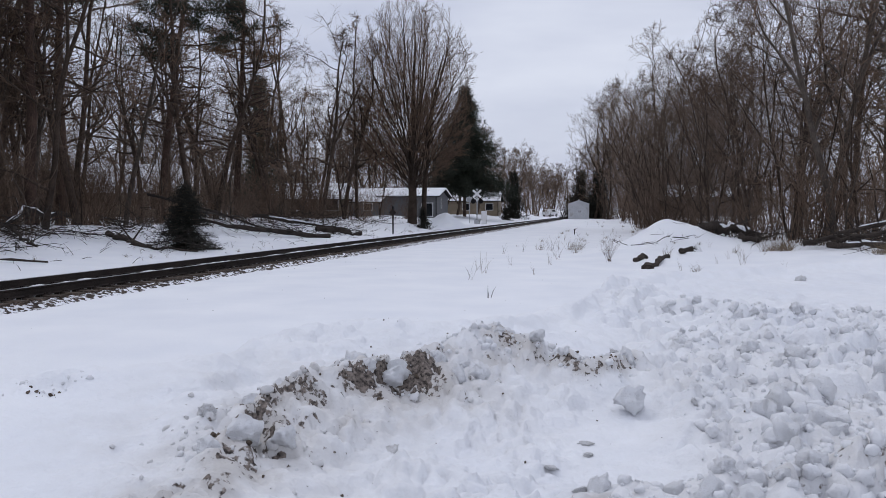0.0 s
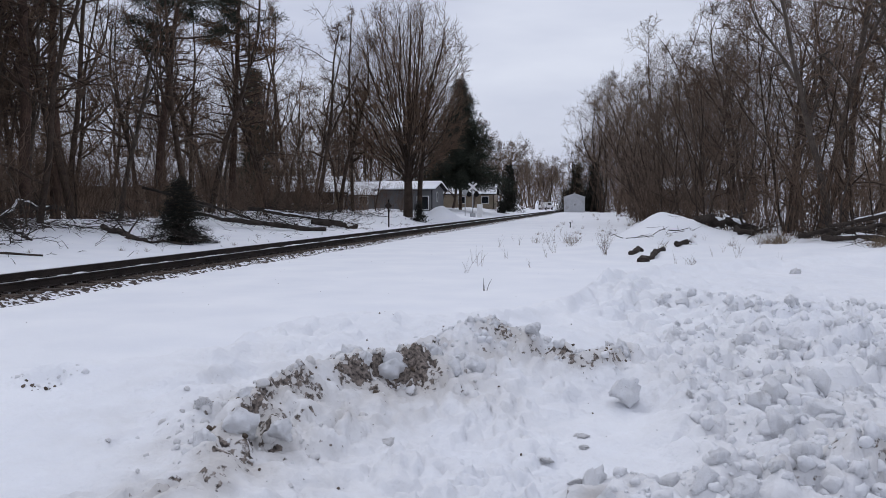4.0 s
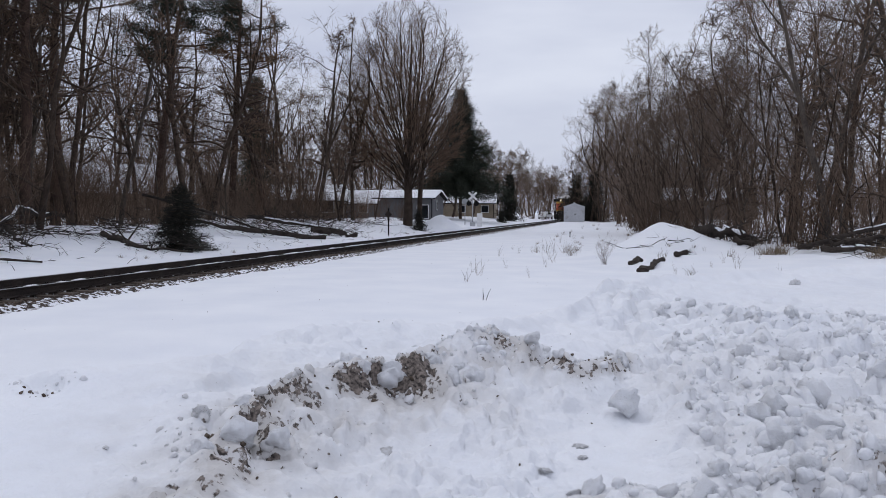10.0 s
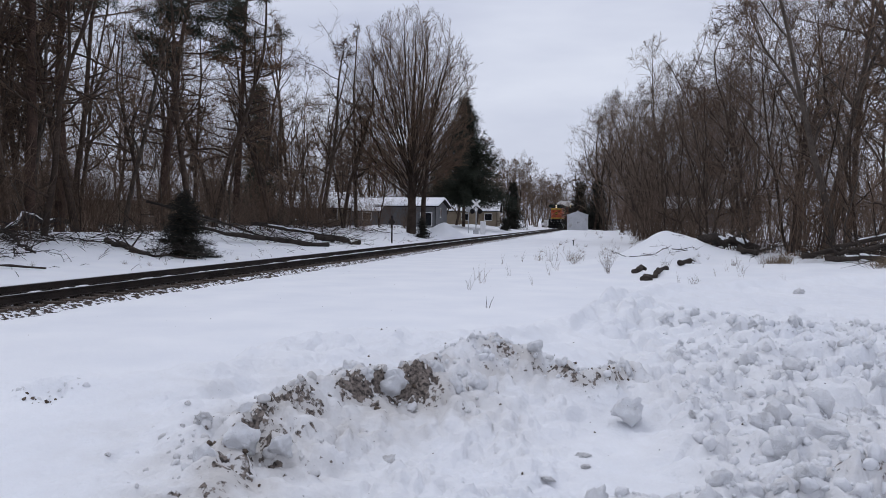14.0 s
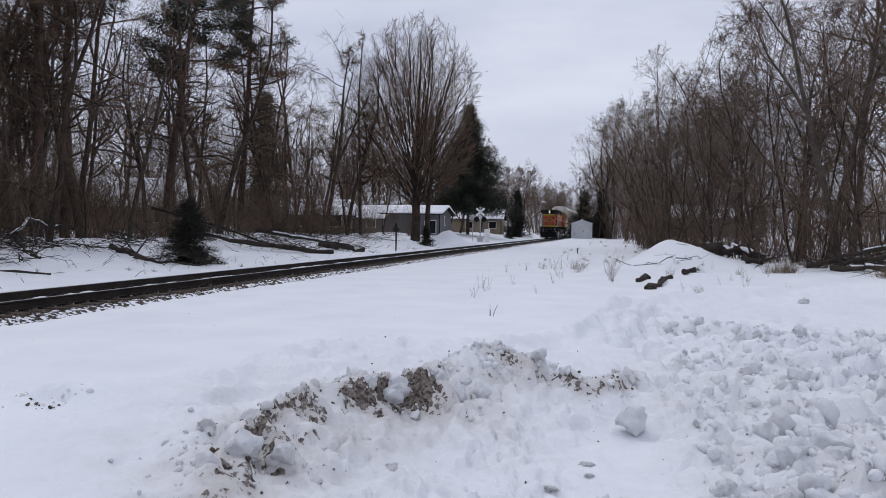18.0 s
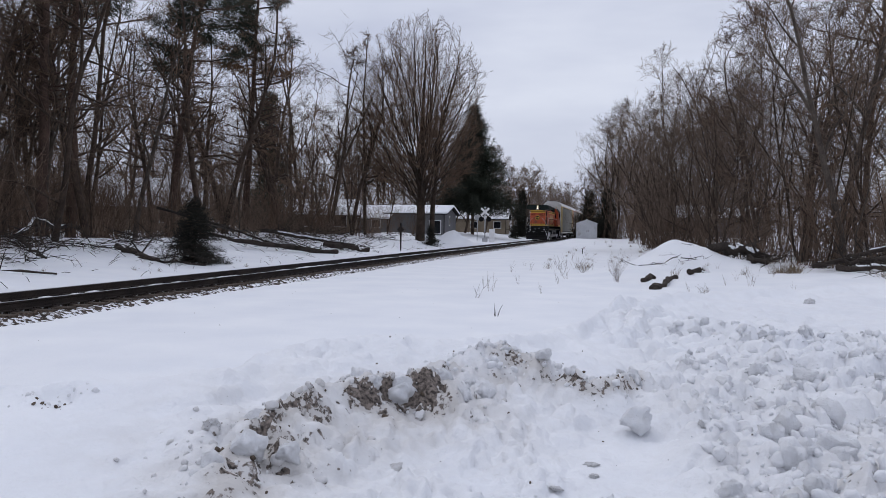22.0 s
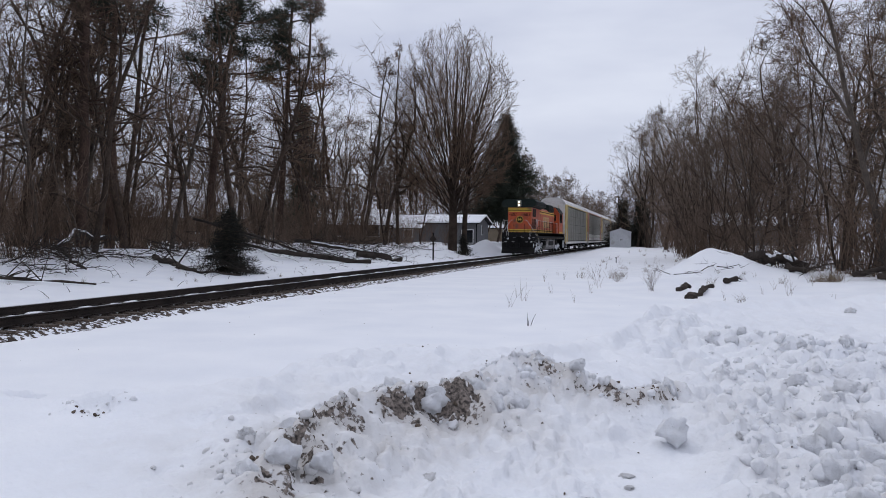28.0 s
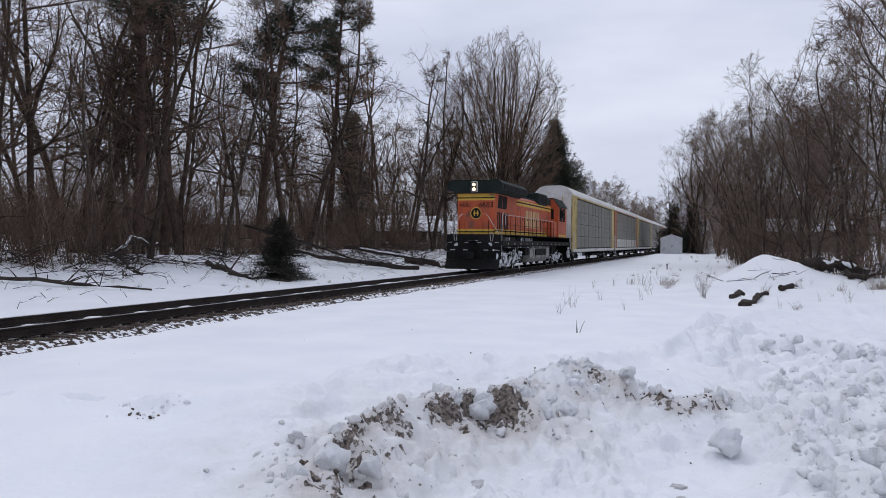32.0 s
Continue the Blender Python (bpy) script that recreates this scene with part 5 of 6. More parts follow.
scatter(15, 21, lambda r: near_spot(r, 60, 135, 9), 1.9, (4, 11, 12, 7, 10), 0.75, 1.0, NEAR)
scatter(16, 9, lambda r: (near_edge(40) + 4 + 24 * r.random(), r.uniform(30, 100)), 1.8, (5, 6, 7, 8), 0.85, 1.2, NEAR)
scatter(17, 18, lambda r: (r.uniform(-8, 22), r.uniform(235, 300)), 2.5, (9, 10), 0.9, 1.2, FAR)

# the great round-headed tree by the houses
def great_tree():
    """Many ascending limbs from a short trunk fill a round head."""
    g = Growth(41, egg(11.2, 6.5, 9.5), 0.013)
    r = g.r
    for line, w in (((0, 0, -0.3), (0.05, 0, 2.2), (0.02, 0.05, 4.5), (0.15, 0, 8), (0.1, 0.1, 12), (0.3, 0.1, 16), (0.2, 0.1, 19.5)), (0.46, 0.38, 0.33, 0.25, 0.16, 0.08, 0.02)), \
            (((0.9, 0.6, -0.3), (1.0, 0.6, 3), (1.3, 0.9, 7), (1.7, 1.2, 11), (2.3, 1.6, 15)), (0.26, 0.22, 0.17, 0.11, 0.03)):
        g.limbs.append(sweep(np.array([line], float), np.array([w]), 10))
    count = 64
    k = np.arange(count)
    up = 1.0 - 1.55 * (k + 0.5) / count
    a = k * 2.39996 + r.uniform(-0.3, 0.3, count)
    flat = np.sqrt(np.maximum(0.0, 1 - up * up)) * r.uniform(0.8, 1.0, count)
    tip = np.stack([6.3 * flat * np.cos(a), 6.3 * flat * np.sin(a), 11.2 + 9.3 * up * r.uniform(0.88, 1.0, count)], -1)
    root = np.stack([np.full(count, 0.05), np.zeros(count), 2.6 + 6.5 * r.random(count) * (0.25 + 0.75 * (up + 0.5) / 1.5)], -1)
    mid = np.stack([tip[:, 0] * 0.60, tip[:, 1] * 0.60, root[:, 2] + (tip[:, 2] - root[:, 2]) * 0.52], -1)
    t = np.linspace(0, 1, 8)[None, :, None]
    pts = root[:, None] * (1 - t) ** 2 + mid[:, None] * (2 * t * (1 - t)) + tip[:, None] * t * t
    pts = pts + r.normal(0, 0.13, pts.shape) * np.array([1, 1, 0.5]) * (t > 0)
    length = np.linalg.norm(tip - root, axis=1)
    rad = (0.022 + 0.0042 * length)[:, None] * (1 - 0.62 * t[..., 0])
    g.emit(pts, rad, 1, 5)
    dirs = unit(np.concatenate([pts[:, 1:2] - pts[:, :1], pts[:, 1:] - pts[:, :-1]], 1))
    spec = (None, None, (5, 6, 34, 0.46, 0.05, 0.12, 0.1, 3), (3, 4, 36, 0.75, 0.04, 0.14, 0.1, 3), (1, 0, 0, 0, 0.03, 0.15, 0, 3))
    g.crown(*g.side_shoots(pts, dirs, rad, length * 0.9, rad[:, 0], 13, 30, 0.32, 0.25), 2, spec)
    return g


tree("great_bare_tree", great_tree(), BARK, TWIG, pose(*on_ground(-18.3, 69.5, -0.05)), "great round-headed bare tree beside the grey house")


def needle_tuft(solid, p, size, r, n):
    """A clump of short crossed needle sprays round p."""
    for _ in range(n):
        d = Vector((r.gauss(0, 1), r.gauss(0, 1), r.gauss(0, 0.7))).normalized()
        q = p + d * size * r.uniform(0.2, 0.9)
        a = d.cross(Vector((r.gauss(0, 1), r.gauss(0, 1), r.gauss(0, 1)))).normalized()
        w, l = size * 0.045, size * r.uniform(0.5, 0.9)
        o = len(solid.v)
        solid.v += [tuple(q - a * w), tuple(q + a * w), tuple(q + d * l)]
        solid.f.append((o, o + 1, o + 2))


def pine(seed, height, bare, spread, lean, dry=0):
    """A pine with a long bare trunk: limbs, needle clumps and a few browned clumps."""
    r = random.Random(seed)
    wood, green, brown = Solid(), Solid(), Solid()
    pts = [Vector((lean[0] * (k / 8) ** 1.3 + r.gauss(0, 0.06), lean[1] * (k / 8) ** 1.3 + r.gauss(0, 0.06), -0.3 + (height + 0.3) * k / 8)) for k in range(9)]
    wood.tube(pts, [0.26 - 0.21 * k / 8 for k in range(9)], 9, cap=False)
    count = int(height * 3.3)
    for k in range(count):
        f = bare * 0.5 + (1 - bare * 0.5) * (k + r.random()) / count
        i = min(7, int(f * 8))
        p = pts[i].lerp(pts[i + 1], f * 8 - i)
        live = f > bare
        a = r.uniform(0, 6.283)
        reach = spread * (1.15 - f) * r.uniform(0.6, 1.3) * (1.0 if live else 0.75) + 0.5
        d = Vector((math.cos(a), math.sin(a), r.uniform(-0.15, 0.25)))
        limb = [p + d * reach * q + Vector((0, 0, 0.12 * reach * q * q)) + Vector((r.gauss(0, 0.06), r.gauss(0, 0.06), r.gauss(0, 0.06))) for q in (0, 0.35, 0.7, 1)]
        wood.tube(limb, [0.06, 0.045, 0.03, 0.008], 4, cap=False)
        for _ in range(5 if live else 4):
            q = r.uniform(0.3, 1)
            b = limb[0].lerp(limb[3], q)
            e = b + Vector((r.gauss(0, 0.5), r.gauss(0, 0.5), r.gauss(0.1, 0.25)))
            wood.tube([b, e], [0.016, 0], 3, cap=False)
            if live:
                for s in range(3):
                    needle_tuft(brown if dry and f < bare + 0.12 and r.random() < dry else green, b.lerp(e, s / 2), r.uniform(0.3, 0.5), r, 40)
    return wood, green, brown


for x, y, seed, h, bare, spread, lean, dry, label in (
        (-25.6, 40.5, 51, 16.5, 0.56, 4.6, (2.2, 1.0), 0.0, "leaning pine with a bare trunk and a dark green top"),
        (-25.6, 50.0, 52, 19.0, 0.55, 4.6, (0.9, 0.3), 0.9, "tall pine with dark needles and some browned boughs"),
        (-25.3, 32.2, 53, 18.0, 0.58, 3.0, (-0.4, 0.4), 0.0, "tall pine with ragged dark green boughs"),
        (-24.3, 29.0, 54, 19.0, 0.56, 3.2, (0.3, 0.2), 0.0, "straight red-barked pine with a high crown")):
    wood, green, brown = pine(seed, h, bare, spread, lean, dry)
    t = thing("pine_tree", pose(*on_ground(x, y, -0.05)), label, "tree", "pines of the woods across the track")
    part("trunk", wood, BARK_PINE, t, smooth=True)
    part("foliage", green, NEEDLE, t, "dark green needle clumps")
    if brown.v:
        part("browned_foliage", brown, NEEDLE_DRY, t, "browned needle clumps")


def spruce(seed, height, wide, dense, leaf=0.34, skirt=0.04):
    """A cone of drooping boughs."""
    r = random.Random(seed)
    wood, green = Solid(), Solid()
    wood.tube([(0, 0, -0.3), (0, 0, height * 0.5), (0, 0, height)], [height * 0.012 + 0.03, height * 0.007 + 0.02, 0.01], 8, cap=False)
    n = int(height * dense)
    for k in range(n):
        f = (k + r.random()) / n
        z = height * (skirt + (0.99 - skirt) * f)
        reach = wide * (1 - f) ** 0.8 * r.uniform(0.4, 1.2) + 0.12
        a = r.uniform(0, 6.283)
        d = Vector((math.cos(a), math.sin(a), 0))
        limb = [Vector((0, 0, z)) + d * reach * q + Vector((0, 0, -0.28 * reach * q + 0.16 * reach * q * q)) for q in (0, 0.5, 1)]
        wood.tube(limb, [0.03, 0.02, 0], 3, cap=False)
        for s in range(max(2, int(reach / leaf * 1.6))):
            q = (s + r.random()) / max(2, int(reach / leaf * 1.6))
            needle_tuft(green, limb[0].lerp(limb[2], 0.12 + 0.85 * q) + Vector((r.gauss(0, 0.1), r.gauss(0, 0.1), r.gauss(-0.08, 0.1))) * leaf * 2, leaf * r.uniform(0.9, 1.5), r, 26)
    return wood, green


def evergreen(name, x, y, seed, h, wide, dense, leaf, mat, label, group="", turn=0, skirt=0.04):
    wood, green = spruce(seed, h, wide, dense, leaf, skirt)
    t = thing(name, pose(*on_ground(x, y, -0.05), 0, 0, turn), label, "tree", group)
    part("trunk", wood, BARK, t)
    part("foliage", green, mat, t, "dark drooping boughs")
    return t


evergreen("spruce_tree", -20.9, 108, 61, 18.0, 7.0, 15, 0.6, NEEDLE, "tall dark spruce behind the grey house", skirt=0.2)
evergreen("spruce_tree", -31.5, 66, 62, 13.0, 2.6, 14, 0.55, NEEDLE, "slim dark spruce in the bare woods")
evergreen("spruce_tree", -2.6, 108, 63, 6.4, 2.6, 20, 0.45, CEDAR, "dark evergreen behind the metal shed")
evergreen("spruce_tree", -5.3, 117, 68, 6.8, 3.2, 20, 0.45, CEDAR, "dark evergreen behind the metal shed")
evergreen("spruce_tree", -17.5, 135, 64, 8.0, 2.6, 14, 0.5, CEDAR, "dark evergreen beside the far track")
evergreen("cedar_bush", -16.3, 27.6, 65, 2.55, 1.35, 56, 0.14, CEDAR, "small dark cedar on the snowy bank beside the track")
evergreen("cedar_bush", -16.7, 118.8, 66, 1.8, 0.8, 36, 0.2, CEDAR, "small round dark shrub beside the far track")
evergreen("cedar_bush", -15.4, 62.0, 67, 1.6, 0.6, 36, 0.2, CEDAR, "small dark evergreen beside the snow pile")


def shrub(seed, height, stems, spread):
    """Many thin stems from one root."""
    r, s = random.Random(seed), Solid()
    for _ in range(stems):
        a, lean = r.uniform(0, 6.283), abs(r.gauss(0, spread))
        d = Vector((math.cos(a) * lean, math.sin(a) * lean, 1)).normalized()
        h = height * r.uniform(0.5, 1.1)
        p = Vector((r.gauss(0, 0.25), r.gauss(0, 0.25), -0.1))
        pts = [p]
        for k in range(3):
            d = (d + Vector((r.gauss(0, 0.24), r.gauss(0, 0.24), 0.02))).normalized()
            p = p + d * h / 3
            pts.append(p)
        s.tube(pts, [0.013, 0.011, 0.008, 0], 3, cap=False)
        for k in range(6):
            i = r.choice((1, 1, 2))
            b = pts[i].lerp(pts[i + 1], r.random())
            e = b + Vector((r.gauss(0, 0.3), r.gauss(0, 0.3), r.uniform(0.1, 0.5))) * h * 0.35
            s.tube([b, e], [0.007, 0], 3, cap=False)
            c = b.lerp(e, r.uniform(0.3, 0.8))
            s.tube([c, c + Vector((r.gauss(0, 0.2), r.gauss(0, 0.2), r.uniform(0.05, 0.3))) * h * 0.25], [0.005, 0], 3, cap=False)
    return s


SHRUBS = [shrub(70 + k, h, n, sp).mesh("shrub", m) for k, (h, n, sp, m) in enumerate(((2.6, 20, 0.35, STEM), (4.0, 18, 0.28, TWIG), (1.7, 26, 0.45, STEM), (5.6, 13, 0.22, STEM), (7.5, 9, 0.16, TWIG)))]


def shrubs(seed, count, region, kinds, lo, hi, group, label):
    r = random.Random(seed)
    for _ in range(count):
        x, y = region(r)
        ob = new("shrub", SHRUBS[r.choice(kinds)])
        k = r.uniform(lo, hi)
        ob.matrix_basis = scale_pose(x, y, r.uniform(0, 360), k)
        tagged(ob, label, "shrub", group)


EDGE_BRUSH, NEAR_BRUSH = "brush at the edge of the woods", "brush of the near woods"
shrubs(81, 100, lambda r: (-22 - 5 * r.random(), r.uniform(12, 72)), (0, 1, 2, 3, 1), 0.7, 1.2, EDGE_BRUSH, "leafless brown brush at the edge of the woods")
shrubs(88, 46, lambda r: (-21 - 6 * r.random(), r.uniform(8, 27)), (1, 3, 1, 0), 0.7, 1.2, EDGE_BRUSH, "leafless brown brush at the edge of the woods")
shrubs(89, 18, lambda r: (r.uniform(-34, -20), r.uniform(74, 88)), (1, 3, 0), 0.8, 1.2, EDGE_BRUSH, "leafless brown brush before the houses")
shrubs(90, 22, lambda r: (r.uniform(-34, -27), r.uniform(38, 54)), (1, 3), 0.9, 1.3, EDGE_BRUSH, "leafless brown brush before the houses")
shrubs(83, 60, lambda r: near_spot(r, 28, 70, 5), (0, 1, 3), 0.7, 1.2, NEAR_BRUSH, "leafless brown brush at the edge of the near woods")
shrubs(84, 40, lambda r: near_spot(r, 55, 130, 6), (1, 3, 3), 0.8, 1.2, NEAR_BRUSH, "leafless brown brush beside the snow field")
shrubs(87, 12, lambda r: (r.uniform(-7.6, -5), r.uniform(112, 140)), (1, 3), 0.9, 1.3, NEAR_BRUSH, "leafless brown brush behind the metal shed")


def undergrowth(name, seed, count, region, kinds, lo, hi, mat, label):
    """Brush inside the woods, too dense to count: one mesh."""
    r, co, fa, o = random.Random(seed), [], [], 0
    base = []
    for me in SHRUBS:
        v = np.empty(len(me.vertices) * 3)
        me.vertices.foreach_get("co", v)
        base.append((v.reshape(-1, 3), [tuple(p.vertices) for p in me.polygons]))
    for _ in range(count):
        x, y = region(r)
        v, f = base[r.choice(kinds)]
        a, k = r.uniform(0, 6.283), r.uniform(lo, hi)
        turn = np.array([[math.cos(a), -math.sin(a), 0], [math.sin(a), math.cos(a), 0], [0, 0, 1]])
        co.append(v @ turn.T * k + np.array(on_ground(x, y)))
        fa += [tuple(i + o for i in q) for q in f]
        o += len(v)
    me = bpy.data.meshes.new(name)
    me.from_pydata(np.vstack(co), [], fa)
    me.materials.append(mat)
    single(name, me, None, pose(0, 0, 0), label, "undergrowth", kind="stuff")


undergrowth("undergrowth", 82, 150, lambda r: (-26.5 - 22 * r.random(), r.uniform(6, 105)), (1, 3, 3), 0.9, 1.3, STEM, "dense leafless brush inside the woods across the track")
undergrowth("undergrowth", 86, 40, lambda r: (near_edge(40) + 5 + 16 * r.random(), r.uniform(30, 70)), (1, 3), 0.8, 1.3, STEM, "dense leafless brush inside the near woods")
undergrowth("undergrowth", 85, 50, lambda r: (r.uniform(-40, -16), r.uniform(112, 230)), (1, 3, 4), 1.0, 1.8, STEM, "dense leafless brush beside the far track")


def far_woods():
    """The woods that close the place all round, too far to count."""
    r = np.random.default_rng(91)
    pieces = []

    def stand(x, y, lo, hi, fine, count):
        n = len(x)
        root = np.stack([x, y, ground_z(x, y) - 0.3], -1)
        h = r.uniform(lo, hi, n)
        top = root + np.stack([r.normal(0, 0.8, n), r.normal(0, 0.8, n), h], -1)
        mid = (root + top) / 2 + r.normal(0, 0.25, (n, 3)) * np.array([1, 1, 0])
        pieces.append(sweep(np.stack([root, mid, top], 1), np.tile([0.14, 0.09, 0.0], (n, 1)), 3))
        f = r.uniform(0.08, 0.97, (n, count))[..., None]
        b = (root[:, None] * (1 - f) + top[:, None] * f).reshape(-1, 3)
        d = np.stack([r.normal(0, 1, len(b)), r.normal(0, 1, len(b)), np.abs(r.normal(0, 1, len(b))) + 0.3], -1) * (0.9 + 1.7 * (1 - f.reshape(-1, 1)))
        k = b + d * 0.5 + r.normal(0, 0.15, b.shape)
        pieces.append(sweep(np.stack([b, k, b + d], 1), np.tile([fine, fine * 0.7, 0.0], (len(b), 1)), 3))

    a, d = r.uniform(0, 6.283, 700), r.uniform(160, 330, 700)
    x, y = -np.sin(a) * d, np.cos(a) * d
    out = ~((x > -16) & (x < 8) & (y > 0))
    stand(x[out], y[out], 9, 16, 0.05, 30)
    for count, x0, x1, y0, y1, lo, hi in ((420, -113, -58, 25, 190, 5, 11), (150, 30, 70, 40, 160, 5, 10), (130, 2, 30, 135, 230, 6, 12)):
        stand(r.uniform(x0, x1, count), r.uniform(y0, y1, count), lo, hi, 0.025, 46)
    single("far_woods", swept_mesh("far_woods", pieces, TWIG), None, pose(0, 0, 0), "distant bare woods round the snow field", "woods", kind="stuff")


far_woods()

# ---- buildings ----
SIDING = mottled("grey_house_siding", (0.10, 0.10, 0.105), (0.15, 0.15, 0.155), 0.8, 10, 0.7, bump=0.1)
SIDING_TAN = mottled("tan_house_siding", (0.19, 0.155, 0.11), (0.27, 0.22, 0.16), 0.8, 10, 0.7, bump=0.1)
TRIM = mottled("white_trim_paint", (0.6, 0.6, 0.6), (0.75, 0.75, 0.74), 1.5, 12, 0.6, bump=0)
SHED_METAL = mottled("pale_grey_sheet_metal", (0.46, 0.47, 0.49), (0.58, 0.59, 0.61), 0.9, 11, 0.5, 0.1, 0.08, 0.003, spots=((0.34, 0.33, 0.31), 0.60, 0.78))
CAR_WHITE = mottled("white_vehicle_paint", (0.62, 0.62, 0.62), (0.74, 0.74, 0.74), 1, 10, 0.3, bump=0)
SIGN_WHITE = mottled("sign_white", (0.66, 0.66, 0.66), (0.8, 0.8, 0.8), 3, 20, 0.5, bump=0)
GALV = mottled("galvanised_post", (0.32, 0.33, 0.34), (0.46, 0.47, 0.48), 2, 20, 0.5, 0.5, bump=0.05)


def house(name, x, y, turn, length, depth, wall, rise, mat, label, windows):
    """A low house with a snowy gable roof along its length; windows: (side, along, width, sill, height)."""
    z = float(ground_z(x, y)) - 0.2
    h = thing(name, pose(x, y, z, 0, 0, turn), label, name, "houses beside the track")
    L, D = length / 2, depth / 2
    body = Solid().prism([(-D, 0), (D, 0), (D, wall), (0, wall + rise), (-D, wall)], "x", -L, L)
    part("wall", body, mat, h)
    o = 0.45
    slope = rise / D
    for s in (-1, 1):
        p = [(s * (D + o), wall - slope * o + 0.02), (0, wall + rise + 0.02), (0, wall + rise + 0.14), (s * (D + o), wall - slope * o + 0.14)]
        roof = part("roof", Solid().prism(p, "x", -L - o, L + o), BLACK, h, "dark roof edge")
        q = [(s * (D + o + 0.03), wall - slope * o + 0.144), (0, wall + rise + 0.144), (0, wall + rise + 0.34), (s * (D + o - 0.02), wall - slope * o + 0.30)]
        part("snow_cover", Solid().prism(q, "x", -L - o - 0.02, L + o + 0.02), SNOW, roof, "thick roof snow")
    part("corner_board", Solid().box(L - 0.06, L + 0.03, -D - 0.03, -D + 0.08, 0, wall), BLACK, h)
    part("corner_board", Solid().box(-L - 0.03, -L + 0.06, -D - 0.03, -D + 0.08, 0, wall), BLACK, h)
    for side, a, w, sill, t in windows:
        if side == "front":
            f = part("window", Solid().box(a - w / 2 - 0.08, a + w / 2 + 0.08, -D - 0.05, -D - 0.005, sill - 0.08, sill + t + 0.08, 0.01), TRIM, h, "white-framed window")
            part("pane", Solid().box(a - w / 2, a + w / 2, -D - 0.06, -D - 0.052, sill, sill + t), GLASS_DARK, f)
        else:
            f = part("window", Solid().box(L + 0.005, L + 0.05, a - w / 2 - 0.08, a + w / 2 + 0.08, sill - 0.08, sill + t + 0.08, 0.01), TRIM, h, "white-framed window")
            part("pane", Solid().box(L + 0.052, L + 0.06, a - w / 2, a + w / 2, sill, sill + t), GLASS_DARK, f)
    return h


house("house", -24.5, 94.5, 1, 6.8, 7.0, 2.5, 0.8, SIDING, "low grey house with a snowy roof behind the trees", (("end", -0.5, 0.5, 1.2, 1.0), ("front", 2.3, 1.3, 0.2, 1.5)))
house("garage", -29.7, 93.0, 3, 3.6, 6.0, 1.95, 1.3, SIDING, "small grey garage with a snowy roof beside the house", (("front", 0.4, 1.0, 0.9, 0.8),))
house("house", -36.5, 90, 14, 9.0, 7.5, 2.5, 1.5, SIDING, "grey house with a steep snowy roof in the woods", (("front", 1.5, 1.4, 1.0, 1.1), ("front", -2.0, 1.4, 1.0, 1.1)))
house("house", -31.5, 76, 18, 9.0, 6.0, 2.0, 0.9, SIDING_TAN, "low tan house with a snowy roof in the woods", (("front", 3.0, 1.2, 0.9, 1.1), ("front", 0, 1.2, 0.9, 1.0)))
house("house", -43.6, 66, 33, 9.5, 7.0, 2.7, 2.3, SIDING_TAN, "house with a large snowy roof deep in the woods", (("front", 1.5, 1.2, 1.2, 1.1),))
house("house", -25.0, 138, 4, 9.0, 7.0, 2.6, 1.4, SIDING_TAN, "tan house with a snowy roof beyond the crossing", (("front", 3.0, 1.2, 1.0, 1.1), ("front", -1, 1.2, 1.0, 1.1)))
house("house", 10.5, 100, -4, 9.0, 6.5, 2.4, 1.2, SIDING, "low house with a snowy roof behind the near woods", (("front", -2, 1.2, 1.0, 1.1),))


def build_shed():
    x, y = -4.95, 101.2
    z = float(ground_z(-5, 100)) - 0.05
    s = thing("metal_shed", pose(x, y, z, 0, 0, 3), "small pale grey sheet-metal shed standing in the snow", "shed")
    w, d, e, p = 1.28, 1.1, 1.95, 2.35
    part("wall", Solid().prism([(-w, 0), (w, 0), (w, e), (0.15, p), (-0.15, p), (-w, e)], "y", -d, d), SHED_METAL, s)
    for k in range(14):
        xx = -w + 0.09 + k * (2 * w - 0.18) / 13
        part("rib", Solid().box(xx - 0.02, xx + 0.02, -d - 0.02, -d - 0.002, 0.05, e - 0.02), SHED_METAL, s)
    for sx in (-1, 1):
        r = part("roof", Solid().prism([(sx * (w + 0.08), e - 0.04), (0, p + 0.02), (0, p + 0.07), (sx * (w + 0.08), e + 0.02)], "y", -d - 0.1, d + 0.1), SHED_METAL, s, "pale metal roof")
        door = part("door", Solid().box(min(0.01 * sx, 0.62 * sx) + 0.1, max(0.01 * sx, 0.62 * sx) + 0.1, -d - 0.045, -d - 0.022, 0.06, 1.85, 0.008), SHED_METAL, s, "pale sliding door")
        part("handle", Solid().box(0.1 + sx * 0.08 - 0.02, 0.1 + sx * 0.08 + 0.02, -d - 0.07, -d - 0.046, 0.9, 1.1), BLACK, door)
    part("vent", Solid().tube([(0, -0.4, p), (0, -0.4, p + 0.16)], 0.10, 12), SHED_METAL, s)


build_shed()


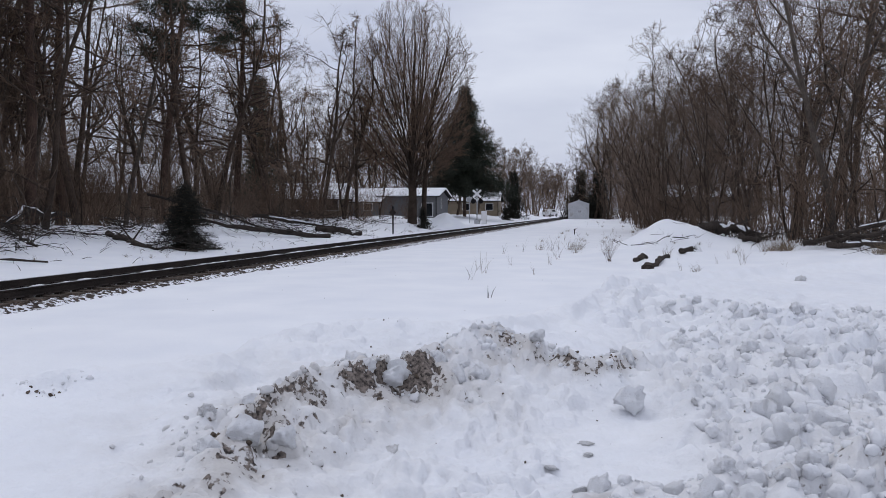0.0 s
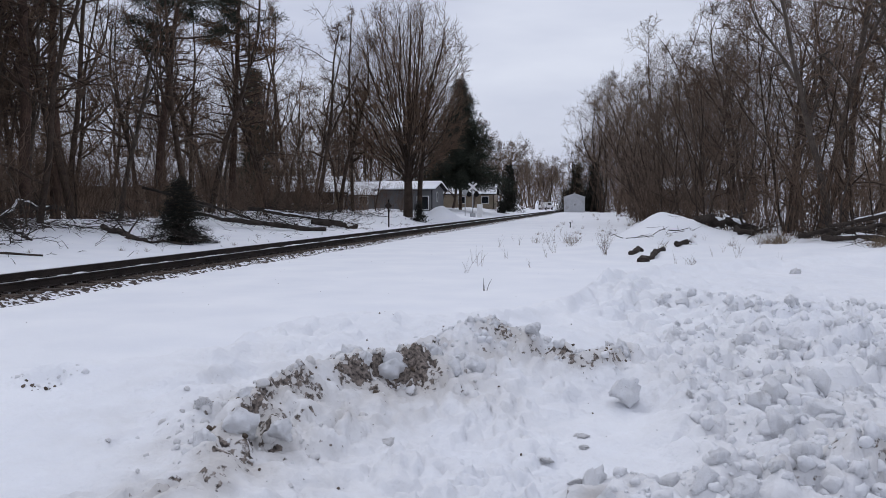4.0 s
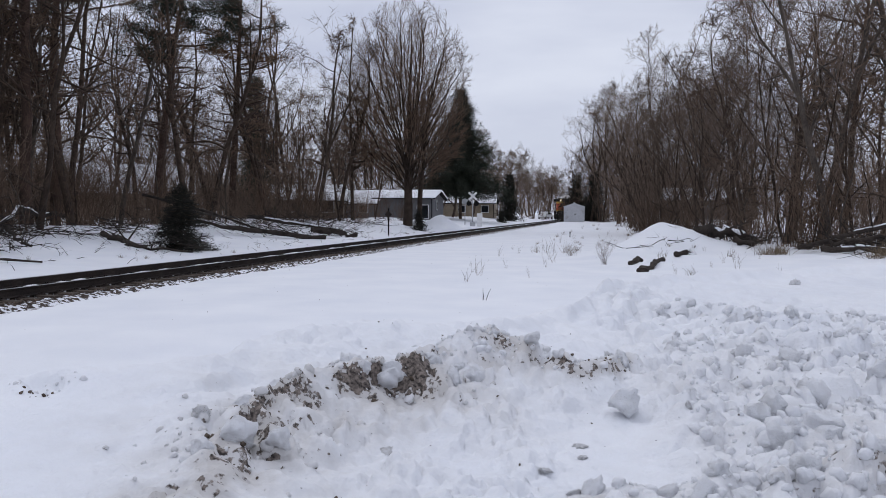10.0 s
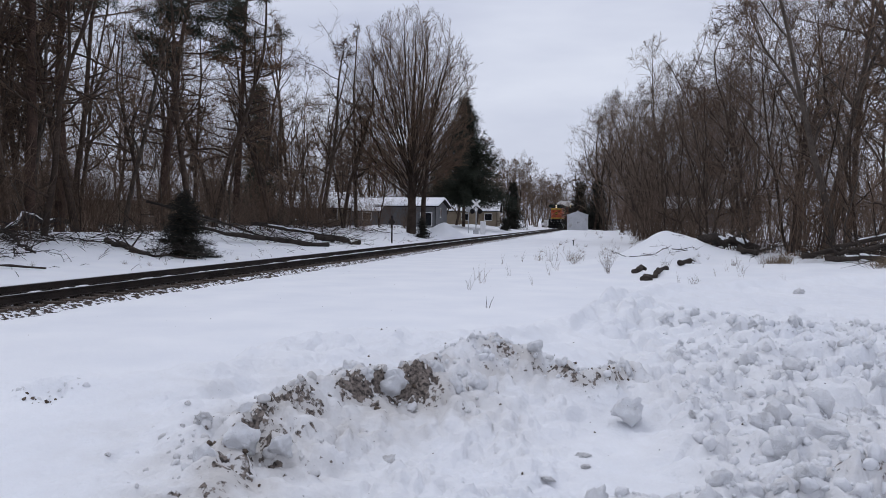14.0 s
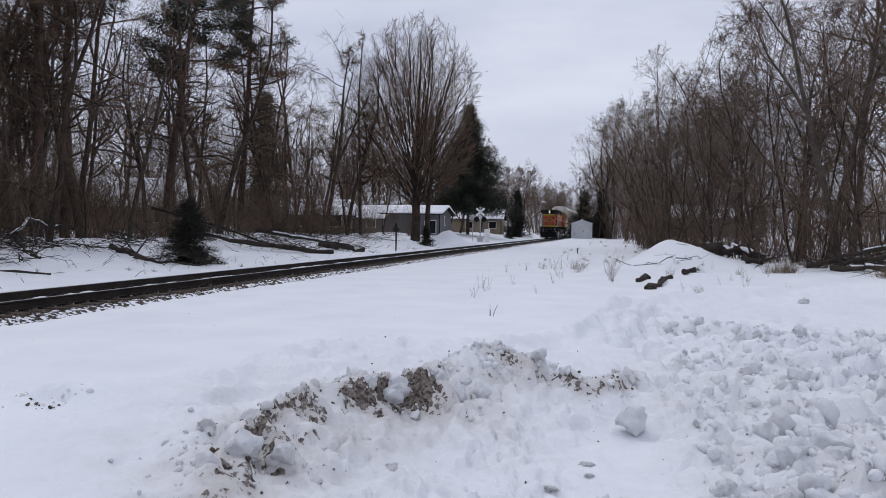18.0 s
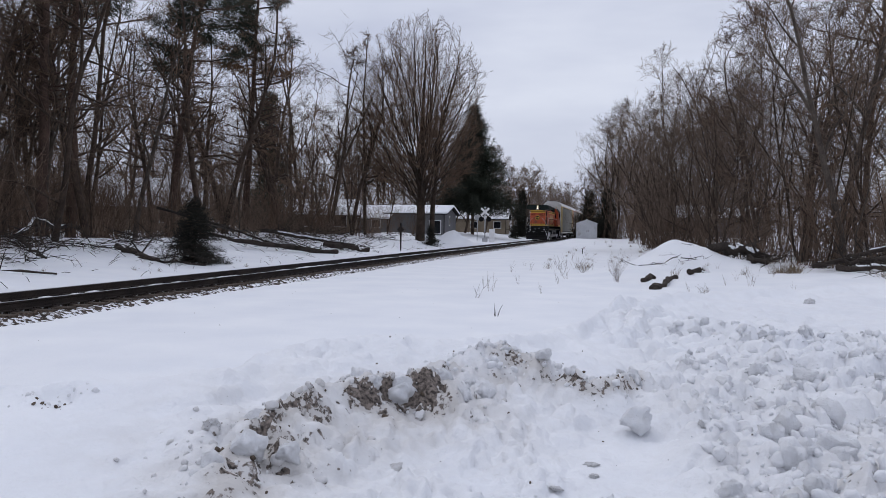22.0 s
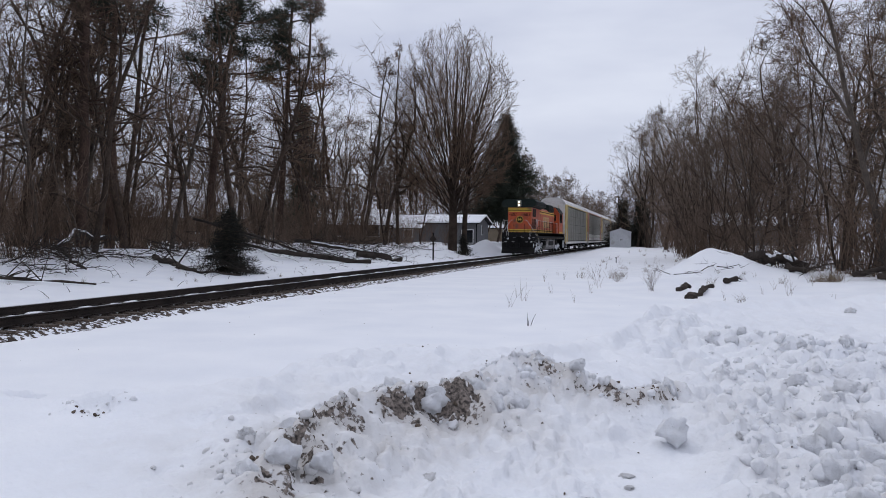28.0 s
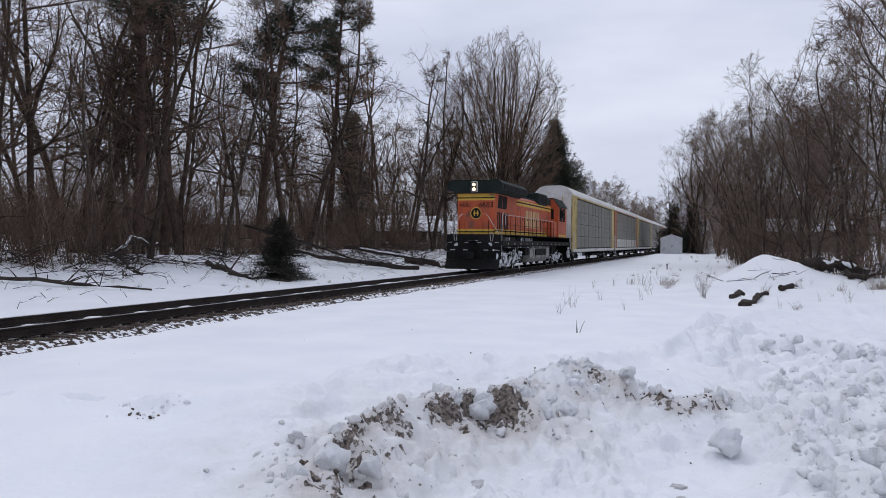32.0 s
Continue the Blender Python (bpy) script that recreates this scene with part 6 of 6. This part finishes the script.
def build_crossing():
    c = thing("crossing_signal", pose(*on_ground(-15.7, 88.5, -0.05), 0, 0, 6), "railway crossing signal with a white crossbuck", "crossing signal")
    part("mast", Solid().rod((0, 0, 0), (0, 0, 3.9), 0.06, 10), GALV, c, "grey steel mast")
    for s in (-1, 1):
        a = Solid().box(-0.61, 0.61, -0.012, 0.012, -0.115, 0.115, 0.004)
        ob = part("crossbuck_blade", a, SIGN_WHITE, c, "white crossbuck blade")
        ob.matrix_basis = pose(0, -0.08 - 0.02 * s, 3.45, 0, s * 42)
        lamp = part("signal_lamp", Solid().tube([(s * 0.42, -0.05, 2.62), (s * 0.42, 0.15, 2.62)], 0.1, 14).tube([(s * 0.42, -0.05, 2.62), (s * 0.42, -0.06, 2.62)], 0.29, 18), BLACK, c, "dark lamp on a round backing plate")
    part("cross_arm", Solid().box(-0.5, 0.5, -0.02, 0.02, 2.58, 2.66), GALV, c)
    part("bell", Solid().tube([(0, 0, 3.9), (0, 0, 4.02)], 0.14, 12), GALV, c)
    part("base", Solid().box(-0.3, 0.3, -0.3, 0.3, 0, 0.5, 0.05), GALV, c, "pale signal base")
    part("relay_box", Solid().box(0.5, 1.1, -0.25, 0.25, 0, 1.5, 0.03), SIGN_WHITE, c, "white relay box")
    part("second_mast", Solid().rod((-0.9, 0.4, 0), (-0.9, 0.4, 3.2), 0.05, 8).box(-1.2, -0.6, 0.33, 0.36, 2.5, 3.1), GALV, c)


build_crossing()


def build_post():
    p = thing("track_marker_post", pose(*on_ground(-14.9, 51.5, -0.1)), "dark thin steel post with a small diamond sign", "post")
    part("post", Solid().box(-0.045, 0.045, -0.04, 0.04, 0, 1.95, 0.01), BLACK, p)
    part("sign", Solid().prism([(0, 1.25), (0.26, 1.52), (0, 1.79), (-0.26, 1.52)], "y", -0.055, -0.045), DEADWOOD, p, "dark weathered diamond plate")
    q = thing("marker_stake", pose(*on_ground(-2.9, 54, -0.1)), "short dark stake standing in the snow", "stake")
    part("stake", Solid().box(-0.03, 0.03, -0.03, 0.03, 0, 0.42, 0.01), BLACK, q)
    part("cap", Solid().box(-0.07, 0.07, -0.05, 0.05, 0.42, 0.46, 0.01), BLACK, q)


build_post()


def build_vehicle():
    v = thing("parked_pickup", pose(*on_ground(-16.0, 190, 0), 0, 0, 70), "white parked pickup truck far down beside the track", "vehicle")
    part("body", Solid().prism([(-2.6, 0.5), (2.6, 0.5), (2.6, 1.05), (1.3, 1.15), (0.7, 1.8), (-0.9, 1.8), (-1.1, 1.1), (-2.6, 1.1)], "y", -0.9, 0.9), CAR_WHITE, v, "white bodywork")
    part("window", Solid().prism([(1.1, 1.18), (0.65, 1.72), (-0.8, 1.72), (-0.95, 1.18)], "y", -0.91, 0.91), GLASS_DARK, v)
    for x in (-1.7, 1.7):
        for s in (-1, 1):
            w = part("wheel", Solid().tube([(x, s * 0.75, 0.36), (x, s * 0.95, 0.36)], 0.36, 16), BLACK, v)
            part("rim", Solid().tube([(x, s * 0.951, 0.36), (x, s * 0.96, 0.36)], 0.2, 12), GALV, w)


build_vehicle()

# ---- fallen wood ----


def log(pts, r0, r1, seed, label, stubs=3, snow=True):
    """A fallen trunk with broken branch stubs, resting along ground points (x, y, height over the snow)."""
    r = random.Random(seed)
    p = [Vector(on_ground(x, y, h)) for x, y, h in pts]
    full = []
    for a, b in zip(p, p[1:]):
        for k in range(5):
            full.append(a.lerp(b, k / 5) + Vector((r.gauss(0, 0.9), r.gauss(0, 0.9), r.gauss(0, 0.5))) * r0)
    full.append(p[-1])
    n = len(full)
    t = thing("fallen_log", Matrix.Translation(p[0]), label, "log", "fallen wood")
    s = Solid()
    loc = [q - p[0] for q in full]
    s.tube(loc, [r0 + (r1 - r0) * k / (n - 1) + r.gauss(0, r0 * 0.13) for k in range(n)], 9)
    part("trunk", s, DEADWOOD, t, smooth=True)
    for _ in range(stubs):
        i = r.randrange(1, n - 1)
        d = Vector((r.gauss(0, 1), r.gauss(0, 1), abs(r.gauss(0.3, 0.6)))).normalized()
        l = r.uniform(0.4, 1.6)
        q = loc[i]
        part("branch", Solid().tube([q, q + d * l * 0.5 + Vector((0, 0, 0.04)), q + d * l], [r0 * 0.3, r0 * 0.2, 0.004], 4, cap=False), DEADWOOD, t)
    if snow and r0 > 0.07 and seed % 2:
        part("snow_cap", Solid().tube([q + Vector((0, 0, r0 * 0.62)) for q in loc[1:-1]], [0.0] + [r0 * 0.62] * (n - 4) + [0.0], 7, cap=False), SNOW, t, "strip of snow on top", smooth=True)
    return t


LOGS = [
    ([(-20.1, 28.4, 0.06), (-18.6, 27.3, 0.10), (-17.2, 26.4, 0.03)], 0.13, 0.06, "dark broken log lying on the snowy bank", 2),
    ([(-18.0, 26.6, 0.02), (-16.6, 26.2, 0.08), (-15.2, 26.6, 0.05)], 0.06, 0.03, "thin dark branch lying at the foot of the cedar", 4),
    ([(-21.8, 33.5, 1.5), (-19.6, 36.0, 0.9), (-17.2, 39.0, 0.12)], 0.07, 0.04, "long thin fallen trunk leaning out of the brush", 5),
    ([(-19.6, 34.2, 0.50), (-17.4, 37.6, 0.28), (-15.5, 41.0, 0.10)], 0.08, 0.14, "thick dark fallen trunk beside the track", 6),
    ([(-17.6, 44.0, 0.2), (-16.6, 45.2, 0.25), (-15.4, 46.2, 0.15)], 0.16, 0.13, "thick dark sawn trunk on the bank", 2),
    ([(-24.5, 31.5, 0.5), (-22.8, 26.8, 0.75), (-21.0, 23.5, 0.45)], 0.10, 0.05, "dark fallen limb lying across the brush", 7),
    ([(-21.5, 24.5, 0.35), (-19.8, 23.2, 0.2), (-18.6, 22.4, 0.05)], 0.07, 0.03, "forked dead limb on the snowy bank", 8),
    ([(-19.5, 17.0, 0.12), (-17.6, 18.0, 0.10), (-15.6, 19.2, 0.05)], 0.07, 0.03, "dead branch lying on the snow beside the track", 6),
    ([(-20.4, 34.0, 0.9), (-21.2, 38.0, 0.8), (-21.6, 43.0, 0.5)], 0.09, 0.05, "pale fallen pole leaning on the brush", 2),
    ([(-22.5, 46.0, 0.5), (-20.5, 48.5, 0.35), (-17.8, 50.5, 0.1)], 0.12, 0.07, "fallen trunk at the edge of the woods", 4),
    ([(0.75, 22.4, 0.04), (1.15, 23.8, 0.10), (1.45, 25.2, 0.06)], 0.08, 0.07, "dark log half buried in the snow", 0),
    ([(1.9, 26.0, 0.05), (2.35, 26.8, 0.06), (2.6, 27.2, 0.04)], 0.10, 0.08, "short dark log half buried in the snow", 0),
    ([(0.55, 24.3, 0.02), (0.85, 25.2, 0.06)], 0.08, 0.06, "dark piece of wood in the snow", 0),
    ([(3.3, 31.0, 0.25), (4.1, 31.6, 0.35), (5.2, 32.0, 0.25)], 0.17, 0.13, "thick dark log at the foot of the snow mound", 2),
    ([(4.3, 30.4, 0.1), (4.9, 30.0, 0.12)], 0.12, 0.10, "stubby dark log in the snow", 1),
    ([(6.4, 26.6, 0.12), (7.8, 26.4, 0.15), (9.6, 26.0, 0.12)], 0.09, 0.08, "dark fallen trunk in the log pile", 3),
    ([(6.6, 27.3, 0.30), (8.2, 27.2, 0.42), (10, 26.8, 0.4)], 0.08, 0.06, "snow-topped trunk in the log pile", 3),
    ([(7.2, 28.4, 0.5), (8.8, 28.0, 0.85), (10.4, 27.6, 1.0)], 0.08, 0.06, "dark trunk propped on the log pile", 4),
    ([(6.0, 28.2, 0.25), (7.4, 28.6, 0.35), (9.0, 29.0, 0.3)], 0.09, 0.07, "fallen trunk at the back of the log pile", 2),
]
for k, (pts, r0, r1, label, stubs) in enumerate(LOGS):
    log(pts, r0, r1, 300 + k, label, stubs * 2)


def brush_pile(seed, x, y, w, count, label):
    """A heap of crossed dead branches."""
    r = random.Random(seed)
    pile = thing("brush_pile", pose(*on_ground(x, y)), label, "brush pile", "fallen wood")
    for _ in range(count):
        a, l = r.uniform(0, 6.283), r.uniform(0.35, min(2.8, 2.0 * w + 0.4))
        p = Vector((r.gauss(0, w), r.gauss(0, w * 0.6), abs(r.gauss(0.05, 0.25))))
        d = Vector((math.cos(a), math.sin(a), r.gauss(0.05, 0.3)))
        q = [p + d * l * f + Vector((r.gauss(0, 0.07), r.gauss(0, 0.07), r.gauss(0, 0.05))) * f * l for f in (0, 0.35, 0.7, 1)]
        fat = r.uniform(0.006, 0.022)
        s = Solid().tube(q, [fat, fat * 0.8, fat * 0.5, 0], 4, cap=False)
        for _ in range(4):
            b = q[1].lerp(q[3], r.random())
            s.tube([b, b + Vector((r.gauss(0, 0.25), r.gauss(0, 0.25), r.gauss(0.1, 0.2))) * l * 0.6], [fat * 0.45, 0], 3, cap=False)
        part("branch", s, DEADWOOD, pile)


for k, (x, y, w, n) in enumerate(((-21.8, 25.5, 1.3, 90), (-20.3, 29.8, 0.8, 50), (-16.6, 45.5, 0.9, 80), (-18.4, 40.0, 1.2, 70), (-16.2, 26.8, 0.9, 26), (-23.5, 20.0, 1.3, 80), (-20.5, 50.0, 1.5, 70), (8.2, 27.6, 1.3, 70), (4.8, 31.5, 0.9, 50), (1.3, 29.6, 0.22, 4), (0.5, 28.6, 0.3, 5), (2.4, 29.5, 0.3, 3), (-19.0, 20.5, 1.1, 30), (-19.5, 58.0, 1.6, 70))):
    brush_pile(330 + k, x, y, w, int(n * 1.2), "tangled heap of dead branches on the snow")

sticks, r6 = Solid(), random.Random(380)
for _ in range(280):
    x, y = -13.6 - 9 * r6.random() ** 0.7, 8 + 58 * r6.random()
    p = Vector(on_ground(x, y, 0.0))
    a, l = r6.uniform(0, 6.283), r6.uniform(0.1, 0.7)
    d = Vector((math.cos(a), math.sin(a), abs(r6.gauss(0.0, 0.35))))
    q = p + d * l * 0.5 + Vector((0, 0, 0.03))
    sticks.tube([p, q, p + d * l], [0.010, 0.008, 0], 3, cap=False)
    sticks.tube([q, q + Vector((r6.gauss(0, 0.5), r6.gauss(0, 0.5), 0.2)) * l * 0.5], [0.006, 0], 3, cap=False)
single("scattered_twigs", sticks, DEADWOOD, pose(0, 0, 0), "small dead twigs scattered over the snowy bank", "twigs", kind="stuff")

r7 = random.Random(390)
for k in range(13):
    brush_pile(600 + k, -20.6 - 1.6 * r7.random(), 14 + 3.6 * k + r7.uniform(-1, 1), r7.uniform(0.6, 1.1), 30, "low tangle of dead branches at the edge of the woods")

# ---- dry grass and reeds ----


def tuft(seed, height, blades, spread, fat=0.004):
    r, s = random.Random(seed), Solid()
    for _ in range(blades):
        a, lean = r.uniform(0, 6.283), abs(r.gauss(0, spread))
        p = Vector((r.gauss(0, 0.08), r.gauss(0, 0.08), -0.03))
        h = height * r.uniform(0.45, 1.1)
        d = Vector((math.cos(a) * lean, math.sin(a) * lean, 1)).normalized()
        q = p + d * h * 0.6
        e = q + (d + Vector((math.cos(a), math.sin(a), -0.2)) * lean * 0.3).normalized() * h * 0.45
        s.tube([p, q, e], [fat, fat * 0.8, 0], 3, cap=False)
    return s


TUFTS = [tuft(401, 0.5, 22, 0.45, 0.004).mesh("grass_tuft", STRAW), tuft(402, 0.8, 5, 0.4, 0.004).mesh("grass_tuft", STEM), tuft(403, 0.4, 34, 0.8, 0.004).mesh("grass_tuft", STRAW), tuft(404, 1.1, 9, 0.3, 0.006).mesh("grass_tuft", STEM)]


def tufts(seed, spots, kinds, label, lo=0.7, hi=1.2):
    r = random.Random(seed)
    for x, y in spots:
        ob = new("grass_tuft", TUFTS[r.choice(kinds)])
        ob.matrix_basis = scale_pose(x, y, r.uniform(0, 360), r.uniform(lo, hi))
        tagged(ob, label, "dry grass", "dry weeds on the snow field")


rr = random.Random(410)
tufts(411, [(rr.gauss(-2.3, 0.5), rr.gauss(31.5, 1.2)) for _ in range(9)], (0, 0, 1), "dry brown grass tuft standing out of the snow")
shrubs(412, 3, lambda r: (r.gauss(-0.2, 0.2), r.gauss(25.0, 0.4)), (3,), 0.15, 0.21, "weeds beside the snow mound", "bare brown weed stems beside the snow mound")
tufts(413, [(rr.uniform(-4.5, -1.8), rr.uniform(18, 38)) for _ in range(12)], (1, 1), "sparse dry weed stems in the snow", 0.4, 0.9)
tufts(414, [(rr.uniform(-4, 2.5), rr.uniform(38, 85)) for _ in range(40)], (0, 1, 2), "dry brown grass tuft beside the woods", 0.45, 0.85)
tufts(415, [(rr.gauss(5.2, 0.3), rr.gauss(27.8, 0.4)) for _ in range(10)] + [(rr.gauss(7.7, 0.2), rr.gauss(25.2, 0.3)) for _ in range(9)], (0, 2, 2), "pale dry grass clump at the edge of the woods", 0.9, 1.3)
tufts(416, [(rr.uniform(1.0, 4.4), rr.uniform(20, 30)) for _ in range(16)], (1, 1, 0), "thin weed stems by the snow mound", 0.4, 0.8)
tufts(417, [(rr.uniform(-20, -14.2), rr.uniform(16, 60)) for _ in range(60)], (1, 2, 1), "small weed stems on the snowy bank", 0.3, 0.7)
reed = Solid()
for a, b, h in ((0, 0, 0.24), (0.05, 0.10, 0.22), (0.02, -0.02, 0.15)):
    reed.tube([(a, 0, -0.03), (a + b * 0.5, 0.01, h * 0.6), (a + b, 0.0, h)], [0.006, 0.005, 0.002], 4)
single("reed_clump", reed, DEADWOOD, pose(*on_ground(-2.35, 14.4)), "two dark reed stems standing in the snow", "reeds")

# ---- ploughed snow chunks and clods ----


def blob(seed, flat=0.8, sub=2, rough=0.25, cut=(0.27, 0.42)):
    """A knobbly chunk about 1 m across, broken off along a few planes."""
    r, bm = random.Random(seed), bmesh.new()
    bmesh.ops.create_icosphere(bm, subdivisions=sub, radius=0.5)
    off = Vector((seed * 3.1, seed * 1.7, 0))
    cuts = [(Vector((r.gauss(0, 1), r.gauss(0, 1), r.gauss(0, 1))).normalized(), r.uniform(*cut)) for _ in range(6)]
    long = r.uniform(0.7, 1.3)
    for v in bm.verts:
        for n, c in cuts:
            over = v.co.dot(n) - c
            if over > 0:
                v.co -= n * over
        v.co *= 1 + rough * (0.8 * noise.noise(v.co * 3.3 + off) + 0.6 * noise.noise(v.co * 7.5 + off) + 0.3 * noise.noise(v.co * 15 + off))
        v.co.z *= flat
        v.co.x *= long
    return bm


def chunk_mesh(seed, mat, flat=0.8, sub=2, rough=0.3, level=0.0):
    bm = blob(seed, flat, sub, rough)
    me = bpy.data.meshes.new("chunk")
    bm.to_mesh(me)
    bm.free()
    me.materials.append(mat)
    at = me.attributes.new("soil_shade", "FLOAT", "POINT")
    at.data.foreach_set("value", np.full(len(me.vertices), level, np.float32))
    me.polygons.foreach_set("use_smooth", [True] * len(me.polygons))
    return me


def along(r, line, spread):
    i = r.randrange(len(line) - 1)
    t = r.random()
    return line[i][0] + (line[i + 1][0] - line[i][0]) * t + r.gauss(0, spread), line[i][1] + (line[i + 1][1] - line[i][1]) * t + r.gauss(0, spread)


# the last value greys the chunks: dirt, with some shade painted in
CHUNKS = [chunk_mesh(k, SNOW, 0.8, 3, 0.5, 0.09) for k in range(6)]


def chunk(x, y, size, k, label, dz=0.2):
    ob = new("snow_chunk", CHUNKS[k % 6])
    ob.matrix_basis = pose(*on_ground(x, y, size * dz), 20 * k, 13 * k, 77 * k) @ Matrix.Scale(size, 4)
    return tagged(ob, label, "snow chunk", "ploughed snow chunks")


chunk(0.1, 6.02, 0.26, 0, "upright block of ploughed snow", 0.35)
chunk(-2.06, 4.08, 0.24, 1, "grubby block of ploughed snow", 0.35)
chunk(-1.85, 4.15, 0.16, 2, "grubby block of ploughed snow", 0.3)
r4 = random.Random(505)
for k in range(20):
    chunk(*along(r4, RIDGE_A, 0.2), r4.uniform(0.1, 0.24), k, "grubby lump on the ploughed ridge", r4.uniform(-0.25, 0.05))
for k in range(10):
    chunk(*along(r4, RIDGE_B, 0.15), r4.uniform(0.1, 0.2), k, "grubby lump on the ploughed ridge", r4.uniform(-0.25, 0.05))
for k in range(14):
    chunk(*along(r4, RIDGE_C, 0.15), r4.uniform(0.1, 0.22), k, "grubby lump at the edge of the bank", r4.uniform(-0.25, 0.1))
r5 = random.Random(500)
for k in range(330):
    x, y = r5.uniform(0.1, 5.6), 3.6 + 11 * r5.random() ** 1.3
    if y < 1.75 * x or x < 0.5 or y > 12 or 4.5 < y < 5.6 and x < 0.9:
        continue
    chunk(x, y, r5.choice((0.10, 0.13, 0.17, 0.2, 0.24)) * r5.uniform(0.8, 1.2), k, "lump of ploughed snow", r5.uniform(-0.2, 0.15))


def crumbs(seed, count, spot, lo, hi, mat, name, label, level):
    """Small chunks by the hundred, one mesh."""
    r = random.Random(seed)
    base = []
    for k in range(5):
        bm = blob(seed + k, 0.75, 2 if hi > 0.08 else 1, 0.5, (0.34, 0.46))
        base.append((np.array([v.co[:] for v in bm.verts]), np.array([[v.index for v in f.verts] for f in bm.faces])))
        bm.free()
    co, fa, spots, o = [], [], [], 0
    for _ in range(count):
        x, y = spot(r)
        s = lo * (hi / lo) ** (r.random() ** 2)
        v, f = base[r.randrange(5)]
        m = np.array(Euler((r.uniform(0, 6), r.uniform(0, 6), r.uniform(0, 6))).to_matrix()) * s
        co.append(v @ m.T)
        spots.append((x, y, s * r.uniform(-0.2, 0.2)))
        fa.append(f + o)
        o += len(v)
    spots = np.array(spots)
    spots[:, 2] += ground_z(spots[:, 0], spots[:, 1])
    co = [v + p for v, p in zip(co, spots)]
    me = bpy.data.meshes.new(name)
    me.from_pydata(np.vstack(co), [], np.vstack(fa).tolist())
    at = me.attributes.new("soil_shade", "FLOAT", "POINT")
    at.data.foreach_set("value", np.full(o, level, np.float32))
    me.materials.append(mat)
    me.polygons.foreach_set("use_smooth", [True] * len(me.polygons))
    single(name, me, None, pose(0, 0, 0), label, "snow", kind="stuff")


def right_bank(r):
    while True:
        y = 3.5 + 9 * r.random() ** 1.3
        x = r.uniform(-0.2, 0.62 * y)
        if x > 0.45 + 0.25 * abs(y - 6.5) * r.random() or y < 4.6 and x > 0 and abs(y - 4.1 - 0.25 * x) < 0.35:
            return x, y


# the last value greys these crumbs, for dirt and for the shade between them
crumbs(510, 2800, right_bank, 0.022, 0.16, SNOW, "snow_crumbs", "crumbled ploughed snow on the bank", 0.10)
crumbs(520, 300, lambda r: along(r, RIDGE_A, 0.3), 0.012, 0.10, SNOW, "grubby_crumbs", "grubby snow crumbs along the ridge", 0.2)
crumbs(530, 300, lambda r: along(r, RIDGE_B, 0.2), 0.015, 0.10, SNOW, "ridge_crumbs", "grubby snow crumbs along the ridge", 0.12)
EARTH = mottled("ploughed_earth", (0.045, 0.034, 0.027), (0.17, 0.135, 0.105), 8, 60, 0.95, bump=0.8, depth=0.01)
crumbs(540, 90, lambda r: along(r, RIDGE_A, 0.16), 0.012, 0.055, EARTH, "earth_clods", "dark clods of earth in the ploughed snow", 1.0)
crumbs(550, 50, lambda r: along(r, RIDGE_B[2:], 0.10), 0.012, 0.05, EARTH, "earth_clods", "dark clods of earth in the ploughed snow", 1.0)
crumbs(560, 60, lambda r: (r.uniform(-2.4, 2.5), r.uniform(3.6, 9)), 0.01, 0.035, EARTH, "earth_clods", "dark crumbs scattered over the bank", 1.0)

crumbs(570, 26, lambda r: (r.gauss(-4.0, 0.16), r.gauss(4.95, 0.14)), 0.015, 0.06, SNOW, "snow_crumbs", "snow crumbs kicked out of a footprint", 0.14)
crumbs(572, 16, lambda r: (r.gauss(-3.88, 0.10), r.gauss(4.72, 0.06)), 0.012, 0.04, EARTH, "earth_clods", "dark crumbs in a footprint", 1.0)
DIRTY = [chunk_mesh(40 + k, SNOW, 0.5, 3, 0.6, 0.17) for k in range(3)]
for k, (x, y, size) in enumerate(((-0.2, 5.24, 0.13), (-0.17, 5.05, 0.10), (-0.38, 4.75, 0.12), (-0.18, 4.06, 0.10), (0.13, 4.54, 0.09), (-1.36, 4.68, 0.17), (-2.4, 4.28, 0.14), (0.55, 5.9, 0.14), (-0.04, 7.72, 0.2), (3.4, 16.2, 0.3))):
    ob = new("snow_chunk", DIRTY[k % 3])
    ob.matrix_basis = pose(*on_ground(x, y, 0), 10 * k, 7 * k, 61 * k) @ Matrix.Scale(size * 0.62, 4)
    tagged(ob, "brown dirty chunk of ice and earth on the snow", "snow chunk", "ploughed snow chunks")
crumbs(575, 60, lambda r: (r.uniform(-9, 2), r.uniform(8, 26)), 0.008, 0.025, EARTH, "leaf_flecks", "dead leaf flecks on the snow field", 1.0)


def to_metres():
    """Brings what was laid out in the plan's units to metres; the train and the track are in metres already."""
    for ob in list(scene.objects):
        if ob.parent is None and ob.type in ("MESH", "EMPTY") and ob.name.split(".")[0] not in ("railway_track", "locomotive", "autorack_car"):
            ob.matrix_basis = Matrix.Scale(SPAN, 4) @ ob.matrix_basis


to_metres()
motions()
